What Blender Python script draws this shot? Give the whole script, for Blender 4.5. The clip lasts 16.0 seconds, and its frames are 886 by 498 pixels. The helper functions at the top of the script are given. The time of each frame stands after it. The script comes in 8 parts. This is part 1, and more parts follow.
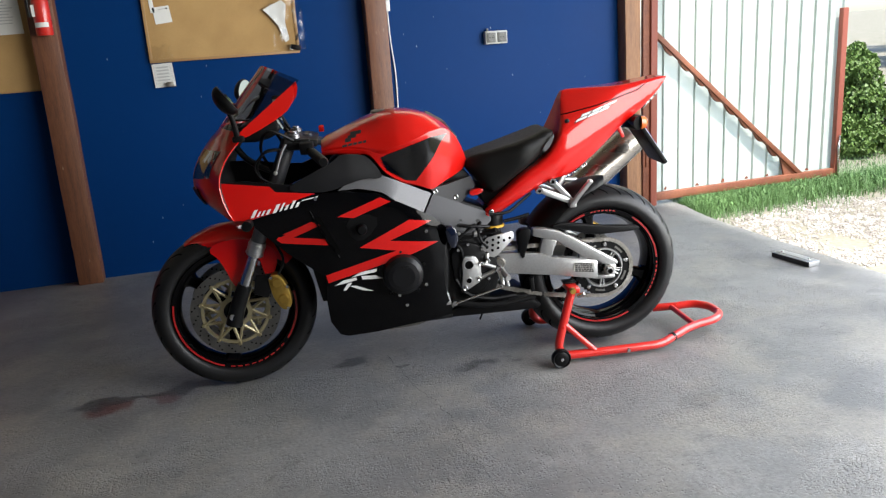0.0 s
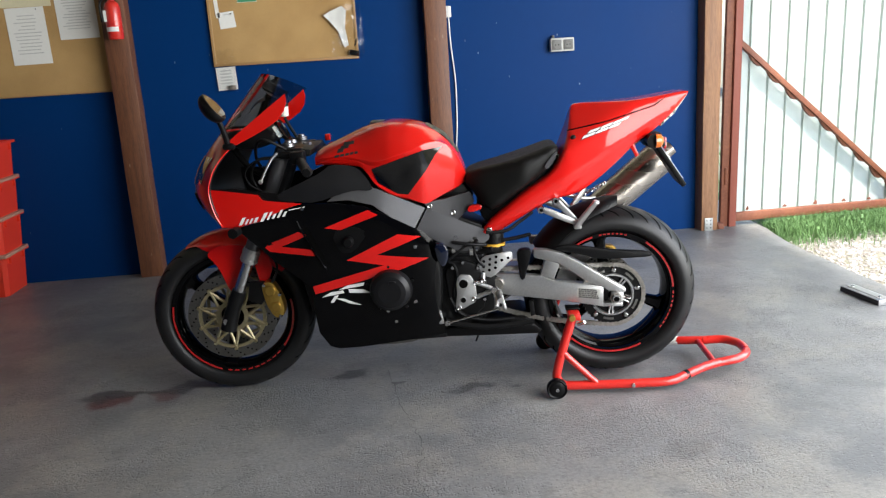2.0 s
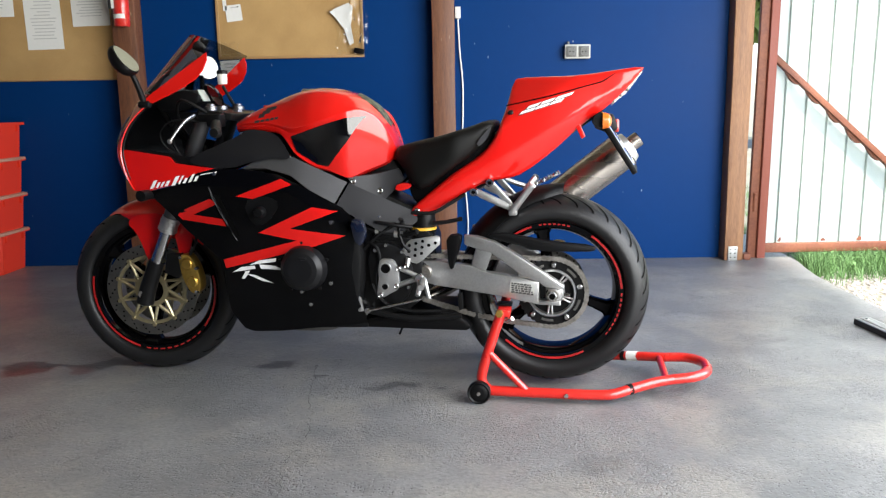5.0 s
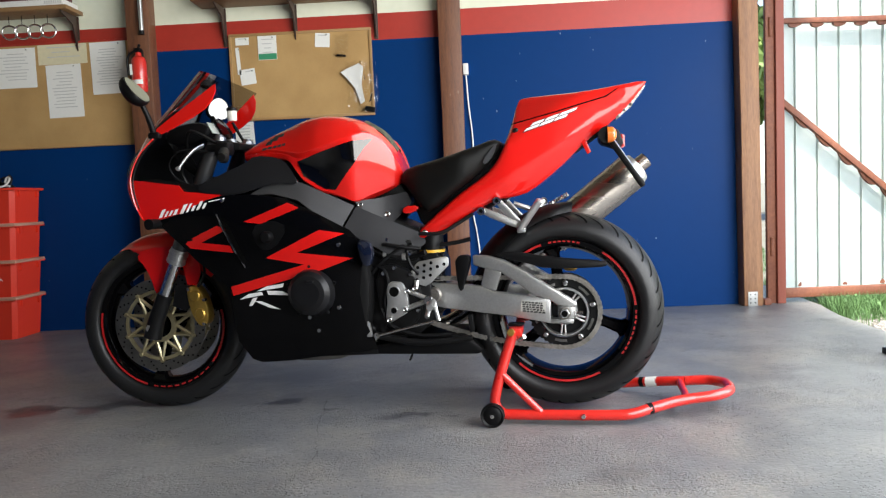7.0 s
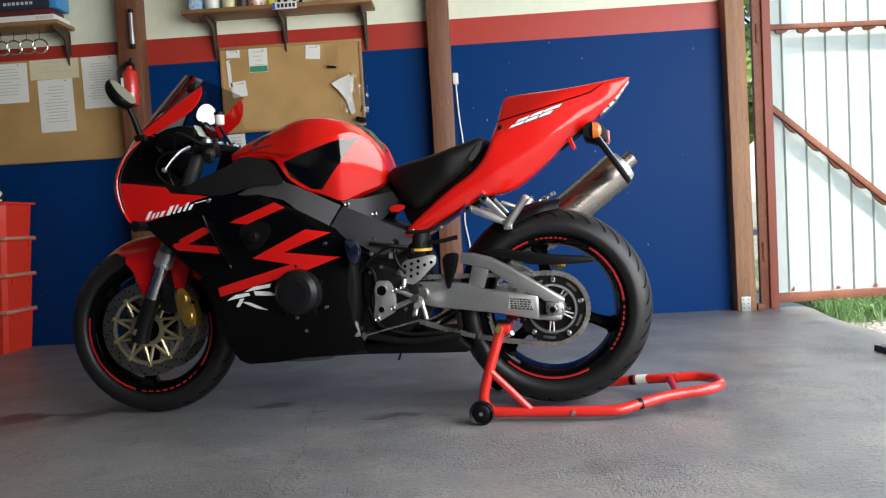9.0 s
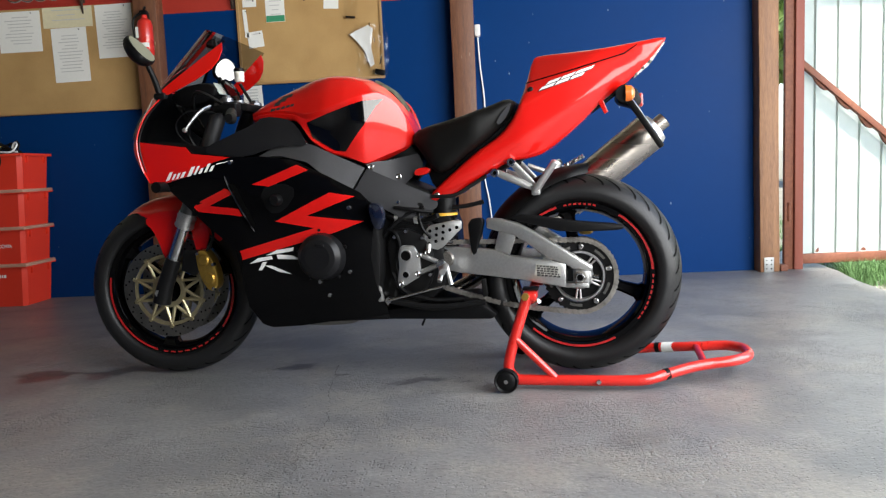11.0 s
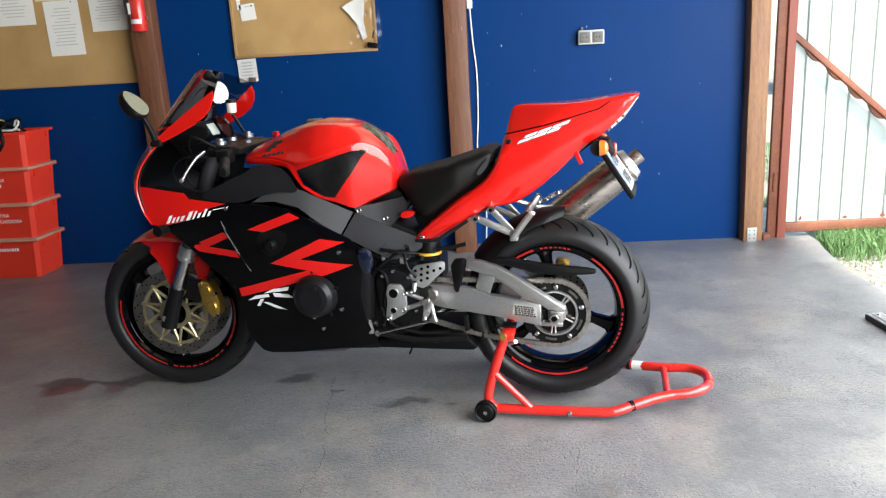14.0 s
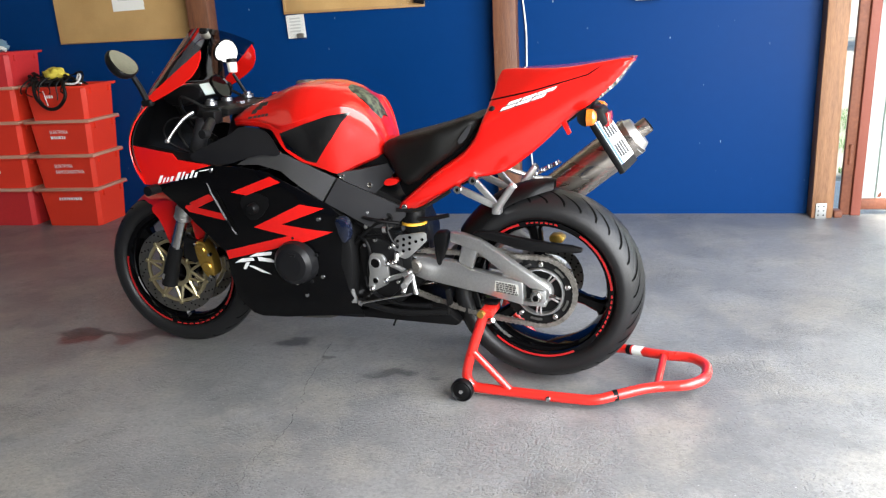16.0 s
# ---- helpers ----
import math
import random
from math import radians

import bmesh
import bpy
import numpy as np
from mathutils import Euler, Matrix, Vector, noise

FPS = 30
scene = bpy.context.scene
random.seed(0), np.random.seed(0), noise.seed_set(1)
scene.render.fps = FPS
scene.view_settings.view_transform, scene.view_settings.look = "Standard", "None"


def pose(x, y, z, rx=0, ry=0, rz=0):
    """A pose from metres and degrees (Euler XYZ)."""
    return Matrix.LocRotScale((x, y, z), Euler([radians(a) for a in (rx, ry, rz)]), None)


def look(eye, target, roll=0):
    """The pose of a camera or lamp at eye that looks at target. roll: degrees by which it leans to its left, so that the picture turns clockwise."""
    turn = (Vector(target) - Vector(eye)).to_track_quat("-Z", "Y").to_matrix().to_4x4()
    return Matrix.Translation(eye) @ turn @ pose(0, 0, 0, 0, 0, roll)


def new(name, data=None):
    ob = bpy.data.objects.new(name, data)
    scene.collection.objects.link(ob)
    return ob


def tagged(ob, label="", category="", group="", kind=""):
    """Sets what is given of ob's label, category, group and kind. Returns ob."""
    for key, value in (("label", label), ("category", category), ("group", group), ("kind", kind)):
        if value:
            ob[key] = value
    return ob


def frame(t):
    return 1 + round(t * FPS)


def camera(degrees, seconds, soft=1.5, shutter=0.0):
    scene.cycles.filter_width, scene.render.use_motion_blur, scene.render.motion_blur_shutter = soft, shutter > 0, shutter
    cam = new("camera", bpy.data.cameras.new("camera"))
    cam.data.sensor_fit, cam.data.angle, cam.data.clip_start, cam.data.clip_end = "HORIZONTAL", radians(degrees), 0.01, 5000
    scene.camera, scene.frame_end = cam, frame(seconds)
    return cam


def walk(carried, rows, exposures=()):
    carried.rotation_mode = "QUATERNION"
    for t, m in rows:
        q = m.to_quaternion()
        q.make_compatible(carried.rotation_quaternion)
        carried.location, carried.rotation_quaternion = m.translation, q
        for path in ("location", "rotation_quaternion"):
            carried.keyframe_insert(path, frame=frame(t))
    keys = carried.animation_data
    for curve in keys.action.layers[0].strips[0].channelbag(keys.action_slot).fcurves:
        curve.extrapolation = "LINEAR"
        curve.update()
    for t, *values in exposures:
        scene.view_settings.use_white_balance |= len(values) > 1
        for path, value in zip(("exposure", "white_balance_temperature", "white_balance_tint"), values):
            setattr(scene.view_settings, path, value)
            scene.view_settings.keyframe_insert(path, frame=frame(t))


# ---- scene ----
cam = camera(58.1, 16.0, soft=1.25)
PATH = [
    (0, (0.321, 0.078, 1.235), (0.822, 1.946, 0.729), -4.1),
    (0.5, (0.465, 0.134, 1.229), (0.927, 2.005, 0.697), -3.2),
    (1, (0.559, 0.152, 1.226), (0.927, 2.054, 0.729), -4.8),
    (1.5, (0.682, 0.136, 1.229), (0.98, 2.049, 0.725), -3.6),
    (2, (0.841, 0.092, 1.229), (1.016, 2.026, 0.749), -3.5),
    (2.5, (0.949, 0.088, 1.221), (1.072, 2.031, 0.763), -4.3),
    (3, (1.044, 0.165, 1.198), (1.14, 2.1, 0.701), -4.0),
    (3.5, (1.138, 0.221, 1.193), (1.189, 2.152, 0.674), -2.7),
    (4, (1.272, 0.237, 1.164), (1.236, 2.173, 0.663), -1.3),
    (4.2, (1.313, 0.246, 1.131), (1.294, 2.187, 0.645), -0.3),
    (6.3, (1.427, 0.274, 0.717), (1.331, 2.266, 0.564), -2.5),
    (6.5, (1.422, 0.275, 0.714), (1.328, 2.267, 0.568), -2.6),
    (7, (1.43, 0.27, 0.714), (1.343, 2.264, 0.584), -2.6),
    (7.5, (1.446, 0.26, 0.696), (1.321, 2.253, 0.586), -3.0),
    (8, (1.465, 0.261, 0.695), (1.357, 2.255, 0.593), -2.8),
    (8.5, (1.47, 0.262, 0.67), (1.384, 2.259, 0.604), -3.6),
    (9, (1.462, 0.271, 0.635), (1.382, 2.268, 0.56), -3.3),
    (9.2, (1.457, 0.28, 0.618), (1.371, 2.277, 0.548), -3.2),
    (11.3, (1.415, 0.338, 0.737), (1.298, 2.321, 0.499), -2.8),
    (11.5, (1.413, 0.348, 0.8), (1.314, 2.328, 0.539), -3.7),
    (12, (1.399, 0.275, 0.987), (1.338, 2.239, 0.614), -2.9),
    (12.5, (1.425, 0.23, 1.121), (1.312, 2.178, 0.686), -2.1),
    (13, (1.454, 0.158, 1.191), (1.361, 2.092, 0.694), -2.5),
    (13.5, (1.481, 0.159, 1.223), (1.39, 2.09, 0.711), -3.9),
    (14, (1.522, 0.245, 1.219), (1.38, 2.179, 0.729), -3.3),
    (14.5, (1.585, 0.293, 1.224), (1.449, 2.225, 0.722), -3.4),
    (15, (1.72, 0.328, 1.209), (1.467, 2.243, 0.69), -2.9),
    (15.5, (1.873, 0.342, 1.211), (1.46, 2.22, 0.659), -3.9),
    (16, (1.936, 0.424, 1.216), (1.509, 2.29, 0.634), -3.3),
]

EXPOSURE = [(0.0, 1.46), (1.5, 1.50), (2.5, 1.54), (3.5, 1.74), (4.2, 1.79), (6.3, 1.54), (7.5, 1.45), (9.2, 1.22), (11.3, 1.54), (12.5, 1.79), (14.5, 1.82), (15.0, 1.85), (16.0, 2.08)]
walk(cam, [(t, look(eye, target, roll)) for t, eye, target, roll in PATH], EXPOSURE)

# ---- light: sky and sun outside, daylight through the wide gateway ----
world = bpy.data.worlds.new("sky")
scene.world = world
world.use_nodes = True
wn = world.node_tree.nodes
sky = wn.new("ShaderNodeTexSky")
sky.sky_type, sky.sun_disc = "NISHITA", False
sky.dust_density, sky.ozone_density, sky.air_density = 1.2, 0.8, 1.0
sky.sun_elevation, sky.sun_rotation = radians(65), radians(187)
world.node_tree.links.new(sky.outputs[0], wn["Background"].inputs[0])
wn["Background"].inputs[1].default_value = 0.15

sun = new("sun", bpy.data.lights.new("sun", "SUN"))
sun.data.energy, sun.data.angle, sun.data.color = 4.4, radians(4), (1.0, 0.95, 0.87)
sun.matrix_world = look((0, 0, 0), (-0.05, 0.42, -0.90))

gate_light = new("gateway_daylight", bpy.data.lights.new("gateway_daylight", "AREA"))
gate_light.data.shape, gate_light.data.size, gate_light.data.size_y = "RECTANGLE", 4.3, 2.3
gate_light.data.energy, gate_light.data.color = 100, (1.0, 0.99, 0.965)
gate_light.matrix_world = look((3.42, 1.30, 1.40), (0.0, 2.6, 0.70))


# ---- materials ----
def material(name, col, rough=0.5, metal=0.0, col2=None, scale=6.0, fine=60.0, bump=0.0, coat=0.0, mix=0.6, rvar=0.1, detail=6.0, stretch=None, spec=0.5):
    """Principled surface with colour varied at two scales, roughness variation and fine relief."""
    m = bpy.data.materials.new(name)
    m.use_nodes = True
    nt = m.node_tree
    b = nt.nodes["Principled BSDF"]
    b.inputs["Metallic"].default_value = metal
    b.inputs["Coat Weight"].default_value = coat
    b.inputs["Coat Roughness"].default_value = 0.04
    b.inputs["Specular IOR Level"].default_value = spec
    tc = nt.nodes.new("ShaderNodeTexCoord")
    src = tc.outputs["Object"]
    if stretch:
        mp = nt.nodes.new("ShaderNodeMapping")
        mp.inputs["Scale"].default_value = stretch
        nt.links.new(src, mp.inputs[0])
        src = mp.outputs[0]
    n1 = nt.nodes.new("ShaderNodeTexNoise")
    n1.inputs["Scale"].default_value, n1.inputs["Detail"].default_value = scale, detail
    n2 = nt.nodes.new("ShaderNodeTexNoise")
    n2.inputs["Scale"].default_value, n2.inputs["Detail"].default_value = fine, 4.0
    nt.links.new(src, n1.inputs["Vector"])
    nt.links.new(src, n2.inputs["Vector"])
    add = nt.nodes.new("ShaderNodeMath")
    add.operation = "MULTIPLY_ADD"
    nt.links.new(n2.outputs[0], add.inputs[0])
    add.inputs[1].default_value = 0.45
    half = nt.nodes.new("ShaderNodeMath")
    half.operation = "MULTIPLY"
    half.inputs[1].default_value = 0.55
    nt.links.new(n1.outputs[0], half.inputs[0])
    nt.links.new(half.outputs[0], add.inputs[2])
    ramp = nt.nodes.new("ShaderNodeValToRGB")
    lo, hi = 0.5 - 0.5 * (1.05 - mix), 0.5 + 0.5 * (1.05 - mix)
    ramp.color_ramp.elements[0].position, ramp.color_ramp.elements[1].position = lo, hi
    c2 = col2 or tuple(c * 0.82 for c in col)
    ramp.color_ramp.elements[0].color, ramp.color_ramp.elements[1].color = (*c2, 1), (*col, 1)
    nt.links.new(add.outputs[0], ramp.inputs[0])
    nt.links.new(ramp.outputs[0], b.inputs["Base Color"])
    rr = nt.nodes.new("ShaderNodeMapRange")
    rr.inputs["To Min"].default_value, rr.inputs["To Max"].default_value = max(0.02, rough - rvar), min(1, rough + rvar)
    nt.links.new(n1.outputs[0], rr.inputs[0])
    nt.links.new(rr.outputs[0], b.inputs["Roughness"])
    if bump:
        bp = nt.nodes.new("ShaderNodeBump")
        bp.inputs["Strength"].default_value, bp.inputs["Distance"].default_value = min(1, bump), 0.004
        nt.links.new(n2.outputs[0], bp.inputs["Height"])
        nt.links.new(bp.outputs[0], b.inputs["Normal"])
    return m


def clear(name, tint, rough=0.02, alpha_tint=0.0):
    """Clear plastic or glass."""
    m = bpy.data.materials.new(name)
    m.use_nodes = True
    nt = m.node_tree
    out = nt.nodes["Material Output"]
    tr = nt.nodes.new("ShaderNodeBsdfTransparent")
    tr.inputs[0].default_value = (*tint, 1)
    gl = nt.nodes.new("ShaderNodeBsdfGlossy")
    gl.inputs["Roughness"].default_value = rough
    fr = nt.nodes.new("ShaderNodeFresnel")
    fr.inputs[0].default_value = 1.45
    mx = nt.nodes.new("ShaderNodeMixShader")
    nt.links.new(fr.outputs[0], mx.inputs[0])
    nt.links.new(tr.outputs[0], mx.inputs[1])
    nt.links.new(gl.outputs[0], mx.inputs[2])
    nt.links.new(mx.outputs[0], out.inputs[0])
    return m


RED = material("red_gloss_paint", (0.60, 0.008, 0.005), 0.3, coat=1.0, spec=0.15, col2=(0.56, 0.007, 0.0045), scale=3, fine=300, rvar=0.05)
BLACK_GLOSS = material("black_gloss_paint", (0.002, 0.002, 0.0024), 0.06, coat=0.05, spec=0.14, scale=4, fine=200, rvar=0.05)
FIN_GLOSS = material("polished_black_fin", (0.004, 0.004, 0.005), 0.12, coat=0.25, spec=0.3, rvar=0.02)
CABLE_GREY = material("grey_cable", (0.02, 0.02, 0.021), 0.4, spec=0.2, scale=30, fine=200)
KNEE_GLOSS = material("polished_black_panel", (0.002, 0.002, 0.0024), 0.05, coat=1.0, spec=0.3, rvar=0.02, scale=4, fine=200)
BLACK_PLASTIC = material("black_plastic", (0.004, 0.004, 0.0044), 0.42, spec=0.16, scale=8, fine=260, bump=0.12)
BLACK_METAL = material("black_engine_metal", (0.005, 0.005, 0.0055), 0.34, scale=10, fine=90, bump=0.15, spec=0.16, col2=(0.008, 0.008, 0.008))
GREY_COVER = material("charcoal_plastic", (0.008, 0.008, 0.009), 0.34, spec=0.22, scale=7, fine=300, bump=0.08)
FRAME_GREY = material("grey_frame_paint", (0.125, 0.125, 0.132), 0.46, metal=0.9, scale=6, fine=220, bump=0.05, coat=0.2)
FRAME_COVER = material("charcoal_frame_cover", (0.034, 0.034, 0.037), 0.36, metal=0.4, scale=6, fine=220, bump=0.05, spec=0.3)
SEAT_VINYL = material("black_seat_vinyl", (0.0045, 0.0045, 0.0042), 0.48, spec=0.22, scale=6, fine=420, bump=0.25)
RUBBER = material("tyre_rubber", (0.010, 0.010, 0.0108), 0.44, spec=0.34, scale=12, fine=160, bump=0.2, col2=(0.0068, 0.0068, 0.0072))
GROOVE = material("tread_groove", (0.002, 0.002, 0.002), 0.9, spec=0.05)
ALU = material("brushed_aluminium", (0.60, 0.60, 0.595), 0.36, metal=0.9, scale=8, fine=150, bump=0.05, col2=(0.42, 0.42, 0.415))
STEEL = material("bright_steel", (0.62, 0.62, 0.62), 0.22, metal=1.0, scale=10, fine=120)
DISC_STEEL = material("brake_disc_steel", (0.27, 0.265, 0.25), 0.34, metal=1.0, scale=20, fine=200, col2=(0.15, 0.145, 0.135))
DARK_STEEL = material("chain_steel", (0.52, 0.49, 0.45), 0.42, metal=0.9, scale=30, fine=200, col2=(0.14, 0.13, 0.115))
CAP_STEEL = material("dull_grey_steel", (0.22, 0.22, 0.23), 0.34, metal=0.9, scale=20, fine=120)
GOLD = material("gold_anodised", (0.62, 0.40, 0.09), 0.36, metal=0.9, scale=14, fine=150, col2=(0.45, 0.28, 0.06))
CARRIER = material("pale_gold_carrier", (0.50, 0.44, 0.27), 0.4, metal=0.85, scale=14, fine=150, col2=(0.35, 0.30, 0.18))
TITAN = material("silencer_titanium", (0.46, 0.42, 0.38), 0.27, metal=1.0, scale=3, fine=40, col2=(0.34, 0.31, 0.28), stretch=(1, 6, 6))
MIRROR = material("mirror_glass", (0.40, 0.385, 0.36), 0.05, metal=1.0, rvar=0.02, col2=(0.30, 0.29, 0.27))
SCREEN = clear("smoked_windscreen", (0.40, 0.41, 0.42), 0.05)
LENS_CLEAR = material("clear_lamp_lens", (0.30, 0.31, 0.29), 0.12, coat=1.0, scale=50, fine=200, col2=(0.10, 0.11, 0.10), mix=0.9)
LENS_DARK = material("headlamp_glass", (0.05, 0.055, 0.06), 0.06, coat=1.0)
ORANGE = material("orange_indicator_lens", (0.62, 0.14, 0.012), 0.2, coat=0.8, scale=40, fine=200)
RED_LENS = material("red_reflector", (0.32, 0.012, 0.012), 0.2, coat=0.8)
DECAL_WHITE = material("white_decal", (0.85, 0.85, 0.84), 0.35, scale=30)
TAPE = material("red_rim_tape", (0.42, 0.010, 0.012), 0.35, scale=30, fine=120, col2=(0.25, 0.008, 0.008))
DECAL_RED = material("red_decal", (0.62, 0.008, 0.006), 0.25, coat=0.5, spec=0.35)
YELLOW = material("yellow_spring_collar", (0.75, 0.42, 0.04), 0.4)
# blue of a reflection on the fairing's rear edge, put into the colour
EDGE_REFLECTION = material("blue_edge_reflection", (0.006, 0.009, 0.022), 0.08, coat=0.8)
STAND_RED = material("stand_red_enamel", (0.66, 0.020, 0.013), 0.3, coat=0.6, scale=9, fine=120, col2=(0.52, 0.016, 0.011))
PLATE_WHITE = material("white_plate", (0.8, 0.82, 0.84), 0.35, scale=20)
INK = material("black_ink", (0.02, 0.02, 0.02), 0.6)
PLATE_BLUE = material("blue_plate_band", (0.03, 0.12, 0.55), 0.4)
RESERVOIR = material("milky_reservoir", (0.78, 0.76, 0.68), 0.3)
LCD = material("grey_display", (0.32, 0.36, 0.33), 0.2, coat=0.8)

WALL_BLUE = material("blue_wall_paint", (0.0010, 0.033, 0.142), 0.46, spec=0.075, scale=1.3, fine=18, bump=0.10, col2=(0.0008, 0.028, 0.125), mix=0.45, rvar=0.14)
WALL_RED = material("red_stripe_paint", (0.42, 0.035, 0.022), 0.45, scale=2, fine=25, bump=0.1)
WALL_WHITE = material("cream_wall_paint", (0.78, 0.80, 0.66), 0.6, scale=1.2, fine=20, bump=0.1, col2=(0.66, 0.69, 0.54))
POST_BROWN = material("brown_stained_wood", (0.20, 0.078, 0.034), 0.5, scale=9, fine=60, bump=0.35, col2=(0.085, 0.032, 0.017), stretch=(6, 6, 0.5), mix=0.7)
# paler for the gate post: wear, plus gateway light put into the colour
POST_WORN_LIT = material("worn_lit_brown_wood", (0.33, 0.165, 0.075), 0.55, scale=7, fine=50, bump=0.4, col2=(0.17, 0.075, 0.034), stretch=(6, 6, 0.5), mix=0.72)
PRIMER = material("red_primer_steel", (0.25, 0.075, 0.05), 0.6, scale=6, fine=60, bump=0.3, col2=(0.24, 0.06, 0.035))
GALV = material("galvanised_steel", (0.42, 0.42, 0.40), 0.5, metal=0.6, scale=30, fine=120)
RUST = material("rusty_brown_steel", (0.24, 0.085, 0.04), 0.62, scale=7, fine=60, bump=0.4, col2=(0.11, 0.03, 0.016))
SHEET = material("pale_sheet_metal", (0.80, 0.84, 0.80), 0.45, scale=2.0, fine=14, col2=(0.66, 0.74, 0.69), mix=0.5)
CORK = material("cork_board", (0.50, 0.32, 0.13), 0.85, scale=5, fine=220, bump=0.35, col2=(0.36, 0.21, 0.075), mix=0.7)
BOARD_FRAME = material("pine_board_frame", (0.40, 0.24, 0.10), 0.5, scale=5, fine=60, stretch=(1, 1, 8))
PAPER = material("white_paper", (0.80, 0.80, 0.77), 0.8, scale=4, fine=60, col2=(0.74, 0.74, 0.70))
PAPER_YELLOW = material("yellowed_paper", (0.74, 0.68, 0.46), 0.8, scale=4, fine=60)
PRINT_GREY = material("grey_print", (0.58, 0.58, 0.57), 0.8)
PRINT_GREEN = material("green_print", (0.04, 0.28, 0.14), 0.7)
POLY = clear("clear_polythene", (0.93, 0.93, 0.93), 0.12)
SHELF_WOOD = material("shelf_wood", (0.30, 0.17, 0.07), 0.55, scale=4, fine=40, stretch=(1, 9, 9), col2=(0.17, 0.09, 0.035), bump=0.1)
BRACKET = material("brown_bracket_steel", (0.05, 0.03, 0.022), 0.5)
CRATE = material("red_crate_plastic", (0.76, 0.042, 0.02), 0.38, scale=4, fine=80, col2=(0.72, 0.042, 0.016), rvar=0.08)
CRATE_OLD = material("faded_crate_plastic", (0.60, 0.032, 0.034), 0.42, scale=4, fine=80)
CRATE_LIP = material("crate_rim_plastic", (0.55, 0.33, 0.24), 0.4, scale=6, fine=80, col2=(0.45, 0.22, 0.15))
CABLE_BLACK = material("black_cable", (0.006, 0.006, 0.006), 0.4, spec=0.2)
CLOTH_YELLOW = material("yellow_cloth", (0.72, 0.58, 0.07), 0.85, scale=12, fine=150, bump=0.4)
CLOTH_BLUE = material("blue_grey_cloth", (0.16, 0.27, 0.36), 0.85, scale=12, fine=150, bump=0.4)
SOCKET_GREY = material("grey_socket_plastic", (0.50, 0.50, 0.46), 0.4)
SOCKET_DARK = material("dark_socket_recess", (0.13, 0.13, 0.12), 0.5)
WHITE_PLASTIC = material("white_plastic", (0.78, 0.78, 0.76), 0.35)
EXT_RED = material("extinguisher_red", (0.66, 0.03, 0.02), 0.28, coat=0.5)
STONE = material("pale_gravel", (0.42, 0.40, 0.375), 0.85, scale=14, fine=60, bump=0.3, col2=(0.17, 0.155, 0.14), mix=0.85)
LEAF = material("thuja_leaf", (0.11, 0.19, 0.035), 0.6, scale=6, fine=60, col2=(0.055, 0.105, 0.022), mix=0.75)
GRASS = material("grass_blade", (0.10, 0.20, 0.06), 0.6, scale=2, fine=20, col2=(0.055, 0.125, 0.035))
TREE_LEAF = material("tree_leaf", (0.24, 0.33, 0.09), 0.6, scale=2, fine=20, col2=(0.14, 0.22, 0.05))
BARK = material("tree_bark", (0.10, 0.075, 0.05), 0.9, scale=8, fine=40, bump=0.5)
SOIL = material("ground_soil", (0.22, 0.205, 0.175), 0.95, scale=1.5, fine=40, bump=0.6, col2=(0.12, 0.12, 0.075), mix=0.7)
# for the unseen ceiling, kept dark so that it throws back little light
CEILING = material("ceiling_boards", (0.16, 0.13, 0.10), 0.8, scale=2, fine=20, bump=0.2)


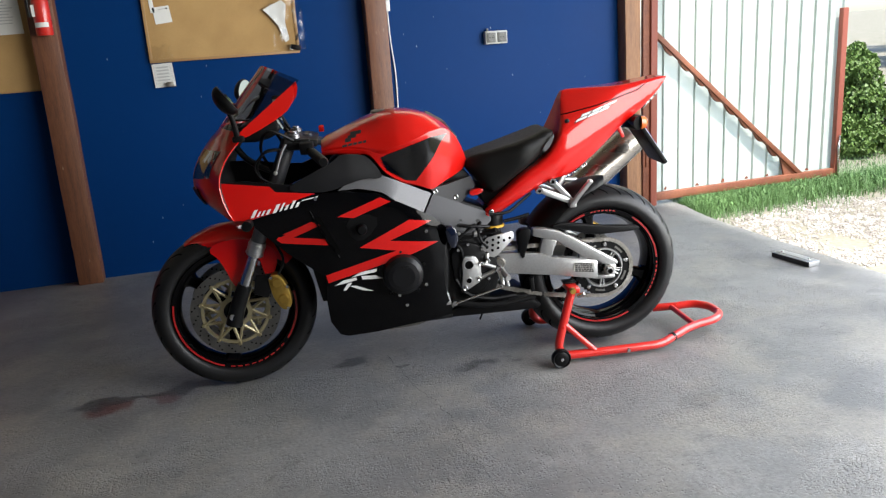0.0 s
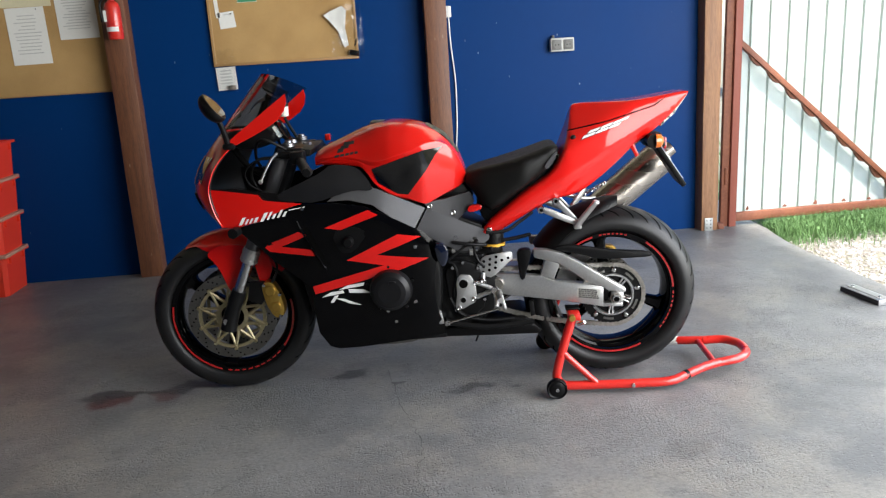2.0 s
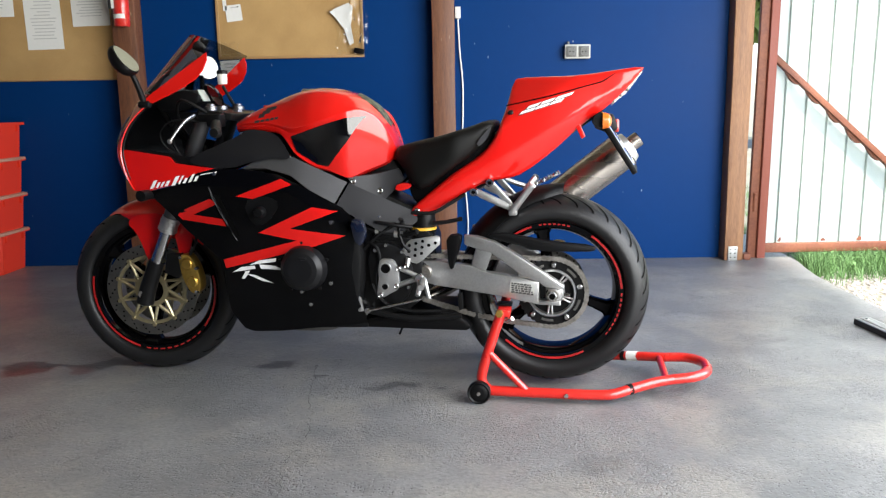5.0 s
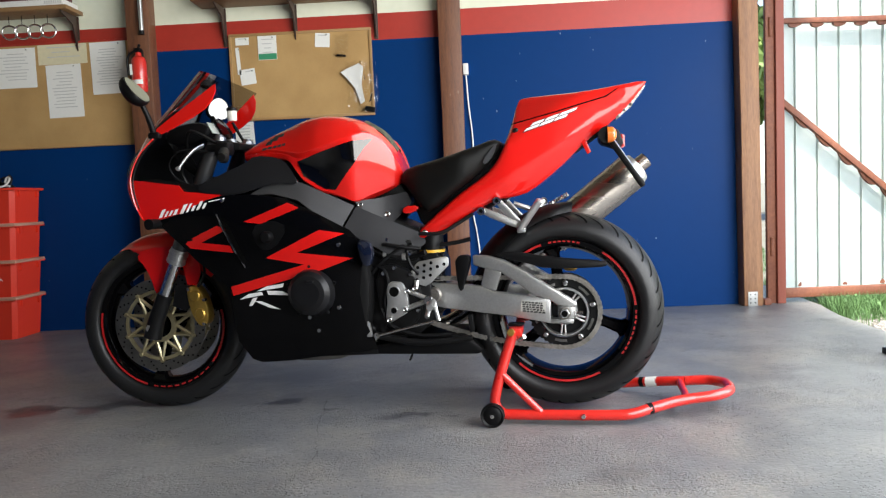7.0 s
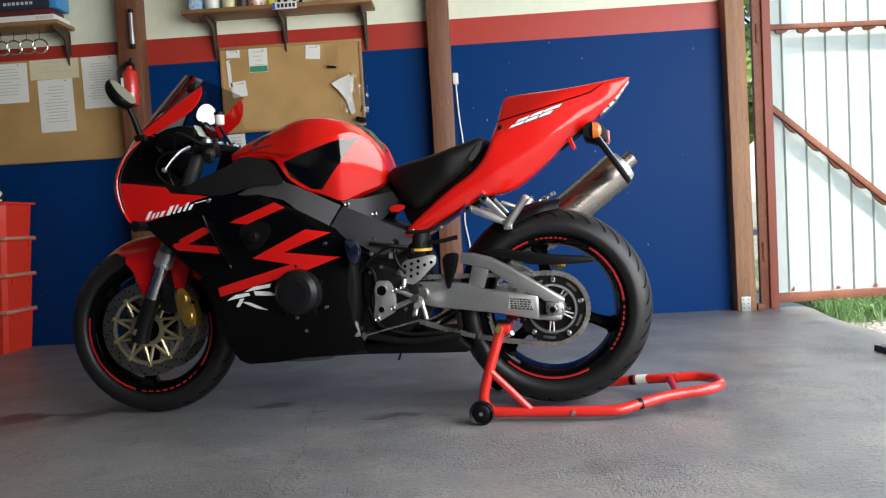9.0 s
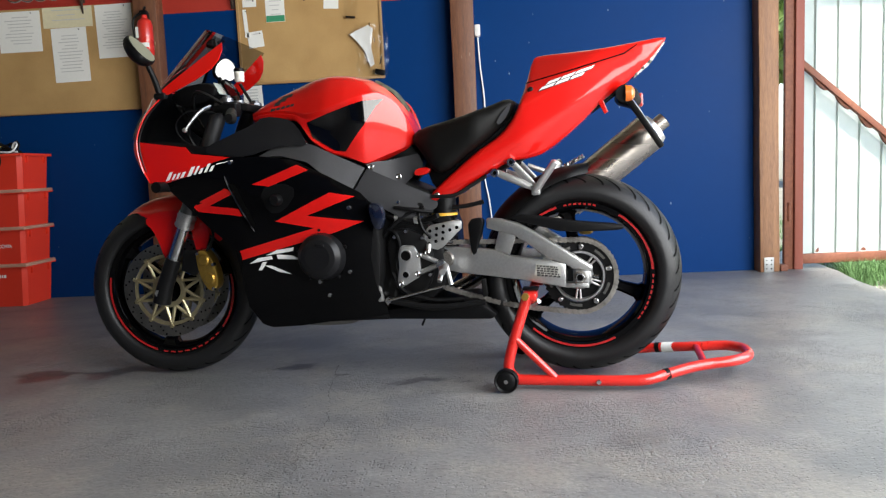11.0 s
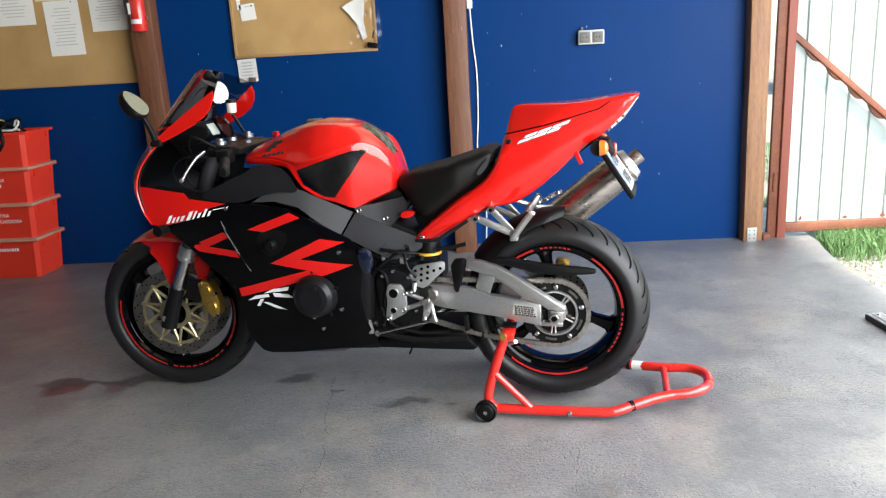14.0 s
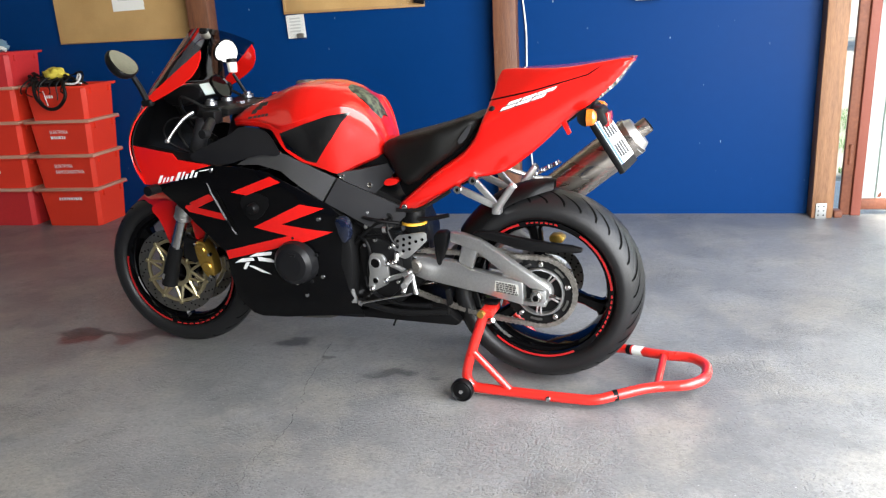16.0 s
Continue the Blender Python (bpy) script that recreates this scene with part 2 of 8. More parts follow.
def concrete():
    """Grey trowelled concrete with fine grit, dark oil staining, a reddish stain and shade painted under the
    motorcycle.
    """
    m = material("concrete_floor", (0.272, 0.268, 0.258), 0.40, scale=1.1, fine=75, bump=0.55, col2=(0.155, 0.158, 0.16), mix=0.55, rvar=0.14, detail=9.0)
    nt = m.node_tree
    b = nt.nodes["Principled BSDF"]
    base = b.inputs["Base Color"].links[0].from_socket
    tc = nt.nodes.new("ShaderNodeTexCoord")
    wob = nt.nodes.new("ShaderNodeTexNoise")
    wob.inputs["Scale"].default_value, wob.inputs["Detail"].default_value = 7.0, 5.0
    nt.links.new(tc.outputs["Object"], wob.inputs["Vector"])
    mixv = nt.nodes.new("ShaderNodeVectorMath")
    mixv.operation = "MULTIPLY_ADD"
    mixv.inputs[1].default_value = (0.22, 0.22, 0)
    nt.links.new(wob.outputs["Color"], mixv.inputs[0])
    nt.links.new(tc.outputs["Object"], mixv.inputs[2])
    # dark grit, pale worn specks and broad blotches
    def layer(base, scale, lo, hi, amount, colour, detail=8.0, rough=0.6):
        vo = nt.nodes.new("ShaderNodeTexNoise")
        vo.inputs["Scale"].default_value, vo.inputs["Detail"].default_value, vo.inputs["Roughness"].default_value = scale, detail, rough
        nt.links.new(tc.outputs["Object"], vo.inputs["Vector"])
        cr = nt.nodes.new("ShaderNodeMapRange")
        cr.inputs["From Min"].default_value, cr.inputs["From Max"].default_value, cr.inputs["To Max"].default_value = lo, hi, amount
        nt.links.new(vo.outputs[0], cr.inputs[0])
        mc = nt.nodes.new("ShaderNodeMix")
        mc.data_type = "RGBA"
        nt.links.new(cr.outputs[0], mc.inputs[0])
        nt.links.new(base, mc.inputs[6])
        mc.inputs[7].default_value = (*colour, 1)
        return mc.outputs[2], vo.outputs[0]

    base, _ = layer(base, 1.6, 0.43, 0.62, 0.75, (0.115, 0.117, 0.12))
    base, _ = layer(base, 2.7, 0.48, 0.62, 0.6, (0.300, 0.282, 0.245))
    base, _ = layer(base, 3.7, 0.52, 0.70, 0.35, (0.36, 0.36, 0.355))
    base, _ = layer(base, 11.0, 0.50, 0.72, 0.35, (0.15, 0.152, 0.155))
    base, grit = layer(base, 70.0, 0.48, 0.64, 0.55, (0.085, 0.086, 0.09), 10.0, 0.75)

    # crooked coordinates, so that no grain is round
    wob2 = nt.nodes.new("ShaderNodeTexNoise")
    wob2.inputs["Scale"].default_value, wob2.inputs["Detail"].default_value = 80.0, 4.0
    nt.links.new(tc.outputs["Object"], wob2.inputs["Vector"])
    gritty = nt.nodes.new("ShaderNodeVectorMath")
    gritty.operation = "MULTIPLY_ADD"
    gritty.inputs[1].default_value = (0.0035, 0.0035, 0)
    nt.links.new(wob2.outputs["Color"], gritty.inputs[0])
    nt.links.new(tc.outputs["Object"], gritty.inputs[2])

    def pits(base, scale, reach, patch, lo, hi, amount, colour, keep=0.62):
        """Separate grains, gathered in patches."""
        vo = nt.nodes.new("ShaderNodeTexVoronoi")
        vo.inputs["Scale"].default_value = scale
        nt.links.new(gritty.outputs[0], vo.inputs["Vector"])
        near = nt.nodes.new("ShaderNodeMapRange")
        near.inputs["From Min"].default_value, near.inputs["From Max"].default_value = reach, reach * 0.6
        nt.links.new(vo.outputs["Distance"], near.inputs[0])
        no = nt.nodes.new("ShaderNodeTexNoise")
        no.inputs["Scale"].default_value, no.inputs["Detail"].default_value, no.inputs["Roughness"].default_value = patch, 6.0, 0.65
        nt.links.new(tc.outputs["Object"], no.inputs["Vector"])
        where = nt.nodes.new("ShaderNodeMapRange")
        where.inputs["From Min"].default_value, where.inputs["From Max"].default_value, where.inputs["To Max"].default_value = lo, hi, amount
        nt.links.new(no.outputs[0], where.inputs[0])
        some = nt.nodes.new("ShaderNodeMath")  # only some of the grains
        some.operation = "GREATER_THAN"
        some.inputs[1].default_value = keep
        sep = nt.nodes.new("ShaderNodeSeparateColor")
        nt.links.new(vo.outputs["Color"], sep.inputs[0])
        nt.links.new(sep.outputs[0], some.inputs[0])
        few = nt.nodes.new("ShaderNodeMath")
        few.operation = "MULTIPLY"
        nt.links.new(some.outputs[0], few.inputs[0])
        nt.links.new(near.outputs[0], few.inputs[1])
        both_ = nt.nodes.new("ShaderNodeMath")
        both_.operation = "MULTIPLY"
        nt.links.new(few.outputs[0], both_.inputs[0])
        nt.links.new(where.outputs[0], both_.inputs[1])
        mc = nt.nodes.new("ShaderNodeMix")
        mc.data_type = "RGBA"
        nt.links.new(both_.outputs[0], mc.inputs[0])
        nt.links.new(base, mc.inputs[6])
        mc.inputs[7].default_value = (*colour, 1)
        return mc.outputs[2], both_.outputs[0]

    base, _ = layer(base, 24.0, 0.52, 0.68, 0.40, (0.095, 0.096, 0.10), 10.0, 0.8)
    base, _ = layer(base, 6.0, 0.56, 0.66, 0.45, (0.10, 0.101, 0.104), 10.0, 0.7)
    base, _ = layer(base, 190.0, 0.50, 0.62, 0.40, (0.10, 0.101, 0.104), 6.0, 0.8)
    base, _ = layer(base, 140.0, 0.56, 0.66, 0.35, (0.36, 0.36, 0.355), 6.0, 0.8)
    base, holes = pits(base, 110.0, 0.38, 1.5, 0.44, 0.60, 0.6, (0.12, 0.122, 0.125), 0.6)
    base, _ = pits(base, 290.0, 0.42, 2.6, 0.40, 0.58, 0.45, (0.11, 0.11, 0.113), 0.4)
    base, _ = pits(base, 46.0, 0.13, 5.0, 0.48, 0.62, 0.9, (0.42, 0.41, 0.40))
    # the last two ellipses are soft shade painted under the motorcycle
    stains_and_shade = [(-0.19, 3.03, 0.085, 0.060, 0, 1, 1.0), (-0.20, 3.10, 0.17, 0.045, 4, 0, 1.0), (0.01, 3.08, 0.06, 0.04, 0, 1, 0.8), (0.10, 3.12, 0.19, 0.038, 4, 0, 1.0), (0.70, 3.09, 0.080, 0.034, 0, 0, 1.0), (0.88, 2.95, 0.022, 0.016, 0, 0, 0.8),
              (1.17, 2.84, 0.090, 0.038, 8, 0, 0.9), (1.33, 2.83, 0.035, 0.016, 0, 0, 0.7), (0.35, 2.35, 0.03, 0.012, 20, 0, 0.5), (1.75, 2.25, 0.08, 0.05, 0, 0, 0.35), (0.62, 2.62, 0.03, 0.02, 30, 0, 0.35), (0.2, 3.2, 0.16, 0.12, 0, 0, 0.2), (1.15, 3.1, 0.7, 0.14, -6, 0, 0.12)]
    for x, y, rx, ry, turn, red, amount in stains_and_shade:
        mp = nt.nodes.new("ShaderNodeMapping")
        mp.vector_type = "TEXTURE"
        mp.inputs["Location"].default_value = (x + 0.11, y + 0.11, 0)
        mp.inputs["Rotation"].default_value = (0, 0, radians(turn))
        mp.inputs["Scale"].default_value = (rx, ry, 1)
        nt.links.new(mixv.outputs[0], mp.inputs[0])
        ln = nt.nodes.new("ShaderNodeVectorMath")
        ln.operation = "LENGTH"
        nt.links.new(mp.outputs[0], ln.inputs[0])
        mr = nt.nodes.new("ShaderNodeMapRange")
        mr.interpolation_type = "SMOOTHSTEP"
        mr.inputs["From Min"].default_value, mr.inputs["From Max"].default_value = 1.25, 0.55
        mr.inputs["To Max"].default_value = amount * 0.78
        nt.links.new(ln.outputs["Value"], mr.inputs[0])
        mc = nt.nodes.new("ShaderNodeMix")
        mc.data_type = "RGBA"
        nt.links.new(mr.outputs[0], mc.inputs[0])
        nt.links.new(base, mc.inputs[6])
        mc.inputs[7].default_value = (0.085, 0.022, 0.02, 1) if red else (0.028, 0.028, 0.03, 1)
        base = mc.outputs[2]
    # rough patches where the trowelled skin has worn off: coarse grains between smooth areas
    worn = nt.nodes.new("ShaderNodeTexNoise")
    worn.inputs["Scale"].default_value, worn.inputs["Detail"].default_value, worn.inputs["Roughness"].default_value = 1.9, 7.0, 0.68
    nt.links.new(tc.outputs["Object"], worn.inputs["Vector"])
    where = nt.nodes.new("ShaderNodeMapRange")
    where.inputs["From Min"].default_value, where.inputs["From Max"].default_value = 0.48, 0.66
    nt.links.new(worn.outputs[0], where.inputs[0])
    grain = nt.nodes.new("ShaderNodeTexNoise")
    grain.inputs["Scale"].default_value, grain.inputs["Detail"].default_value, grain.inputs["Roughness"].default_value = 105.0, 3.0, 0.6
    nt.links.new(tc.outputs["Object"], grain.inputs["Vector"])
    low = nt.nodes.new("ShaderNodeMapRange")
    low.inputs["From Min"].default_value, low.inputs["From Max"].default_value = 0.52, 0.34
    nt.links.new(grain.outputs[0], low.inputs[0])
    dark = nt.nodes.new("ShaderNodeMath")
    dark.operation = "MULTIPLY"
    nt.links.new(low.outputs[0], dark.inputs[0])
    nt.links.new(where.outputs[0], dark.inputs[1])
    part_dark = nt.nodes.new("ShaderNodeMath")
    part_dark.operation = "MULTIPLY"
    part_dark.inputs[1].default_value = 0.42
    nt.links.new(dark.outputs[0], part_dark.inputs[0])
    mc = nt.nodes.new("ShaderNodeMix")
    mc.data_type = "RGBA"
    nt.links.new(part_dark.outputs[0], mc.inputs[0])
    nt.links.new(base, mc.inputs[6])
    mc.inputs[7].default_value = (0.095, 0.094, 0.092, 1)
    nt.links.new(mc.outputs[2], b.inputs["Base Color"])
    bp = b.inputs["Normal"].links[0].from_node
    pitted = nt.nodes.new("ShaderNodeMath")
    pitted.operation = "MULTIPLY_ADD"
    pitted.inputs[1].default_value = -0.6
    nt.links.new(holes, pitted.inputs[0])
    calm = nt.nodes.new("ShaderNodeMath")
    calm.operation = "MULTIPLY"
    calm.inputs[1].default_value = 0.20
    nt.links.new(bp.inputs["Height"].links[0].from_socket, calm.inputs[0])
    nt.links.new(calm.outputs[0], pitted.inputs[2])
    relief = nt.nodes.new("ShaderNodeMath")
    relief.operation = "MULTIPLY_ADD"
    relief.inputs[1].default_value = -0.45
    nt.links.new(dark.outputs[0], relief.inputs[0])
    nt.links.new(pitted.outputs[0], relief.inputs[2])
    nt.links.new(relief.outputs[0], bp.inputs["Height"])
    bp.inputs["Strength"].default_value, bp.inputs["Distance"].default_value = 0.9, 0.007
    return m


CONCRETE = concrete()


def flecked(m, colour, scale, reach, lo, hi, stretch):
    """Adds small chips of another colour to a paint."""
    nt = m.node_tree
    b = nt.nodes["Principled BSDF"]
    base = b.inputs["Base Color"].links[0].from_socket
    tc = nt.nodes.new("ShaderNodeTexCoord")
    mp = nt.nodes.new("ShaderNodeMapping")
    mp.inputs["Scale"].default_value = stretch
    nt.links.new(tc.outputs["Object"], mp.inputs[0])
    vo = nt.nodes.new("ShaderNodeTexVoronoi")
    vo.inputs["Scale"].default_value = scale
    nt.links.new(mp.outputs[0], vo.inputs["Vector"])
    near = nt.nodes.new("ShaderNodeMapRange")
    near.inputs["From Min"].default_value, near.inputs["From Max"].default_value = reach, reach * 0.6
    nt.links.new(vo.outputs["Distance"], near.inputs[0])
    no = nt.nodes.new("ShaderNodeTexNoise")
    no.inputs["Scale"].default_value = 2.2
    nt.links.new(tc.outputs["Object"], no.inputs["Vector"])
    where = nt.nodes.new("ShaderNodeMapRange")
    where.inputs["From Min"].default_value, where.inputs["From Max"].default_value, where.inputs["To Max"].default_value = lo, hi, 0.6
    nt.links.new(no.outputs[0], where.inputs[0])
    k = nt.nodes.new("ShaderNodeMath")
    k.operation = "MULTIPLY"
    nt.links.new(near.outputs[0], k.inputs[0])
    nt.links.new(where.outputs[0], k.inputs[1])
    mc = nt.nodes.new("ShaderNodeMix")
    mc.data_type = "RGBA"
    nt.links.new(k.outputs[0], mc.inputs[0])
    nt.links.new(base, mc.inputs[6])
    mc.inputs[7].default_value = (*colour, 1)
    nt.links.new(mc.outputs[2], b.inputs["Base Color"])


flecked(WALL_BLUE, (0.45, 0.50, 0.55), 9.0, 0.045, 0.44, 0.56, (1.6, 1.0, 0.6))
flecked(WALL_BLUE, (0.20, 0.27, 0.42), 2.6, 0.02, 0.42, 0.55, (3.0, 1.0, 0.25))
flecked(POST_BROWN, (0.42, 0.30, 0.20), 22.0, 0.10, 0.5, 0.6, (1.0, 1.0, 0.35))

# ---- mesh helpers ----
def finish(bm, name, mat, angle=35):
    me = bpy.data.meshes.new(name)
    bmesh.ops.recalc_face_normals(bm, faces=bm.faces)
    bm.to_mesh(me)
    bm.free()
    me.materials.append(mat)
    me.shade_smooth()
    me.set_sharp_from_angle(angle=radians(angle))
    return me


def part(name, bm, mat, parent=None, label="", angle=35):
    """Links a bmesh as one mesh object, under a thing or a part where one is given."""
    ob = new(name, finish(bm, name, mat, angle))
    ob.parent = parent
    return tagged(ob, label)


def thing(name, label, category, m=None, group="", kind=""):
    ob = new(name)
    ob.empty_display_size = 0.1
    if m is not None:
        ob.matrix_basis = m
    return tagged(ob, label, category, group, kind)


def box(bm, lo, hi, bevel=0.0, m=None):
    """Adds a box, with bevelled edges, between two corners."""
    r = bmesh.ops.create_cube(bm, size=1)
    v = r["verts"]
    for p in v:
        p.co = Vector([(l + h) / 2 + c * (h - l) for c, l, h in zip(p.co, lo, hi)])
    if bevel:
        e = list({e for p in v for e in p.link_edges})
        g = bmesh.ops.bevel(bm, geom=e, offset=bevel, segments=2, profile=0.5, affect="EDGES")
        v = list({p for f in g["faces"] for p in f.verts} | {p for p in v if p.is_valid})
    if m is not None:
        bmesh.ops.transform(bm, matrix=m, verts=v)
    return bm


def boxes(*pairs, bevel=0.0):
    bm = bmesh.new()
    for lo, hi in pairs:
        box(bm, lo, hi, bevel)
    return bm


def curve_points(pts, n=6, closed=False):
    """Catmull-Rom points through pts."""
    p = [Vector(q) for q in pts]
    k = len(p)
    out = []
    for i in range(k if closed else k - 1):
        a, b, c, d = (p[(i + j) % k] if closed else p[min(max(i + j, 0), k - 1)] for j in (-1, 0, 1, 2))
        for s in range(n):
            t = s / n
            out.append(0.5 * (2 * b + (c - a) * t + (2 * a - 5 * b + 4 * c - d) * t * t + (3 * b - a - 3 * c + d) * t ** 3))
    if not closed:
        out.append(p[-1])
    return out


def tube(pts, r, sides=10, n=6, closed=False, bm=None, straight=False, flat=1.0):
    """A round bar swept along pts; r is one radius or one for each end."""
    bm = bm or bmesh.new()
    path = [Vector(q) for q in pts] if straight else curve_points(pts, n, closed)
    r0, r1 = r if isinstance(r, tuple) else (r, r)
    rings, up, k = [], None, len(path)
    for i, p in enumerate(path):
        a, b = (path[(i - 1) % k], path[(i + 1) % k]) if closed else (path[max(i - 1, 0)], path[min(i + 1, k - 1)])
        d = (b - a).normalized()
        if up is None:
            up = d.orthogonal().normalized()
        up = (up - d * up.dot(d)).normalized()
        side = d.cross(up)
        rad = r0 + (r1 - r0) * i / max(1, k - 1)
        rings.append([bm.verts.new(p + rad * (math.cos(2 * math.pi * s / sides) * up + flat * math.sin(2 * math.pi * s / sides) * side)) for s in range(sides)])
    for i in range(k if closed else k - 1):
        q, w = rings[i], rings[(i + 1) % k]
        for s in range(sides):
            bm.faces.new((q[s], q[(s + 1) % sides], w[(s + 1) % sides], w[s]))
    if not closed:
        bm.faces.new(rings[0][::-1])
        bm.faces.new(rings[-1])
    return bm


def rod(a, b, r, sides=14, bm=None):
    return tube([a, b], r, sides, bm=bm, straight=True)


def lathe(profile, centre, segs=64, bm=None, axis="Y", closed=False):
    """Turns (radius, along) points round an axis through centre."""
    bm = bm or bmesh.new()
    c = Vector(centre)
    rings = []
    for r, h in profile:
        ring = []
        for s in range(segs):
            a = 2 * math.pi * s / segs
            u, v = r * math.cos(a), r * math.sin(a)
            ring.append(bm.verts.new(c + Vector({"Y": (u, h, v), "Z": (u, v, h), "X": (h, u, v)}[axis])))
        rings.append(ring)
    pairs = list(zip(rings, rings[1:])) + ([(rings[-1], rings[0])] if closed else [])
    for q, w in pairs:
        for s in range(segs):
            bm.faces.new((q[s], q[(s + 1) % segs], w[(s + 1) % segs], w[s]))
    if not closed:
        for ring in (rings[0], rings[-1]):
            if (ring[0].co - ring[segs // 2].co).length > 1e-4:
                bm.faces.new(ring)
    bmesh.ops.remove_doubles(bm, verts=bm.verts, dist=1e-6)
    return bm


def soften(pts, times=1):
    """Cuts the corners of a closed outline."""
    for _ in range(times):
        out = []
        for (x0, z0), (x1, z1) in zip(pts, pts[1:] + pts[:1]):
            out += [(0.75 * x0 + 0.25 * x1, 0.75 * z0 + 0.25 * z1), (0.25 * x0 + 0.75 * x1, 0.25 * z0 + 0.75 * z1)]
        pts = out
    return pts


def sheet_of(outline, step, rings=()):
    """A flat face of that x, z outline, cut into a grid, with rings along its edge at the given distances."""
    bm = bmesh.new()
    f = bm.faces.new([bm.verts.new((x, 0, z)) for x, z in outline])
    done = 0.0
    for r in rings:
        bmesh.ops.inset_region(bm, faces=[f], thickness=r - done, use_even_offset=False, use_boundary=True)
        done = r
    xs, zs = [p[0] for p in outline], [p[1] for p in outline]
    for k, (lo, hi) in enumerate(((min(xs), max(xs)), (min(zs), max(zs)))):
        q = lo + step * 0.53
        while q < hi:
            co, no = ((q, 0, 0), (1, 0, 0)) if k == 0 else ((0, 0, q), (0, 0, 1))
            bmesh.ops.bisect_plane(bm, geom=bm.verts[:] + bm.edges[:] + bm.faces[:], plane_co=co, plane_no=no)
            q += step
    return bm


def panel(outline, yf, thick=0.004, step=0.03, soft=0):
    """A thin curved panel: its x, z outline lies on the surface y = yf(x, z)."""
    bm = sheet_of(soften(outline, soft), step)
    for v in bm.verts:
        v.co.y = yf(v.co.x, v.co.z)
    bmesh.ops.triangulate(bm, faces=[f for f in bm.faces if len(f.verts) > 4])
    bmesh.ops.recalc_face_normals(bm, faces=bm.faces)
    if sum(f.normal.y * f.calc_area() for f in bm.faces) > 0:
        bmesh.ops.reverse_faces(bm, faces=bm.faces)
    bmesh.ops.solidify(bm, geom=bm.faces[:], thickness=thick)
    return bm


def flip(bm):
    """Mirrors a bmesh to the other side of the machine."""
    bmesh.ops.scale(bm, vec=(1, -1, 1), verts=bm.verts)
    bmesh.ops.reverse_faces(bm, faces=bm.faces)
    return bm


def slab(outline, y0, y1, bevel=0.003, soft=0):
    """An x, z outline drawn out from y0 to y1, with rounded edges."""
    pts = soften(outline, soft)
    bm = bmesh.new()
    f = bm.faces.new([bm.verts.new((x, y0, z)) for x, z in pts])
    g = bmesh.ops.extrude_face_region(bm, geom=[f])
    bmesh.ops.translate(bm, vec=(0, y1 - y0, 0), verts=[v for v in g["geom"] if isinstance(v, bmesh.types.BMVert)])
    bmesh.ops.recalc_face_normals(bm, faces=bm.faces)
    if bevel:
        bmesh.ops.bevel(bm, geom=[e for e in bm.edges if len(e.link_faces) == 2 and e.calc_face_angle(0) > 0.5], offset=bevel, segments=2, profile=0.5, affect="EDGES")
    return bm


def puff_depth(outline, width, round_off, floor_width):
    """Half width of a rounded body over its x, z outline; floor_width is the share kept at its edge."""
    p = np.array(outline)
    q = np.roll(p, -1, axis=0)

    def w(x, z):
        d = q - p
        t = np.clip(((x - p[:, 0]) * d[:, 0] + (z - p[:, 1]) * d[:, 1]) / np.maximum((d * d).sum(1), 1e-12), 0, 1)
        near = np.hypot(p[:, 0] + t * d[:, 0] - x, p[:, 1] + t * d[:, 1] - z).min()
        k = min(1.0, near / round_off)
        return width(x, z) * (floor_width + (1 - floor_width) * math.sqrt(max(0.0, 1 - (1 - k) ** 2)))
    return w


def puff(outline, width, round_off=0.06, floor_width=0.02, step=0.02, soft=1, rings=()):
    """A closed rounded body, the same on both sides, over an x, z outline."""
    outline = soften(outline, soft)
    w = puff_depth(outline, width, round_off, floor_width)
    bm = sheet_of(outline, step, rings)
    faces, edges = list(bm.faces), [e for e in bm.edges if len(e.link_faces) == 1]
    twin = {}
    for v in list(bm.verts):
        d = w(v.co.x, v.co.z)
        v.co.y = -d
        twin[v] = bm.verts.new((v.co.x, d, v.co.z))
    for f in faces:
        bm.faces.new([twin[v] for v in reversed(f.verts)])
    for e in edges:
        a, b = e.verts
        bm.faces.new((a, b, twin[b], twin[a]))
    bmesh.ops.triangulate(bm, faces=[f for f in bm.faces if len(f.verts) > 4])
    return bm


def lerp(x, xs, ys):
    return float(np.interp(x, xs, ys))

# ---- the garage and the yard ----
WY = 5.05  # face of the painted wall
EDGE = 3.30  # edge of the concrete

bm = boxes(((-4.2, WY, -0.05), (3.0, WY + 0.15, 1.66)))
tagged(part("wall_north", bm, WALL_BLUE), "garage wall with deep blue gloss paint", "wall", kind="structure")
bm = boxes(((-4.2, WY + 0.002, 1.66), (3.0, WY + 0.15, 1.815)))
tagged(part("wall_stripe", bm, WALL_RED), "red painted band above the blue wall", "wall", kind="structure")
bm = boxes(((-4.2, WY + 0.004, 1.815), (3.0, WY + 0.15, 3.2)))
tagged(part("wall_upper", bm, WALL_WHITE), "cream upper part of the garage wall", "wall", kind="structure")
for name, lo, hi in (("wall_west", (-4.35, -3.0), (-4.2, WY + 0.15)), ("wall_south", (-4.35, -3.15), (3.27, -3.0))):
    for z0, z1, mat, label in ((-0.05, 1.66, WALL_BLUE, "blue"), (1.66, 1.815, WALL_RED, "red"), (1.815, 3.2, WALL_WHITE, "cream")):
        tagged(part(name, boxes(((*lo, z0), (*hi, z1))), mat), "plain garage wall painted " + label, "wall", kind="structure")
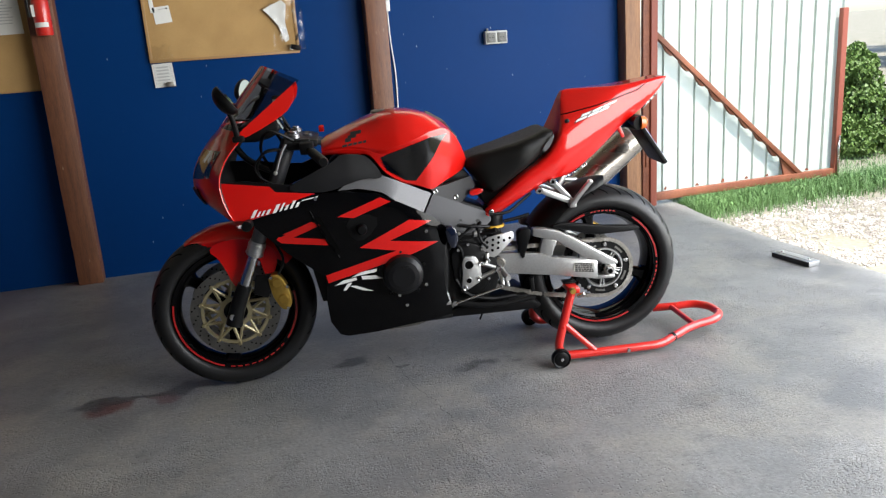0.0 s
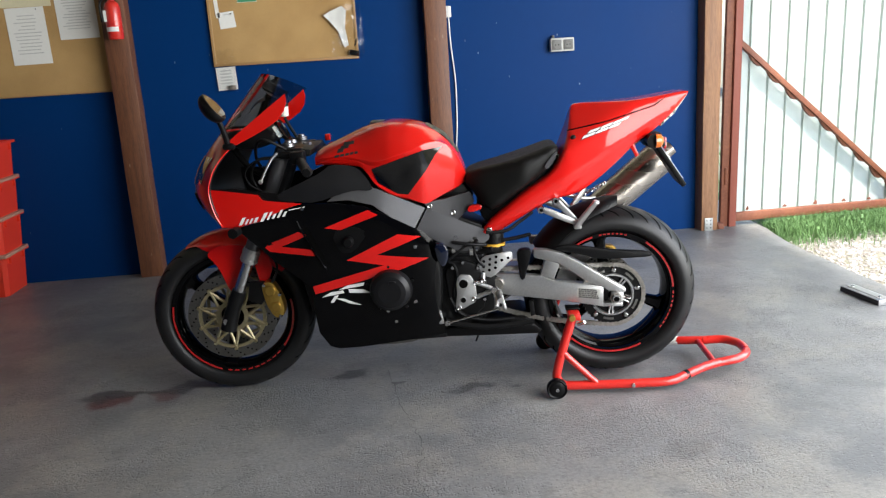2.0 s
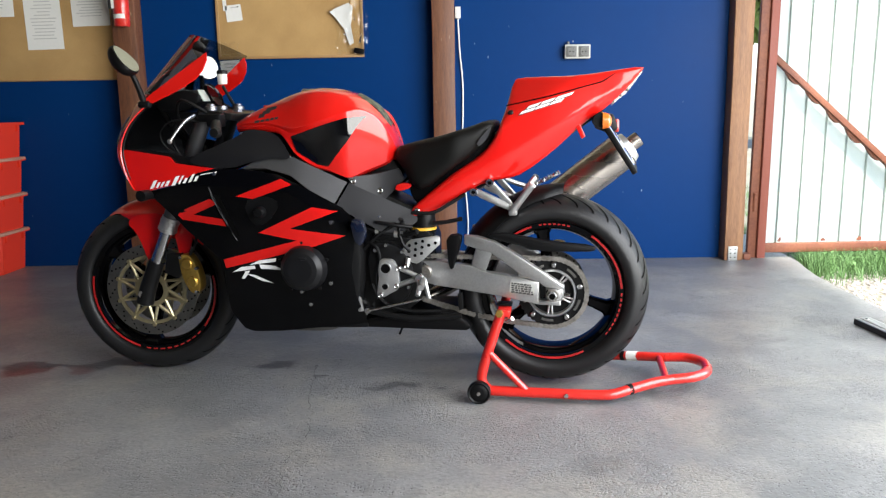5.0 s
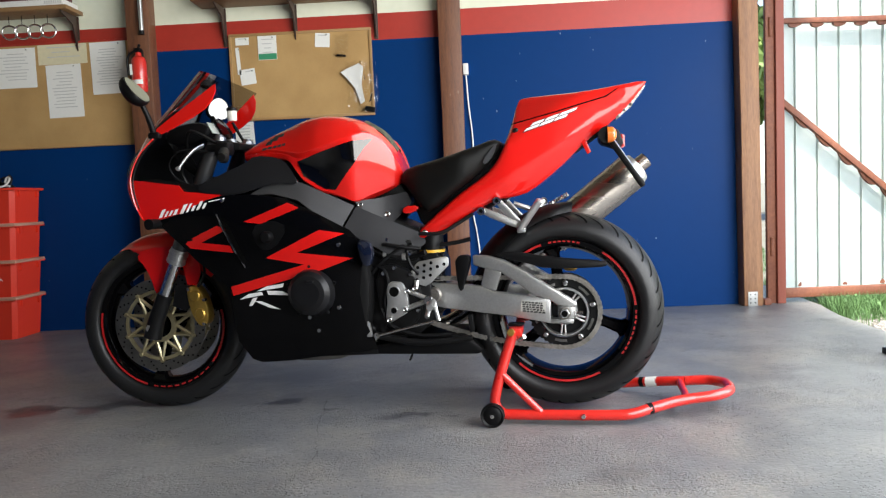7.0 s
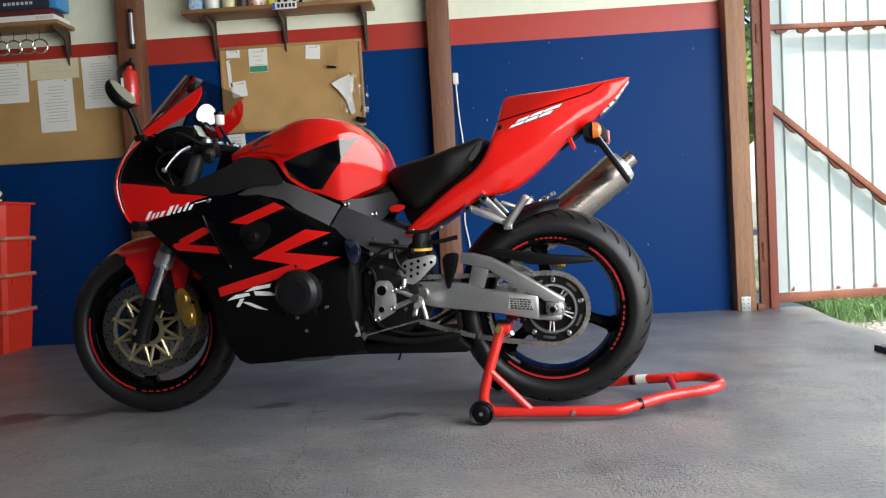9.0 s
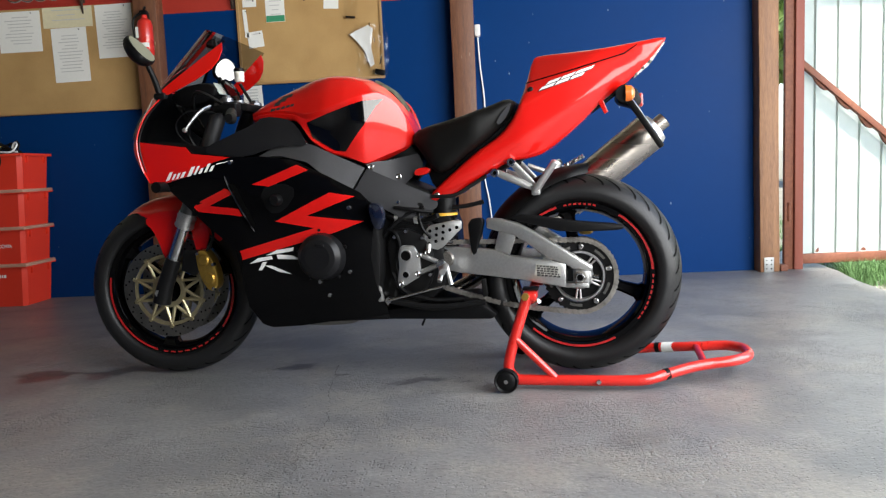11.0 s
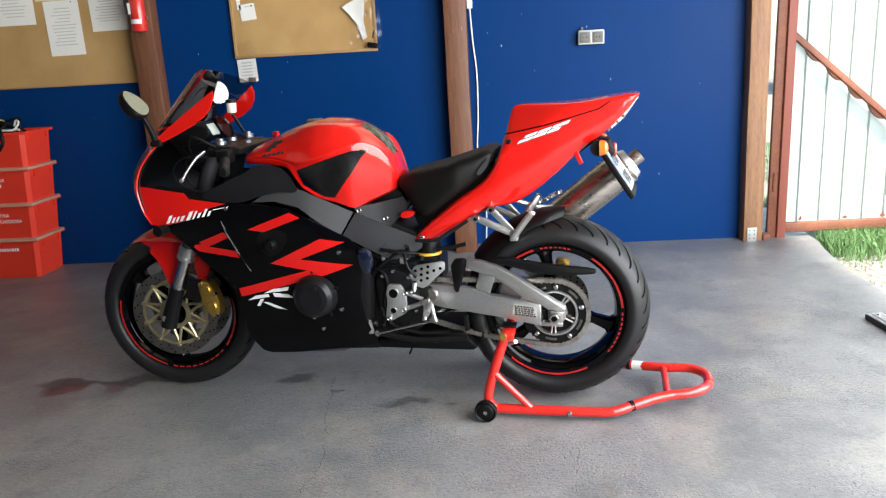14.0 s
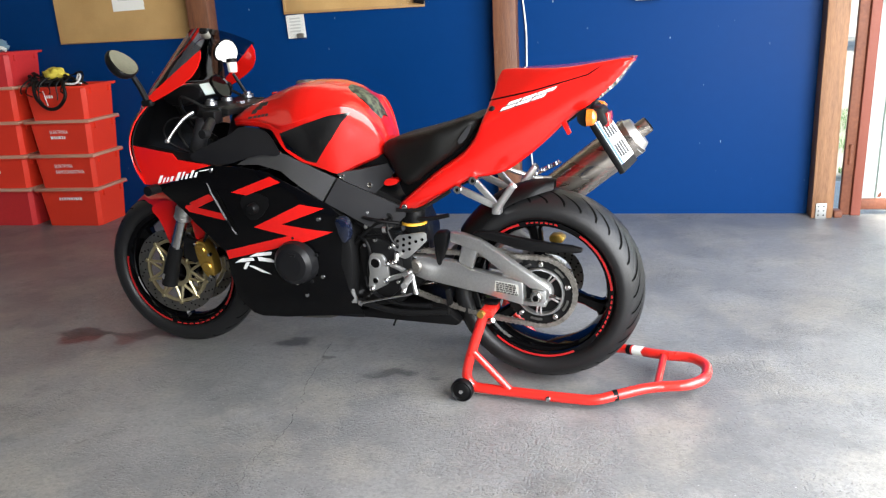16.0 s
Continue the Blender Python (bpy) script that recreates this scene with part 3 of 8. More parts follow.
bm = boxes(((3.12, -3.0, -0.05), (3.27, -1.1, 3.2)), ((3.12, -1.1, 2.9), (3.27, WY + 0.15, 3.2)))
tagged(part("wall_east", bm, WALL_WHITE), "cream wall round the wide open gateway", "wall", kind="structure")
# unseen ceiling, run out past the east wall to shade the concrete edge
bm = boxes(((-4.35, -3.15, 3.2), (3.47, WY + 0.15, 3.32)))
tagged(part("ceiling", bm, CEILING), "unseen plain boarded garage ceiling, overhang added to shade the concrete edge", "ceiling", kind="structure")

# concrete slab with a slightly ragged outer edge
bm = bmesh.new()
rag = [(EDGE + 0.03 * noise.noise((0, y * 2.1, 3.3)) + 0.012 * noise.noise((0, y * 11, 1)) + 0.10 * max(0, (y - 4.2)) ** 1.5, y) for y in np.arange(-4.0, 5.9, 0.07)]
lower = [(-4.35, -4.0)] + [(float(x), float(y)) for x, y in rag] + [(-4.35, 5.85)]
f = bm.faces.new([bm.verts.new((x, y, 0.0)) for x, y in lower])
g = bmesh.ops.extrude_face_region(bm, geom=[f])
bmesh.ops.translate(bm, vec=(0, 0, -0.12), verts=[v for v in g["geom"] if isinstance(v, bmesh.types.BMVert)])
tagged(part("floor", bm, CONCRETE), "grey oil-stained concrete floor with painted shade, grit and a crack", "floor", kind="structure")

# crack in the concrete
bm = bmesh.new()
way = curve_points([(0.86, 3.10, 0), (0.90, 2.74, 0), (0.95, 2.46, 0), (0.92, 2.26, 0), (0.94, 2.07, 0), (0.935, 1.80, 0), (0.99, 1.50, 0)], 10)
ends = []
for i, p in enumerate(way):
    x = p.x + 0.018 * noise.noise((i * 0.9, 2.2, 0)) + 0.014 * noise.noise((i * 2.7, 5.2, 0))
    w = 0.0002 + 0.0007 * abs(noise.noise((i * 0.4, 7.7, 0)))
    ends.append((bm.verts.new((x - w, p.y, 0.0015)), bm.verts.new((x + w, p.y, 0.0015))))
for (a, b), (c, d) in zip(ends, ends[1:]):
    bm.faces.new((a, b, d, c))
tagged(part("floor_crack", bm, GROOVE), "thin crack across the concrete floor", "crack", kind="structure")

bm = bmesh.new()
bmesh.ops.create_grid(bm, x_segments=80, y_segments=80, size=900)
for v in bm.verts:
    v.co.z = -0.055
tagged(part("ground", bm, SOIL), "grassy yard outside the garage", "ground", kind="structure")


def post(x0, x1, label, foot=False):
    """A square brown timber post with worn edges against the wall."""
    t = thing("post", label, "post", kind="structure")
    bm = bmesh.new()
    box(bm, (x0, 4.945, 0.0), (x1, WY + 0.01, 3.2), 0.006)
    zs = np.arange(0.15, 3.1, 0.15)
    for z in zs:
        bmesh.ops.bisect_plane(bm, geom=bm.verts[:] + bm.edges[:] + bm.faces[:], plane_co=(0, 0, float(z)), plane_no=(0, 0, 1))
    for v in bm.verts:
        v.co.x += 0.004 * noise.noise((v.co.x * 3, 0, v.co.z * 2.5))
        if v.co.y < 5.0:
            v.co.y += 0.003 * noise.noise((1, v.co.x * 3, v.co.z * 3))
    part("timber", bm, POST_WORN_LIT if foot else POST_BROWN, t)
    if foot:
        part("bracket", boxes(((x0 + 0.02, 4.937, 0.0), (x0 + 0.075, 4.942, 0.085)), bevel=0.001), GALV, t, "perforated galvanised bracket")
        for k in range(6):
            part("bracket_hole", lathe([(0.0, -0.0004), (0.004, -0.0004), (0.004, 0.0006)], (x0 + 0.034 + 0.026 * (k % 2), 4.9368, 0.02 + 0.024 * (k // 2)), 8), GROOVE, t)
    return t


post(-0.575, -0.44, "brown stained timber post against the blue wall")
post(1.255, 1.385, "brown stained timber post against the blue wall")
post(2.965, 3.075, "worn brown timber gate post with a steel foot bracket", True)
tagged(part("floor_stop", boxes(((3.085, 4.955, 0.0), (3.125, 5.03, 0.035)), bevel=0.004), RUST), "short rusty steel tube on the floor beside the post", "floor stop")


# gate leaf, swung open into the yard
def gate_leaf():
    t = thing("gate_leaf", "open garage gate of white ribbed sheet in a rusty steel frame", "gate", pose(3.164, 5.03, 0, 0, 0.5, 4.0))
    W, Z0, Z1 = 1.72, 0.03, 2.6
    bm = bmesh.new()  # ribbed sheet
    xs, x = [], 0.03
    while x < W - 0.03:
        for dx, y in ((0, 0.022), (0.1235, 0.022), (0.125, 0.0), (0.1285, 0.0)):
            xs.append((x + dx, 0.03 + y))
        x += 0.131
    rows = [[bm.verts.new((a, b, z)) for a, b in xs] for z in (Z0 + 0.02, 0.8, 1.6, Z1)]
    for q, w in zip(rows, rows[1:]):
        for i in range(len(xs) - 1):
            bm.faces.new((q[i], q[i + 1], w[i + 1], w[i]))
    bmesh.ops.solidify(bm, geom=bm.faces[:], thickness=0.0015)
    part("ribbed_sheet", bm, SHEET, t, "white ribbed sheet metal, stained near the bottom", angle=20)
    part("hinge_stile", boxes(((0.012, -0.03, 0.0), (0.062, 0.022, Z1)), bevel=0.004), PRIMER, t)
    part("hinge_angle", boxes(((-0.040, -0.012, 0.0), (0.0115, 0.018, Z1)), bevel=0.004), RUST, t)
    part("outer_stile", boxes(((W - 0.05, -0.02, 0.0), (W, 0.023, 1.275)), bevel=0.004), PRIMER, t)
    part("bottom_rail", boxes(((0.063, -0.018, 0.03), (W - 0.051, 0.023, 0.085)), bevel=0.004), RUST, t)
    part("middle_rail", boxes(((0.063, -0.012, 1.625), (W - 0.051, 0.023, 1.655)), bevel=0.004), RUST, t)
    # diagonal brace with torn scraps of old sheet along it
    a, b = Vector((0.05, 0.0, 1.185)), Vector((1.37, 0.0, 0.065))
    d = (b - a).normalized()
    nrm = Vector((d.z, 0, -d.x))
    bm = bmesh.new()
    m = Matrix.Translation((a + b) / 2) @ Matrix.Rotation(math.atan2(-d.z, d.x), 4, "Y")
    box(bm, (-(b - a).length / 2, -0.014, -0.017), ((b - a).length / 2, 0.022, 0.017), 0.003, m)
    part("diagonal_brace", bm, RUST, t)
    rnd = random.Random(4)
    for i in range(14):
        x = 0.125 + i * 0.131
        p = a + d * (x / d.x)
        if x > b.x - 0.12:
            break
        w, h = 0.046 + 0.010 * rnd.random(), 0.030 + 0.016 * rnd.random()
        q = [(p.x - w + 2 * w * k / 8, p.z - d.z / d.x * (w - 2 * w * k / 8) - 0.010 - h * math.sin(math.pi * k / 8) ** 0.6) for k in range(9)]
        part("rust_scallop", slab(q + [(p.x + w, p.z + w * d.z / d.x), (p.x - w, p.z - w * d.z / d.x)], 0.004, 0.026, 0.0), RUST, t, "rusty half-round scrap under the brace")
    for i in range(12):
        s = 0.10 + i * 0.131
        q = soften([(s, 1.632), (s + 0.085, 1.632), (s + 0.072, 1.602 + 0.01 * rnd.random()), (s + 0.016, 1.602)], 1)
        part("rust_scallop", slab(q, 0.004, 0.024, 0.0), RUST, t, "rusty half-round scrap under the rail")
    part("gusset", slab([(1.17, 0.22), (1.33, 0.082), (1.21, 0.082)], 0.003, 0.02, 0.0), RUST, t)
    for i in range(7):
        x = 0.10 + 0.22 * i + 0.12 * rnd.random()
        q = soften([(x, 0.09), (x + 0.02 + 0.03 * rnd.random(), 0.09), (x + 0.02, 0.105 + 0.02 * rnd.random()), (x + 0.005, 0.10)], 1)
        part("rust_blister", slab(q, 0.022, 0.0262, 0.0), RUST, t)
    for z in (0.28, 1.55):
        part("hinge", rod((-0.012, -0.012, z), (-0.012, -0.012, z + 0.11), 0.012), RUST, t)
    part("drop_bolt", tube([(W - 0.03, -0.035, 0.34), (W - 0.03, -0.035, 0.10), (W - 0.005, -0.03, -0.045)], 0.008), STEEL, t)
    part("drop_bolt_handle", tube([(W - 0.03, -0.035, 0.30), (W - 0.06, -0.06, 0.26), (W - 0.055, -0.06, 0.2)], 0.007), STEEL, t)
    return t


gate_leaf()

# ---- yard ----
rnd = random.Random(11)


def grass_patch(name, label, n, region, hmin, hmax, lean=0.5):
    """Many bent blades in one mesh."""
    vs, fs = [], []
    k = 0
    while k < n:
        x, y, keep = region()
        if not keep:
            continue
        k += 1
        h, w, a = rnd.uniform(hmin, hmax), rnd.uniform(0.001, 0.0026), rnd.uniform(0, 6.283)
        bend = rnd.uniform(0.1, lean) * h
        ux, uy = math.cos(a), math.sin(a)
        b = len(vs)
        for q, (s, ww) in enumerate(((0, 1), (0.5, 0.8), (1, 0.08))):
            cx, cy, cz = x + uy * bend * s * s, y - ux * bend * s * s, -0.058 + h * s * (1 - 0.25 * s * bend / h)
            vs += [(cx - ux * w * ww, cy - uy * w * ww, cz), (cx + ux * w * ww, cy + uy * w * ww, cz)]
        fs += [(b, b + 1, b + 3, b + 2), (b + 2, b + 3, b + 5, b + 4)]
    me = bpy.data.meshes.new(name)
    me.from_pydata(vs, [], fs)
    me.materials.append(GRASS)
    return tagged(new(name, me), label, "grass", kind="stuff")


def verge():
    s, off = rnd.uniform(0.0, 2.6), abs(rnd.gauss(0, 0.20))
    x, y = 3.33 + s, 5.06 + 0.07 * s - off
    return x, y, x > 3.36 + 0.10 * max(0, y - 4.2) ** 1.5 and noise.noise((x * 2.5, y * 2.5, 0)) > -0.35


def lawn():
    x, y = 3.45 + 8.0 * rnd.random() ** 1.4, rnd.uniform(-5.0, 9.5)
    bare = noise.noise((x * 1.4, y * 1.4, 4.0)) + 1.5 * max(0.0, 1 - math.hypot((x - 4.5) / 1.9, (y - 3.9) / 1.2)) + 0.5 * max(0.0, 3.9 - x)
    return x, y, bare < 0.15 + 0.2 * rnd.random()


grass_patch("grass_verge", "tall fresh grass growing along the foot of the gate", 26000, verge, 0.03, 0.13, 0.9)
grass_patch("lawn", "patchy green lawn in the yard", 120000, lawn, 0.02, 0.08, 0.9)

# broad leaves among the grass
bm = bmesh.new()
for i in range(300):
    s = rnd.uniform(0.0, 2.2)
    x, y = 3.50 + s, 5.04 + 0.07 * s - abs(rnd.gauss(0, 0.16))
    l, a, z = rnd.uniform(0.02, 0.045), rnd.uniform(0, 6.28), rnd.uniform(-0.045, 0.05)
    m = Matrix.Translation((x, y, z)) @ Matrix.Rotation(a, 4, "Z") @ Matrix.Rotation(rnd.uniform(-0.2, 0.9), 4, "Y")
    q = [bm.verts.new(m @ Vector(c)) for c in ((0, 0, 0), (l * 0.4, l * 0.28, 0.006), (l, 0, -0.004), (l * 0.4, -l * 0.28, 0.006))]
    bm.faces.new(q)
tagged(part("weed_leaves", bm, GRASS), "broad weed leaves among the grass", "weeds", kind="stuff")

# pale stone chips
vs, fs = [], []
for i in range(30000):
    x, y = rnd.uniform(3.36, 6.2), rnd.uniform(2.2, 5.0)
    if abs(y - (4.15 + 0.05 * x)) > 0.95 + 0.3 * noise.noise((x, y, 0)) or noise.noise((x * 3.1, y * 3.1, 9)) < -0.55 + 0.5 * rnd.random():
        continue
    r = rnd.uniform(0.004, 0.012)
    a = rnd.uniform(0, 6.28)
    b = len(vs)
    n = 6
    for ring, (k, h) in enumerate(((1.0, -0.004), (0.85, 0.25 * r), (0.4, 0.38 * r))):
        for s in range(n):
            t = a + 6.283 * s / n
            e = r * k * (0.75 + 0.35 * noise.noise((i * 3.1, s * 1.7, 0)))
            vs.append((x + e * 1.3 * math.cos(t), y + e * math.sin(t), -0.05 + h))
    for ring in (0, 1):
        for s in range(n):
            fs.append((b + ring * n + s, b + ring * n + (s + 1) % n, b + ring * n + n + (s + 1) % n, b + ring * n + n + s))
    fs.append(tuple(b + 2 * n + s for s in range(n)))
me = bpy.data.meshes.new("gravel")
me.from_pydata(vs, [], fs)
me.materials.append(STONE)
tagged(new("gravel", me), "pale stone chips beside the concrete edge", "gravel", kind="stuff")


def crown_mesh(name, mat, blobs, n, size, seed):
    """Many small leaf sprays scattered through overlapping ellipsoids, densest near their surface."""
    r = random.Random(seed)
    vs, fs = [], []
    for _ in range(n):
        c, rad = blobs[r.randrange(len(blobs))]
        d = Vector((r.gauss(0, 1), r.gauss(0, 1), r.gauss(0, 1))).normalized()
        k = r.uniform(0.55, 1.08) ** 0.5
        p = Vector(c) + Vector((d.x * rad[0], d.y * rad[1], d.z * rad[2])) * k
        if p.z < -0.03:
            continue
        s = size * r.uniform(0.5, 1.5)
        m = Matrix.Translation(p) @ Euler((r.uniform(-0.9, 0.9), r.uniform(-0.9, 0.9), r.uniform(0, 6.28))).to_matrix().to_4x4()
        b = len(vs)
        for co in ((-0.35 * s, 0, -0.5 * s), (0.35 * s, 0.1 * s, -0.45 * s), (0.42 * s, 0, 0.3 * s), (0.0, -0.12 * s, 0.75 * s), (-0.4 * s, 0, 0.25 * s)):
            vs.append(tuple(m @ Vector(co)))
        fs += [(b, b + 1, b + 2), (b, b + 2, b + 4), (b + 4, b + 2, b + 3)]
    me = bpy.data.meshes.new(name)
    me.from_pydata(vs, [], fs)
    me.materials.append(mat)
    return me


def thuja(x, y, h, w, seed):
    t = thing("thuja", "dense green thuja shrub with feathery sprays on the lawn", "shrub", pose(x, y, -0.05))
    part("trunk", tube([(0, 0, -0.05), (0.03, 0.02, h * 0.4), (0, 0, h * 0.85)], (0.06, 0.015)), BARK, t)
    r = random.Random(seed)
    blobs = [((w * 0.18 * r.uniform(-1, 1), w * 0.18 * r.uniform(-1, 1), h * (0.10 + 0.11 * i)), (w * (1.0 - 0.115 * i), w * (1.0 - 0.115 * i), h * 0.16)) for i in range(8)]
    for i in range(26):
        a, z = r.uniform(0, 6.28), r.uniform(0.05, 0.85)
        rad = w * (1.0 - 0.95 * z) * 0.8
        blobs.append(((rad * math.cos(a), rad * math.sin(a), h * z), (w * 0.3, w * 0.3, h * 0.10)))
    ob = new("crown", crown_mesh("crown", LEAF, blobs, 42000, 0.024, seed))
    ob.parent = t
    return t


def tree(x, y, h, w, seed, low=0.38, leaf=0.17, n=9000):
    t = thing("tree", "leafy broad-leaved tree behind the gate, bright in the sun", "tree", pose(x, y, -0.05))
    part("trunk", tube([(0, 0, -0.1), (0.08, 0, h * 0.3), (0.0, 0.1, h * 0.75)], (0.16, 0.04)), BARK, t)
    r = random.Random(seed)
    blobs = []
    for i in range(7):
        a, z = i * 2.4, h * (low + (0.90 - low) / 7 * i)
        e = Vector((w * 0.6 * math.cos(a), w * 0.6 * math.sin(a), z + h * 0.15))
        part("limb", tube([(0, 0, z - h * 0.1), e * 0.5 + Vector((0, 0, z * 0.45)), e], (0.05, 0.012)), BARK, t)
        blobs.append((tuple(e), (w * 0.42, w * 0.42, h * 0.13)))
    for i in range(18):
        a = r.uniform(0, 6.28)
        q = w * r.uniform(0.1, 0.8)
        blobs.append(((q * math.cos(a), q * math.sin(a), h * r.uniform(low + 0.02, 1.0)), (w * 0.28, w * 0.28, h * 0.09)))
    ob = new("crown", crown_mesh("crown", TREE_LEAF, blobs, n, leaf, seed))
    ob.parent = t
    return t


thuja(6.02, 6.36, 0.97, 0.56, 3)
for x, y, h, w, s in ((12.5, 15.5, 6.5, 2.6, 1), (17.0, 14.0, 7.0, 3.0, 2), (8.0, 17.0, 6.0, 2.5, 4), (22, 19, 8, 3.5, 6)):
    tree(x, y, h, w, s)
for x, y, h, w, s in ((15.4, 9.6, 3.8, 1.8, 23),):
    tree(x, y, h, w, s, 0.02, 0.075, 26000)

# loose steel bar on the concrete
t = thing("steel_bar", "short worn steel channel bar lying on the concrete", "metal bar", pose(3.105, 3.43, 0, 0, 0, 96))
part("channel", boxes(((-0.125, -0.035, 0.0), (0.125, 0.035, 0.028)), bevel=0.004), ALU, t)
part("slot", boxes(((-0.112, -0.020, 0.0285), (0.112, 0.020, 0.031)), bevel=0.001), GALV, t)
part("dark_side", boxes(((-0.124, 0.0352, 0.002), (0.124, 0.038, 0.024))), INK, t)
for x in (-0.09, 0.09):
    part("bolt_head", lathe([(0.0, 0.036), (0.008, 0.035), (0.009, 0.030)], (x, 0, 0), 12, axis="Z"), STEEL, t)

# ---- the motorcycle: x from the front axle to the rear, y to its right side, z up ----
BIKE = pose(0.313, 3.098, 0, 0, 0, -8.0)
bike = thing("motorcycle", "red and black sports motorcycle propped on a rear stand", "motorcycle", BIKE)
FA, RA = Vector((0, 0, 0.307)), Vector((1.41, 0, 0.331))


def ring_piece(bm, c, r0, r1, a0, a1, y, n=None, thick=0.0012):
    """A flat curved strip round the axle c, from angle a0 to a1 in degrees."""
    n = n or max(2, int(abs(a1 - a0) / 4))
    q = []
    for i in range(n + 1):
        a = radians(a0 + (a1 - a0) * i / n)
        q.append([bm.verts.new((c.x + r * math.cos(a), yy, c.z + r * math.sin(a))) for r, yy in ((r0, y), (r1, y), (r1, y + thick), (r0, y + thick))])
    for a, b in zip(q, q[1:]):
        for i in range(4):
            bm.faces.new((a[i], a[(i + 1) % 4], b[(i + 1) % 4], b[i]))
    bm.faces.new(q[0])
    bm.faces.new(q[-1][::-1])
    return bm


def wheel(name, c, half, tyre, tape, spoke_turn, grow=1.0):
    rim_half = half * 0.78
    rim = [(0.216, -rim_half - 0.002), (0.231, -rim_half - 0.003), (0.232, -rim_half + 0.004), (0.222, -rim_half + 0.010), (0.207, -rim_half + 0.02), (0.199, -rim_half * 0.3)]
    bm = lathe(rim + [(r, -y) for r, y in reversed(rim)] + [(0.213, rim_half * 0.6), (0.209, 0), (0.213, -rim_half * 0.6)], c, 96, closed=True)
    w = part(name, bm, BLACK_GLOSS, bike, "gloss black three-spoke cast wheel with red rim tape")
    tyre = [(r * grow, y) for r, y in tyre]
    prof = tyre + [(r, -y) for r, y in reversed(tyre[:-1])]
    prof = [(v.x, v.y) for v in curve_points([(r, y, 0) for r, y in prof], 4)]
    part("tyre", lathe(prof + [(0.218, half * 0.6), (0.218, -half * 0.6)], c, 128, closed=True), RUBBER, w, "worn black road tyre")
    hw = 0.05 if half < 0.08 else 0.075
    part("hub", lathe([(0.016, -hw), (0.045, -hw), (0.048, -hw * 0.8), (0.036, -hw * 0.3), (0.036, hw * 0.3), (0.048, hw * 0.8), (0.045, hw), (0.016, hw)], c, 40), BLACK_GLOSS, w)
    for i in range(3):
        a = radians(spoke_turn + 120 * i)
        d, n = Vector((math.cos(a), 0, math.sin(a))), Vector((-math.sin(a), 0, math.cos(a)))
        bm = bmesh.new()
        rows = []
        for r, wd, th in ((0.030, 0.030, 0.030), (0.07, 0.021, 0.024), (0.14, 0.017, 0.019), (0.185, 0.022, 0.022), (0.208, 0.042, 0.030)):
            p = c + d * r
            rows.append([bm.verts.new(p + n * (wd * u) + Vector((0, th * v, 0))) for u, v in ((-1, -0.5), (-0.6, -1), (0.6, -1), (1, -0.5), (1, 0.5), (0.6, 1), (-0.6, 1), (-1, 0.5))])
        for q, s in zip(rows, rows[1:]):
            for k in range(8):
                bm.faces.new((q[k], q[(k + 1) % 8], s[(k + 1) % 8], s[k]))
        bm.faces.new(rows[0])
        bm.faces.new(rows[-1])
        part("spoke", bm, BLACK_GLOSS, w)
    for a0, a1 in tape:
        part("rim_tape", ring_piece(bmesh.new(), c, 0.2215 if a1 - a0 > 8 else 0.2225, 0.2285 if abs(a1 - a0) > 8 else 0.2275, a0, a1, -rim_half - 0.0055), TAPE, w, "red reflective rim tape")
    return w


def disc(w, c, y, ro, ri, carrier, holes=True):
    """A drilled brake disc on a lattice carrier."""
    d = part("brake_disc", lathe([(ri, y - 0.0025), (ro, y - 0.0025), (ro, y + 0.0025), (ri, y + 0.0025)], c, 96, closed=True), DISC_STEEL, w, "drilled steel brake disc")
    if carrier:
        part("carrier_hub", ring_piece(bmesh.new(), c, 0.044, 0.060, 0, 360, y - 0.007, 40, 0.012), CARRIER, w, "pale gold disc carrier ring")
        part("carrier_ring", ring_piece(bmesh.new(), c, ri - 0.016, ri - 0.004, 0, 360, y - 0.004, 60, 0.008), CARRIER, w, "pale gold disc carrier ring")
        for i in range(10):
            for k in (-1, 1):
                a, b = radians(36 * i), radians(36 * i + 18 * k)
                part("carrier_strut", rod((c.x + 0.056 * math.cos(a), y - 0.001, c.z + 0.056 * math.sin(a)), (c.x + (ri - 0.010) * math.cos(b), y - 0.001, c.z + (ri - 0.010) * math.sin(b)), 0.0062, 6), CARRIER, w)
        for i in range(10):
            a = radians(36 * i + 18)
            p = (c.x + (ri - 0.002) * math.cos(a), y - 0.0055, c.z + (ri - 0.002) * math.sin(a))
            part("disc_bobbin", lathe([(0.0, -0.003), (0.006, -0.003), (0.008, 0.0), (0.008, 0.010)], p, 10), CARRIER, w)
    bm = bmesh.new()
    for i in range(20):
        for k in range(3):
            a = radians(18 * i + 5 * k)
            r = ri + (ro - ri) * (0.2 + 0.3 * k)
            p = (c.x + r * math.cos(a), y - 0.0030, c.z + r * math.sin(a))
            lathe([(0.0, -0.0003), (0.0033, -0.0003), (0.0033, 0.0004)], p, 8, bm)
    tagged(part("disc_holes", bm, GROOVE, w), kind="stuff")
    return d


def dashes(a0, a1, n):
    return [(a0 + (a1 - a0) * i / n, a0 + (a1 - a0) * (i + 0.62) / n) for i in range(n)]


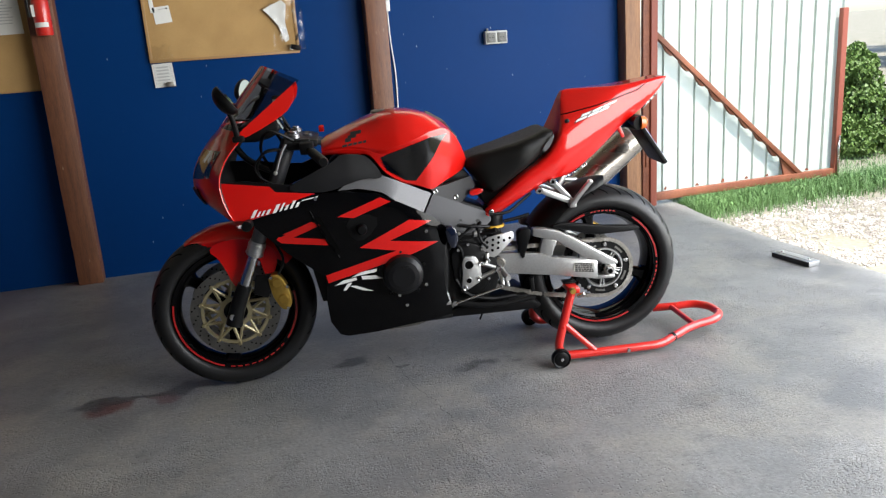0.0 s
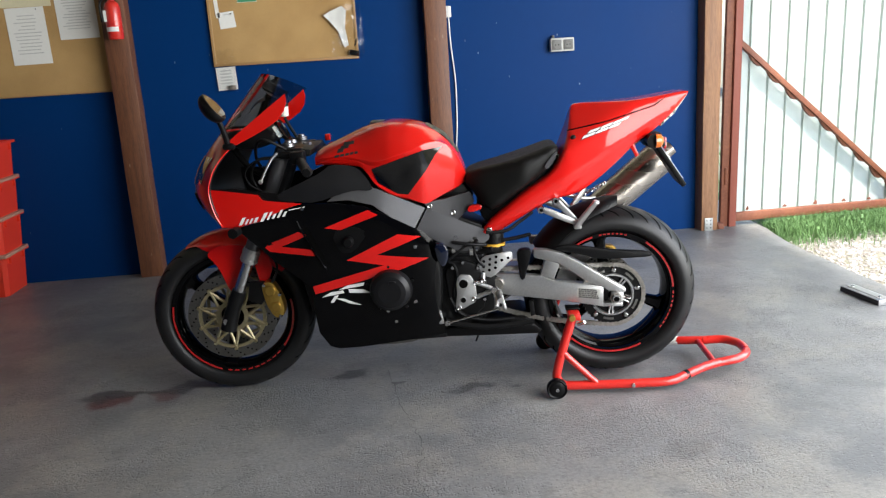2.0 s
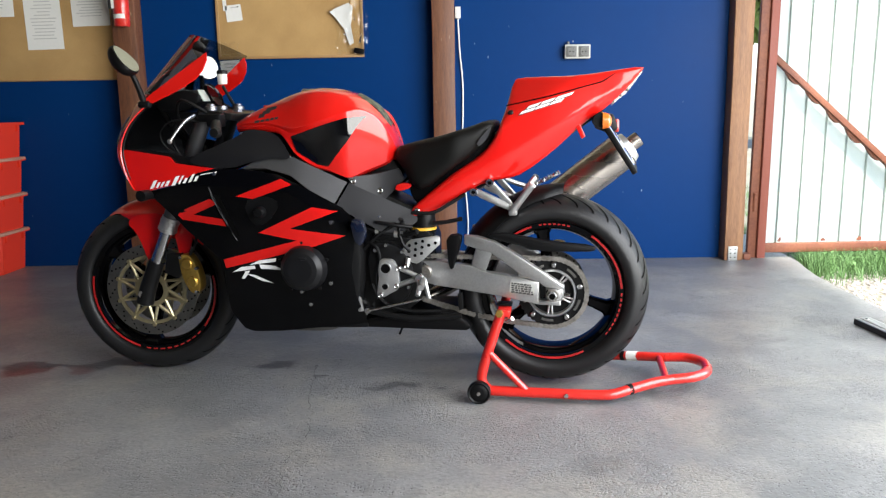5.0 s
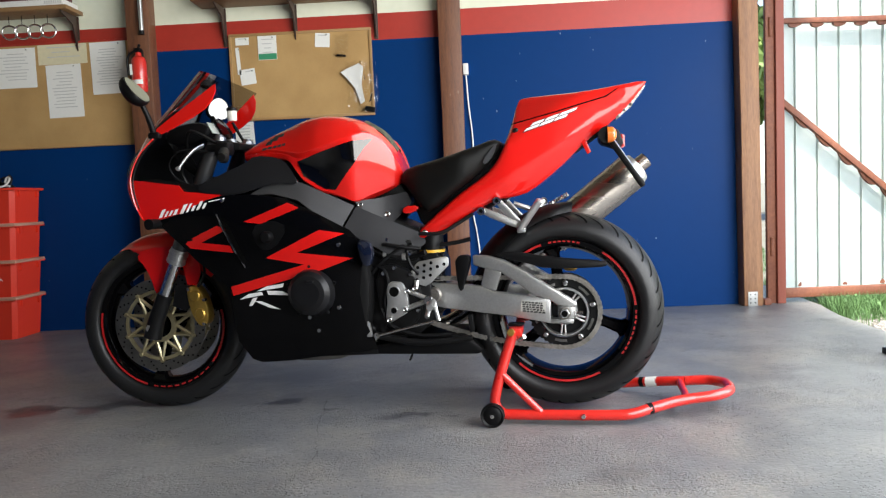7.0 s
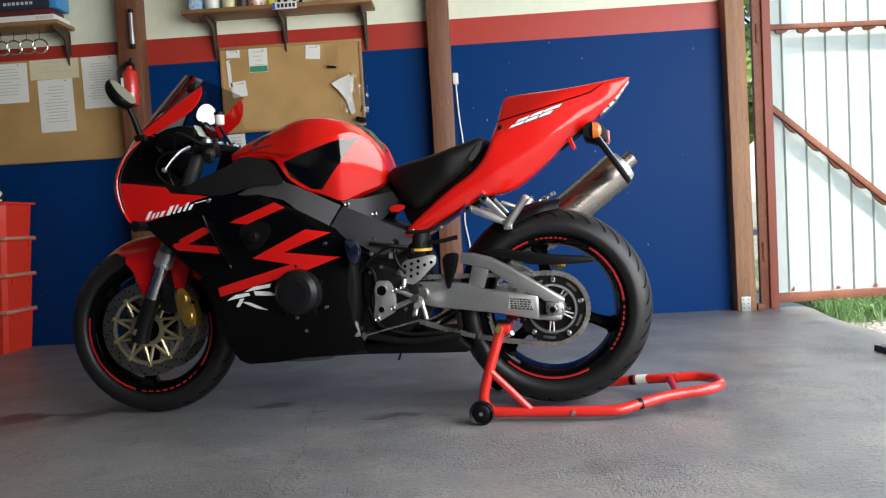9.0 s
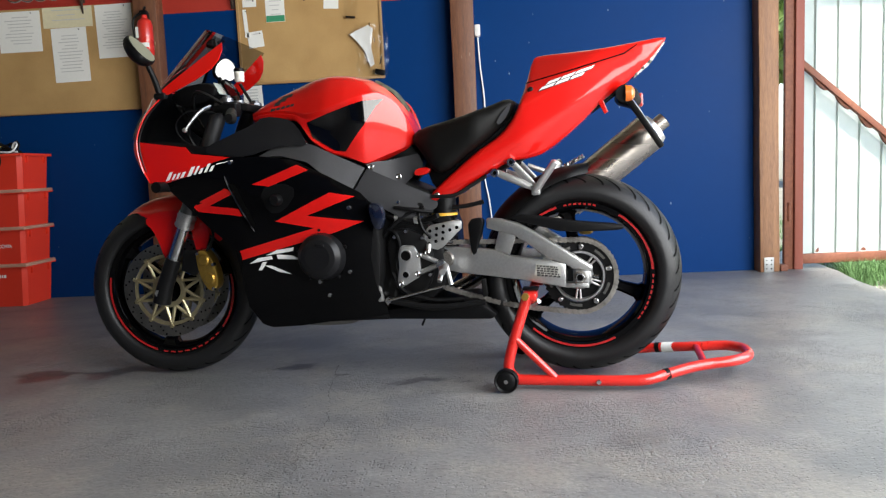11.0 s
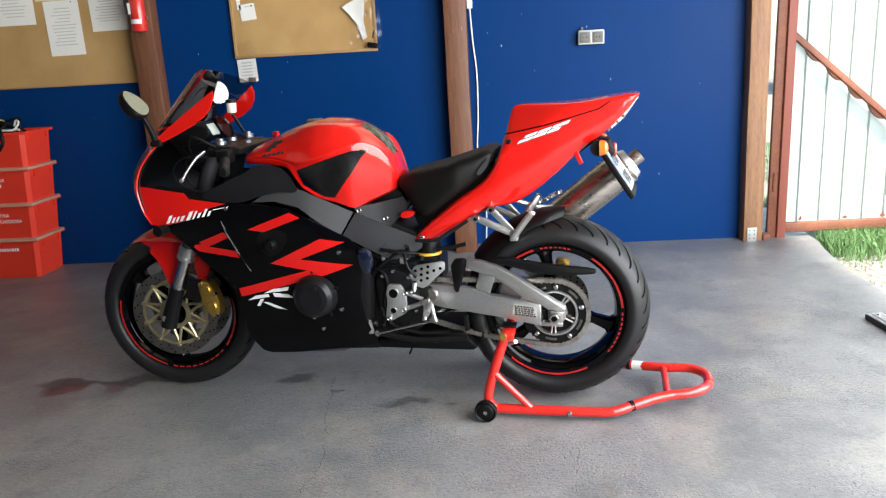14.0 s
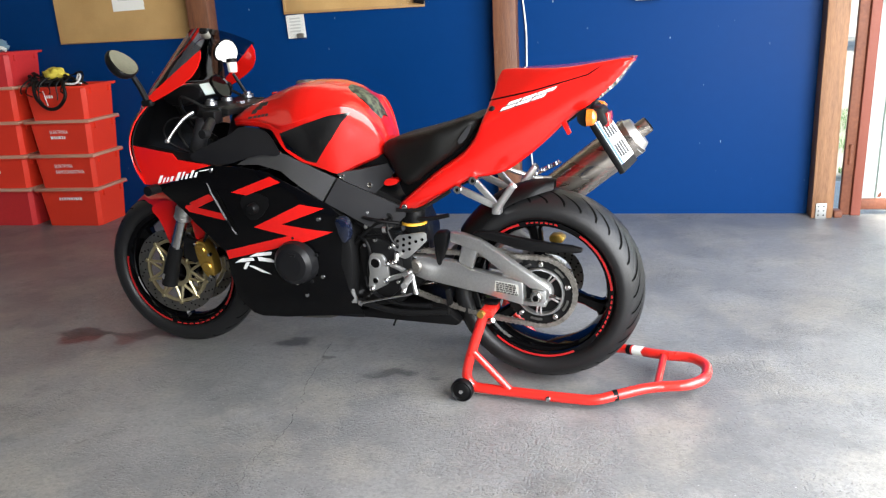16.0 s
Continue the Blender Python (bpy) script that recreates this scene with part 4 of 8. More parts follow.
fw = wheel("front_wheel", FA, 0.060, [(0.231, -0.044), (0.240, -0.056), (0.262, -0.061), (0.284, -0.050), (0.298, -0.027), (0.303, 0.0)],
           [(168, 252), (322, 372)] + dashes(258, 318, 9), 20, 1.012)
disc(fw, FA, -0.068, 0.165, 0.130, True)
disc(fw, FA, 0.068, 0.165, 0.130, True)
rw = wheel("rear_wheel", RA, 0.095, [(0.231, -0.071), (0.243, -0.091), (0.266, -0.096), (0.290, -0.079), (0.308, -0.042), (0.315, 0.0)],
           [(107, 128), (4, 56), (-132, -62)] + dashes(101, 74, 7) + dashes(0, -40, 9), -20, 1.008)
disc(rw, RA, 0.075, 0.110, 0.075, False)


def grooves(w, c, tyre, n, slant, grow):
    """Slanting sipes laid over the tread, each side."""
    prof = [(v.x * grow, v.y) for v in curve_points([(r, y, 0) for r, y in tyre + [(r, -y) for r, y in reversed(tyre[:-1])]], 6)]
    prof = [p for p in prof if p[0] > 0.25]
    rs, ys = [p[0] for p in prof], [p[1] for p in prof]
    bm = bmesh.new()
    edge = abs(tyre[-3][1])
    for i in range(n):
        for side in (-1, 1):
            q = []
            for k in range(9):
                s = k / 8
                y = side * edge * (1.04 - (0.82 if i % 2 else 0.6) * s)
                r = float(np.interp(y, ys, rs)) + 0.0012
                a = 6.283 * (i + (0.5 if side > 0 else 0)) / n + slant * s ** 1.5
                wd = 0.0042 * (0.3 + math.sin(math.pi * min(1, s * 0.9 + 0.1)))
                q.append([bm.verts.new((c.x + r * math.cos(a + e * wd / r), y, c.z + r * math.sin(a + e * wd / r))) for e in (-1, 1)])
            for a, b in zip(q, q[1:]):
                bm.faces.new((a[0], a[1], b[1], b[0]))
    tagged(part("tread_pattern", bm, GROOVE, w), kind="stuff")


grooves(fw, FA, [(0.240, -0.056), (0.262, -0.061), (0.284, -0.050), (0.298, -0.027), (0.303, 0.0)], 26, 0.30, 1.012)
grooves(rw, RA, [(0.243, -0.091), (0.266, -0.096), (0.290, -0.079), (0.308, -0.042), (0.315, 0.0)], 34, 0.26, 1.008)
# the front wheel stands a little to the left
fw.matrix_basis = Matrix.Translation((-0.015, 0, 0)) @ Matrix.Rotation(radians(5), 4, "Z")

# ---- front end ----
def fork_x(z):
    return -0.004 + 0.43 * (z - 0.31)


for s in (-1, 1):
    y = 0.112 * s
    part("fork_lug", tube([(fork_x(0.285), y, 0.270), (fork_x(0.33), y, 0.33), (fork_x(0.42), y, 0.42)], (0.031, 0.026), 16), BLACK_METAL, bike)
    part("fork_slider", rod((fork_x(0.41), y, 0.41), (fork_x(0.55), y, 0.55), 0.0215, 20), STEEL, bike, "polished steel fork slider")
    part("fork_collar", tube([(fork_x(0.525), y, 0.525), (fork_x(0.54), y, 0.54), (fork_x(0.575), y, 0.575)], (0.028, 0.030), 20), ALU, bike)
    for z, r in ((0.534, 0.0325), (0.548, 0.0315), (0.562, 0.0325)):
        part("fork_ring", tube([(fork_x(z - 0.004), y, z - 0.004), (fork_x(z + 0.004), y, z + 0.004)], r, 24, straight=True), ALU, bike)
    part("fork_tube", rod((fork_x(0.57), y, 0.57), (fork_x(0.93), y, 0.93), 0.027, 20), FRAME_GREY, bike, "dark grey upper fork tube")
    part("axle_nut", lathe([(0.006, -0.012), (0.012, -0.012), (0.015, -0.006), (0.015, 0.01)], (FA.x - 0.010, 0.128 * s, FA.z - 0.002), 16), ALU, bike)
    # caliper behind the fork leg
    cal = slab(soften([(0.128, 0.442), (0.160, 0.452), (0.182, 0.432), (0.205, 0.375), (0.206, 0.322), (0.180, 0.306), (0.163, 0.316), (0.143, 0.352), (0.132, 0.395)], 1), y - 0.012 if s < 0 else y - 0.036, y + 0.036 if s < 0 else y + 0.012, 0.006)
    c = part("brake_caliper", cal, GOLD, bike, "gold anodised four-piston brake caliper")
    for cx, cz in ((0.160, 0.415), (0.177, 0.352)):
        part("piston_cap", lathe([(0.0, -0.006), (0.016, -0.006), (0.020, -0.002), (0.020, 0.004)], (cx, y - 0.014 if s < 0 else y + 0.014, cz), 20), GOLD, c)
    for cx, cz in ((0.140, 0.438), (0.190, 0.318), (0.195, 0.40)):
        part("caliper_bolt", lathe([(0.0, -0.008), (0.0055, -0.008), (0.0065, 0.0), (0.0065, 0.006)], (cx, y - 0.012 if s < 0 else y + 0.012, cz), 8), STEEL, c)
    part("caliper_bracket", slab([(0.085, 0.45), (0.14, 0.45), (0.15, 0.40), (0.12, 0.36), (0.07, 0.38)], y - 0.006, y + 0.012, 0.003), BLACK_METAL, bike)
    part("brake_hose", tube([(0.165, y, 0.44), (0.19, y * 0.9, 0.50), (0.16, y * 0.8, 0.60), (0.19, y * 0.6, 0.72)], 0.005, 8), CABLE_BLACK, bike)
part("lower_yoke", boxes(((fork_x(0.70) - 0.03, -0.145, 0.675), (fork_x(0.70) + 0.06, 0.145, 0.71)), bevel=0.012), BLACK_METAL, bike)
part("top_yoke", slab([(0.235, 0.915), (0.36, 0.900), (0.365, 0.925), (0.24, 0.942)], -0.135, 0.135, 0.008), BLACK_METAL, bike, "black top yoke")
for s in (-1, 1):
    part("fork_cap", lathe([(0.0, 0.016), (0.012, 0.015), (0.014, 0.008), (0.021, 0.006), (0.022, -0.006)], (fork_x(0.945) + 0.012, 0.112 * s, 0.942), 18, axis="Z"), CAP_STEEL, bike)
part("steering_nut", lathe([(0.0, 0.012), (0.016, 0.012), (0.018, 0.0)], (0.325, 0, 0.925), 6, axis="Z"), CAP_STEEL, bike)
part("ignition_lock", lathe([(0.0, 0.012), (0.018, 0.012), (0.02, 0.0)], (0.27, 0, 0.938), 18, axis="Z"), CAP_STEEL, bike)

# mudguard over the front wheel
def fender_half():
    bm = bmesh.new()
    rows = []
    for i in range(27):
        a = radians(122 - i * (122 - 40) / 26)
        k = i / 26
        r = 0.318 + 0.012 * math.sin(math.pi * k)
        drop = lerp(k, [0, 0.12, 0.3, 0.55, 0.8, 1.0], [0.02, 0.05, 0.075, 0.085, 0.08, 0.06])
        half = lerp(k, [0, 0.15, 0.5, 1.0], [0.045, 0.066, 0.076, 0.074])
        row = []
        for j in range(-8, 9):
            u = j / 8
            y = half * math.sin(u * math.pi / 2) if abs(u) < 0.999 else half * u
            rr = r - drop * (1 - math.cos(u * math.pi / 2)) ** 1.3
            row.append(bm.verts.new((FA.x + rr * math.cos(a), y, FA.z + rr * math.sin(a))))
        rows.append(row)
    for q, s in zip(rows, rows[1:]):
        for j in range(16):
            bm.faces.new((q[j], q[j + 1], s[j + 1], s[j]))
    bmesh.ops.recalc_face_normals(bm, faces=bm.faces)
    bmesh.ops.solidify(bm, geom=bm.faces[:], thickness=0.003)
    return bm


fender = part("front_mudguard", fender_half(), RED, bike, "glossy red front mudguard")
SIDE = [(-0.075, 0.548), (-0.05, 0.575), (0.0, 0.585), (0.05, 0.585), (0.085, 0.575), (0.075, 0.53), (0.058, 0.50), (0.030, 0.418), (0.012, 0.405), (-0.004, 0.425), (-0.022, 0.478), (-0.045, 0.52)]
BACK = [(0.098, 0.56), (0.15, 0.55), (0.172, 0.50), (0.150, 0.44), (0.122, 0.425), (0.112, 0.47), (0.10, 0.52)]
for s in (-1, 1):
    for o in (SIDE, BACK):
        bm = panel(o, lambda x, z: -0.079 - 0.012 * max(0.0, min(1.0, (0.585 - z) / 0.15)), 0.004, 0.02, 1)
        part("mudguard_cheek", flip(bm) if s > 0 else bm, RED, fender)

# ---- fairing ----
def side_y(x, z):
    w = lerp(z, [0.15, 0.19, 0.28, 0.42, 0.55, 0.68, 0.80, 0.95], [0.110, 0.145, 0.190, 0.222, 0.230, 0.235, 0.234, 0.222])
    w -= 0.030 * max(0.0, (x - 0.55) / 0.3) ** 2
    w -= 0.014 * max(0.0, (0.22 - x) / 0.25) ** 2
    w -= 1.3 * max(0.0, x - lerp(z, [0.30, 0.50, 0.60, 0.70, 0.76], [0.70, 0.69, 0.66, 0.56, 0.44])) ** 2
    w -= 0.026 * min(1, max(0.0, (0.36 - x) / 0.16)) * min(1, max(0.0, (0.67 - z) / 0.06))
    return -w


def both(name, outline, yf, mat, thick=0.004, step=0.03, soft=0, label="", parent=None):
    a = part(name, panel(outline, yf, thick, step, soft), mat, parent or bike, label)
    part(name, flip(panel(outline, yf, thick, step, soft)), mat, parent or bike, label)
    return a


# nose shell from the lower lip up to the top of the windscreen: centre line and outer edge at each level
NOSE = [((-0.010, 0.672), (0.050, 0.232, 0.682)), ((-0.070, 0.715), (0.030, 0.242, 0.735)), ((-0.106, 0.785), (0.020, 0.243, 0.815)), ((-0.085, 0.865), (0.046, 0.238, 0.885)),
        ((-0.030, 0.942), (0.088, 0.225, 0.937)), ((0.020, 0.992), (0.135, 0.208, 0.976)), ((0.080, 1.065), (0.205, 0.190, 1.028)), ((0.135, 1.130), (0.262, 0.172, 1.073)), ((0.188, 1.190), (0.318, 0.152, 1.122))]


def nose_surface(k, u):
    """Point at level k (may lie between rows) and across u from -1 to 1."""
    i = min(int(k), len(NOSE) - 2)
    f = k - i
    rows = [(*NOSE[min(max(i + j, 0), len(NOSE) - 1)][0], *NOSE[min(max(i + j, 0), len(NOSE) - 1)][1]) for j in (-1, 0, 1, 2)]
    cx, cz, ex, ey, ez = (0.5 * (2 * q + (r - p) * f + (2 * p - 5 * q + 4 * r - t) * f * f + (3 * q - p - 3 * r + t) * f ** 3) for p, q, r, t in zip(*rows))
    a = abs(u) * math.pi / 2
    wedge = min(1.0, max(0.0, (5.2 - k) / 1.6))  # the nose is pointed in plan, the screen is round
    g = (1 - wedge) * (1 - math.cos(a)) + wedge * abs(u) ** 1.25
    w = (1 - wedge) * math.sin(a) + wedge * (0.6 * abs(u) + 0.4 * math.sin(a))
    return Vector((cx + (ex - cx) * g, math.copysign(ey * w, u), cz + (ez - cz) * g))


def nose_piece(k0, k1, u0, u1, nk, nu, thick, push=0.0):
    bm = bmesh.new()
    rows = []
    for i in range(nk + 1):
        k = k0 + (k1 - k0) * i / nk
        row = []
        for j in range(nu + 1):
            u = u0 + (u1 - u0) * j / nu
            p = nose_surface(k, u)
            if push:
                n = Vector((p.x - 0.25, p.y * 0.9, (p.z - 0.8) * 0.5)).normalized()
                p = p + n * push
            row.append(bm.verts.new(p))
        rows.append(row)
    for q, s in zip(rows, rows[1:]):
        for j in range(nu):
            bm.faces.new((q[j], q[j + 1], s[j + 1], s[j]))
    bmesh.ops.recalc_face_normals(bm, faces=bm.faces)
    if thick:
        bmesh.ops.solidify(bm, geom=bm.faces[:], thickness=thick)
    return bm


nose = part("nose_fairing", nose_piece(0, 5, -1, 1, 20, 32, 0.004), RED, bike, "glossy red nose fairing with twin headlamps", angle=60)
for a, b in ((-0.74, -0.16), (0.16, 0.74)):
    part("headlamp", nose_piece(2.35, 3.65, a, b, 6, 12, 0.003, 0.004), LENS_DARK, nose, "dark glossy headlamp lens", angle=60)
part("air_duct", nose_piece(1.1, 1.9, -0.35, 0.35, 3, 8, 0.003, 0.003), BLACK_PLASTIC, nose)
screen = part("windscreen", nose_piece(5, 8, -0.97, 0.97, 14, 30, 0.0), SCREEN, bike, "smoked curved windscreen", angle=60)
# red wings that carry the screen
def wing_y(x, z):
    return -lerp(z, [0.96, 1.03, 1.075, 1.125], [0.214, 0.191, 0.173, 0.153])


WING = [(0.298, 1.122), (0.235, 1.076), (0.175, 1.031), (0.122, 0.992), (0.088, 0.962), (0.128, 0.963), (0.178, 0.985), (0.232, 1.012), (0.272, 1.038), (0.293, 1.066), (0.302, 1.098)]
both("screen_wing", WING, wing_y, RED, 0.004, 0.02, 0, "red wing beside the windscreen")
RED_SIDE = [(0.012, 0.816), (0.051, 0.811), (0.185, 0.791), (0.202, 0.77), (0.336, 0.752), (0.28, 0.739), (0.178, 0.697), (0.098, 0.678), (0.048, 0.681), (0.02, 0.733)]
both("side_fairing_red", RED_SIDE, side_y, RED, 0.005, 0.025, 0, "red upper side fairing")
both("side_liner", [(0.02, 0.805), (0.19, 0.786), (0.215, 0.766), (0.32, 0.752), (0.19, 0.708), (0.06, 0.69), (0.015, 0.74)], lambda x, z: side_y(x, z) + 0.008, BLACK_PLASTIC, 0.003, 0.04, 0, "black inner side of the fairing")
BLACK_SIDE = [(0.098, 0.676), (0.178, 0.695), (0.28, 0.737), (0.336, 0.75), (0.434, 0.75), (0.548, 0.733), (0.652, 0.679), (0.748, 0.623), (0.8, 0.561), (0.781, 0.507), (0.769, 0.419), (0.775, 0.33), (0.795, 0.262), (0.8, 0.225), (0.6, 0.205), (0.506, 0.192), (0.4, 0.186), (0.37, 0.2), (0.341, 0.261), (0.336, 0.349), (0.342, 0.428), (0.333, 0.452), (0.215, 0.544), (0.139, 0.622)]
black_side = both("side_fairing_black", BLACK_SIDE, side_y, BLACK_GLOSS, 0.005, 0.025, 0, "gloss black lower side fairing with red zigzag bands")
part("belly_tail", slab(soften([(0.78, 0.235), (0.95, 0.262), (1.05, 0.268), (1.09, 0.268), (1.152, 0.218), (1.135, 0.203), (0.95, 0.204), (0.78, 0.206)], 0), -0.125, 0.10, 0.008), BLACK_PLASTIC, bike, "black belly pan end")
part("belly_floor", slab([(0.42, 0.195), (0.80, 0.207), (0.80, 0.222), (0.42, 0.212)], -0.13, 0.13, 0.004), BLACK_PLASTIC, bike)


def decal(name, outline, yf, mat, lift=0.0022, step=0.03, label="", parent=None, soft=0):
    return part(name, panel(outline, lambda x, z: yf(x, z) - lift, 0.0012, step, soft), mat, parent or black_side, label)


RED_BANDS = [[(0.403, 0.663), (0.558, 0.719), (0.594, 0.7), (0.461, 0.654)],
             [(0.184, 0.598), (0.199, 0.611), (0.311, 0.654), (0.346, 0.641), (0.244, 0.6), (0.353, 0.588), (0.363, 0.564), (0.2, 0.582)],
             [(0.471, 0.544), (0.655, 0.628), (0.734, 0.613), (0.579, 0.558), (0.758, 0.534), (0.66, 0.501), (0.348, 0.423), (0.342, 0.453), (0.599, 0.519)]]
for o in RED_BANDS:
    decal("red_band", o, side_y, DECAL_RED, label="red zigzag band on the black fairing")


def strokes(name, shapes, x0, z0, w, h, slant, rise, yf, mat, parent, lift=0.0024, label=""):
    """Plain slanting shapes in the place of lettering: each (u0, u1, v0, v1) in a box of w by h that leans and climbs."""
    for u0, u1, v0, v1 in shapes:
        q = [(x0 + w * u + slant * h * v, z0 + h * v + rise * w * u) for u, v in ((u0, v0), (u1, v0), (u1, v1), (u0, v1))]
        part(name, panel(q, lambda x, z: yf(x, z) - lift, 0.001, 0.05, 0), mat, parent, label)


NAME_BARS = [(0.000, 0.055, 0.0, 0.95), (0.095, 0.130, 0.0, 0.62), (0.165, 0.200, 0.0, 0.62), (0.235, 0.285, 0.0, 0.62), (0.345, 0.405, -0.05, 1.0), (0.445, 0.480, 0.0, 0.95), (0.520, 0.565, 0.0, 0.60), (0.605, 0.650, 0.0, 0.95), (0.690, 0.735, 0.0, 0.60), (0.750, 1.0, 0.62, 0.74)]
strokes("name_mark", NAME_BARS, 0.108, 0.686, 0.225, 0.029, 0.6, 0.16, side_y, DECAL_WHITE, black_side, label="white slanting emblem stroke")
for q in ([(0.432, 0.436), (0.522, 0.448), (0.526, 0.460), (0.466, 0.452)], [(0.470, 0.424), (0.548, 0.420), (0.520, 0.434), (0.466, 0.438)], [(0.370, 0.410), (0.452, 0.424), (0.448, 0.434), (0.402, 0.428)], [(0.398, 0.388), (0.410, 0.388), (0.432, 0.416), (0.416, 0.414)], [(0.420, 0.404), (0.446, 0.402), (0.506, 0.374), (0.470, 0.380)]):
    decal("emblem_bar", q, side_y, DECAL_WHITE, 0.0026, label="silver white slanting emblem bar")
# vent fin and openings
bm = bmesh.new()
fin = []
for x, z, w in ((0.312, 0.690, 0.002), (0.322, 0.655, 0.006), (0.345, 0.605, 0.008), (0.372, 0.555, 0.007), (0.398, 0.512, 0.002)):
    fin.append([bm.verts.new(c) for c in ((x, side_y(x, z) - 0.003, z), (x + w * 0.5, side_y(x, z) - 0.004 - w * 0.7, z + 0.002), (x + w, side_y(x, z) - 0.002, z + 0.004))])
for p, q in zip(fin, fin[1:]):
    for i in range(2):
        bm.faces.new((p[i], p[i + 1], q[i + 1], q[i]))
bmesh.ops.solidify(bm, geom=bm.faces[:], thickness=0.0015)
part("vent_edge", bm, FIN_GLOSS, black_side, "polished black fin along the vent")
decal("vent_recess", [(0.325, 0.668), (0.345, 0.668), (0.405, 0.535), (0.395, 0.525)], side_y, GROOVE, 0.0028)
decal("fairing_opening", soften([(0.425, 0.645), (0.50, 0.668), (0.555, 0.64), (0.50, 0.57), (0.45, 0.57)], 1), side_y, BLACK_PLASTIC, 0.0012)
part("crash_bung", lathe([(0.0, -0.030), (0.014, -0.029), (0.019, -0.018), (0.019, 0.01)], (0.485, side_y(0.485, 0.612), 0.612), 20), BLACK_PLASTIC, black_side)
for cx, cz in ((0.713, 0.578), (0.335, 0.735), (0.60, 0.345), (0.625, 0.30), (0.70, 0.375)):
    part("fairing_bolt", lathe([(0.0, -0.005), (0.006, -0.005), (0.0075, -0.001), (0.0075, 0.004)], (cx, side_y(cx, cz), cz), 12), STEEL, black_side)

# seam of the cockpit: black inner panels, dials, mirrors
part("nose_liner", nose_piece(0.3, 5, -0.97, 0.97, 14, 24, 0.003, -0.010), BLACK_PLASTIC, nose, "black inner side of the nose", angle=60)
part("dash_pod", slab(soften([(0.06, 0.955), (0.10, 0.995), (0.20, 1.01), (0.245, 0.985), (0.22, 0.945), (0.12, 0.925)], 1), -0.10, 0.10, 0.012), BLACK_PLASTIC, bike, "black instrument pod")
m = pose(0.232, 0, 0.985, 0, 62, 0)
dial = lathe([(0.0, 0.004), (0.040, 0.003), (0.045, 0.007), (0.048, -0.004)], (0, 0.025, 0), 32, axis="Z")
bmesh.ops.transform(dial, matrix=m, verts=dial.verts)
part("rev_counter", dial, BLACK_GLOSS, bike, "round rev counter")
lcd = boxes(((-0.022, -0.085, 0.0), (0.022, -0.03, 0.004)), bevel=0.002)
bmesh.ops.transform(lcd, matrix=m, verts=lcd.verts)
part("display", lcd, LCD, bike, "grey liquid crystal display")
part("fairing_stay", tube([(0.20, 0, 0.80), (0.10, 0, 0.86), (0.04, 0, 0.95)], 0.012, 8), BLACK_METAL, bike)
part("radiator", slab([(0.26, 0.66), (0.30, 0.66), (0.36, 0.34), (0.32, 0.34)], -0.17, 0.17, 0.004), BLACK_METAL, bike)


def mirror(s):
    c = Vector((0.088, -0.285 * s, 1.092))
    bm = bmesh.new()
    bmesh.ops.create_uvsphere(bm, u_segments=24, v_segments=14, radius=1)
    for v in bm.verts:
        x, y, z = v.co
        k = 1.0 - 0.22 * y
        v.co = Vector((min(x, 0.25) * 0.036, y * 0.060, z * 0.052 * k))
    t = Matrix.Translation(c) @ Euler((radians(-12 if s > 0 else 20), radians(-36 if s > 0 else -5), radians(5 if s > 0 else -31))).to_matrix().to_4x4()
    if s < 0:
        t = t @ Matrix.Scale(0.86, 4)
        bmesh.ops.scale(bm, vec=(1, -1, 1), verts=bm.verts)
    bmesh.ops.transform(bm, matrix=t, verts=bm.verts)
    m = part("mirror", bm, BLACK_PLASTIC, bike, "black oval rear-view mirror")
    bm = bmesh.new()
    rim = [bm.verts.new((0.0102, 0.054 * math.cos(a) * s, 0.047 * (1 - 0.22 * math.cos(a)) * math.sin(a))) for a in np.linspace(0, 6.283, 33)[:-1]]
    bm.faces.new(rim)
    bmesh.ops.transform(bm, matrix=t, verts=bm.verts)
    part("mirror_glass", bm, MIRROR, m, "silvery mirror glass")
    part("mirror_stalk", tube([c + Vector((-0.004, 0.035 * s, -0.03)), c + Vector((0.005, 0.055 * s, -0.075)), (0.098, -0.207 * s, 0.962)], (0.008, 0.011), 10), BLACK_PLASTIC, m)
    part("mirror_foot", boxes(((0.080, -0.210 * s - 0.014, 0.946), (0.122, -0.210 * s + 0.014, 0.970)), bevel=0.009), BLACK_PLASTIC, m)
    part("indicator_front", tube([(0.105, -0.19 * s, 0.665), (0.10, -0.240 * s, 0.668), (0.097, -0.278 * s, 0.668)], (0.015, 0.018), 14), BLACK_PLASTIC, bike, "dark front indicator")


mirror(1)
mirror(-1)


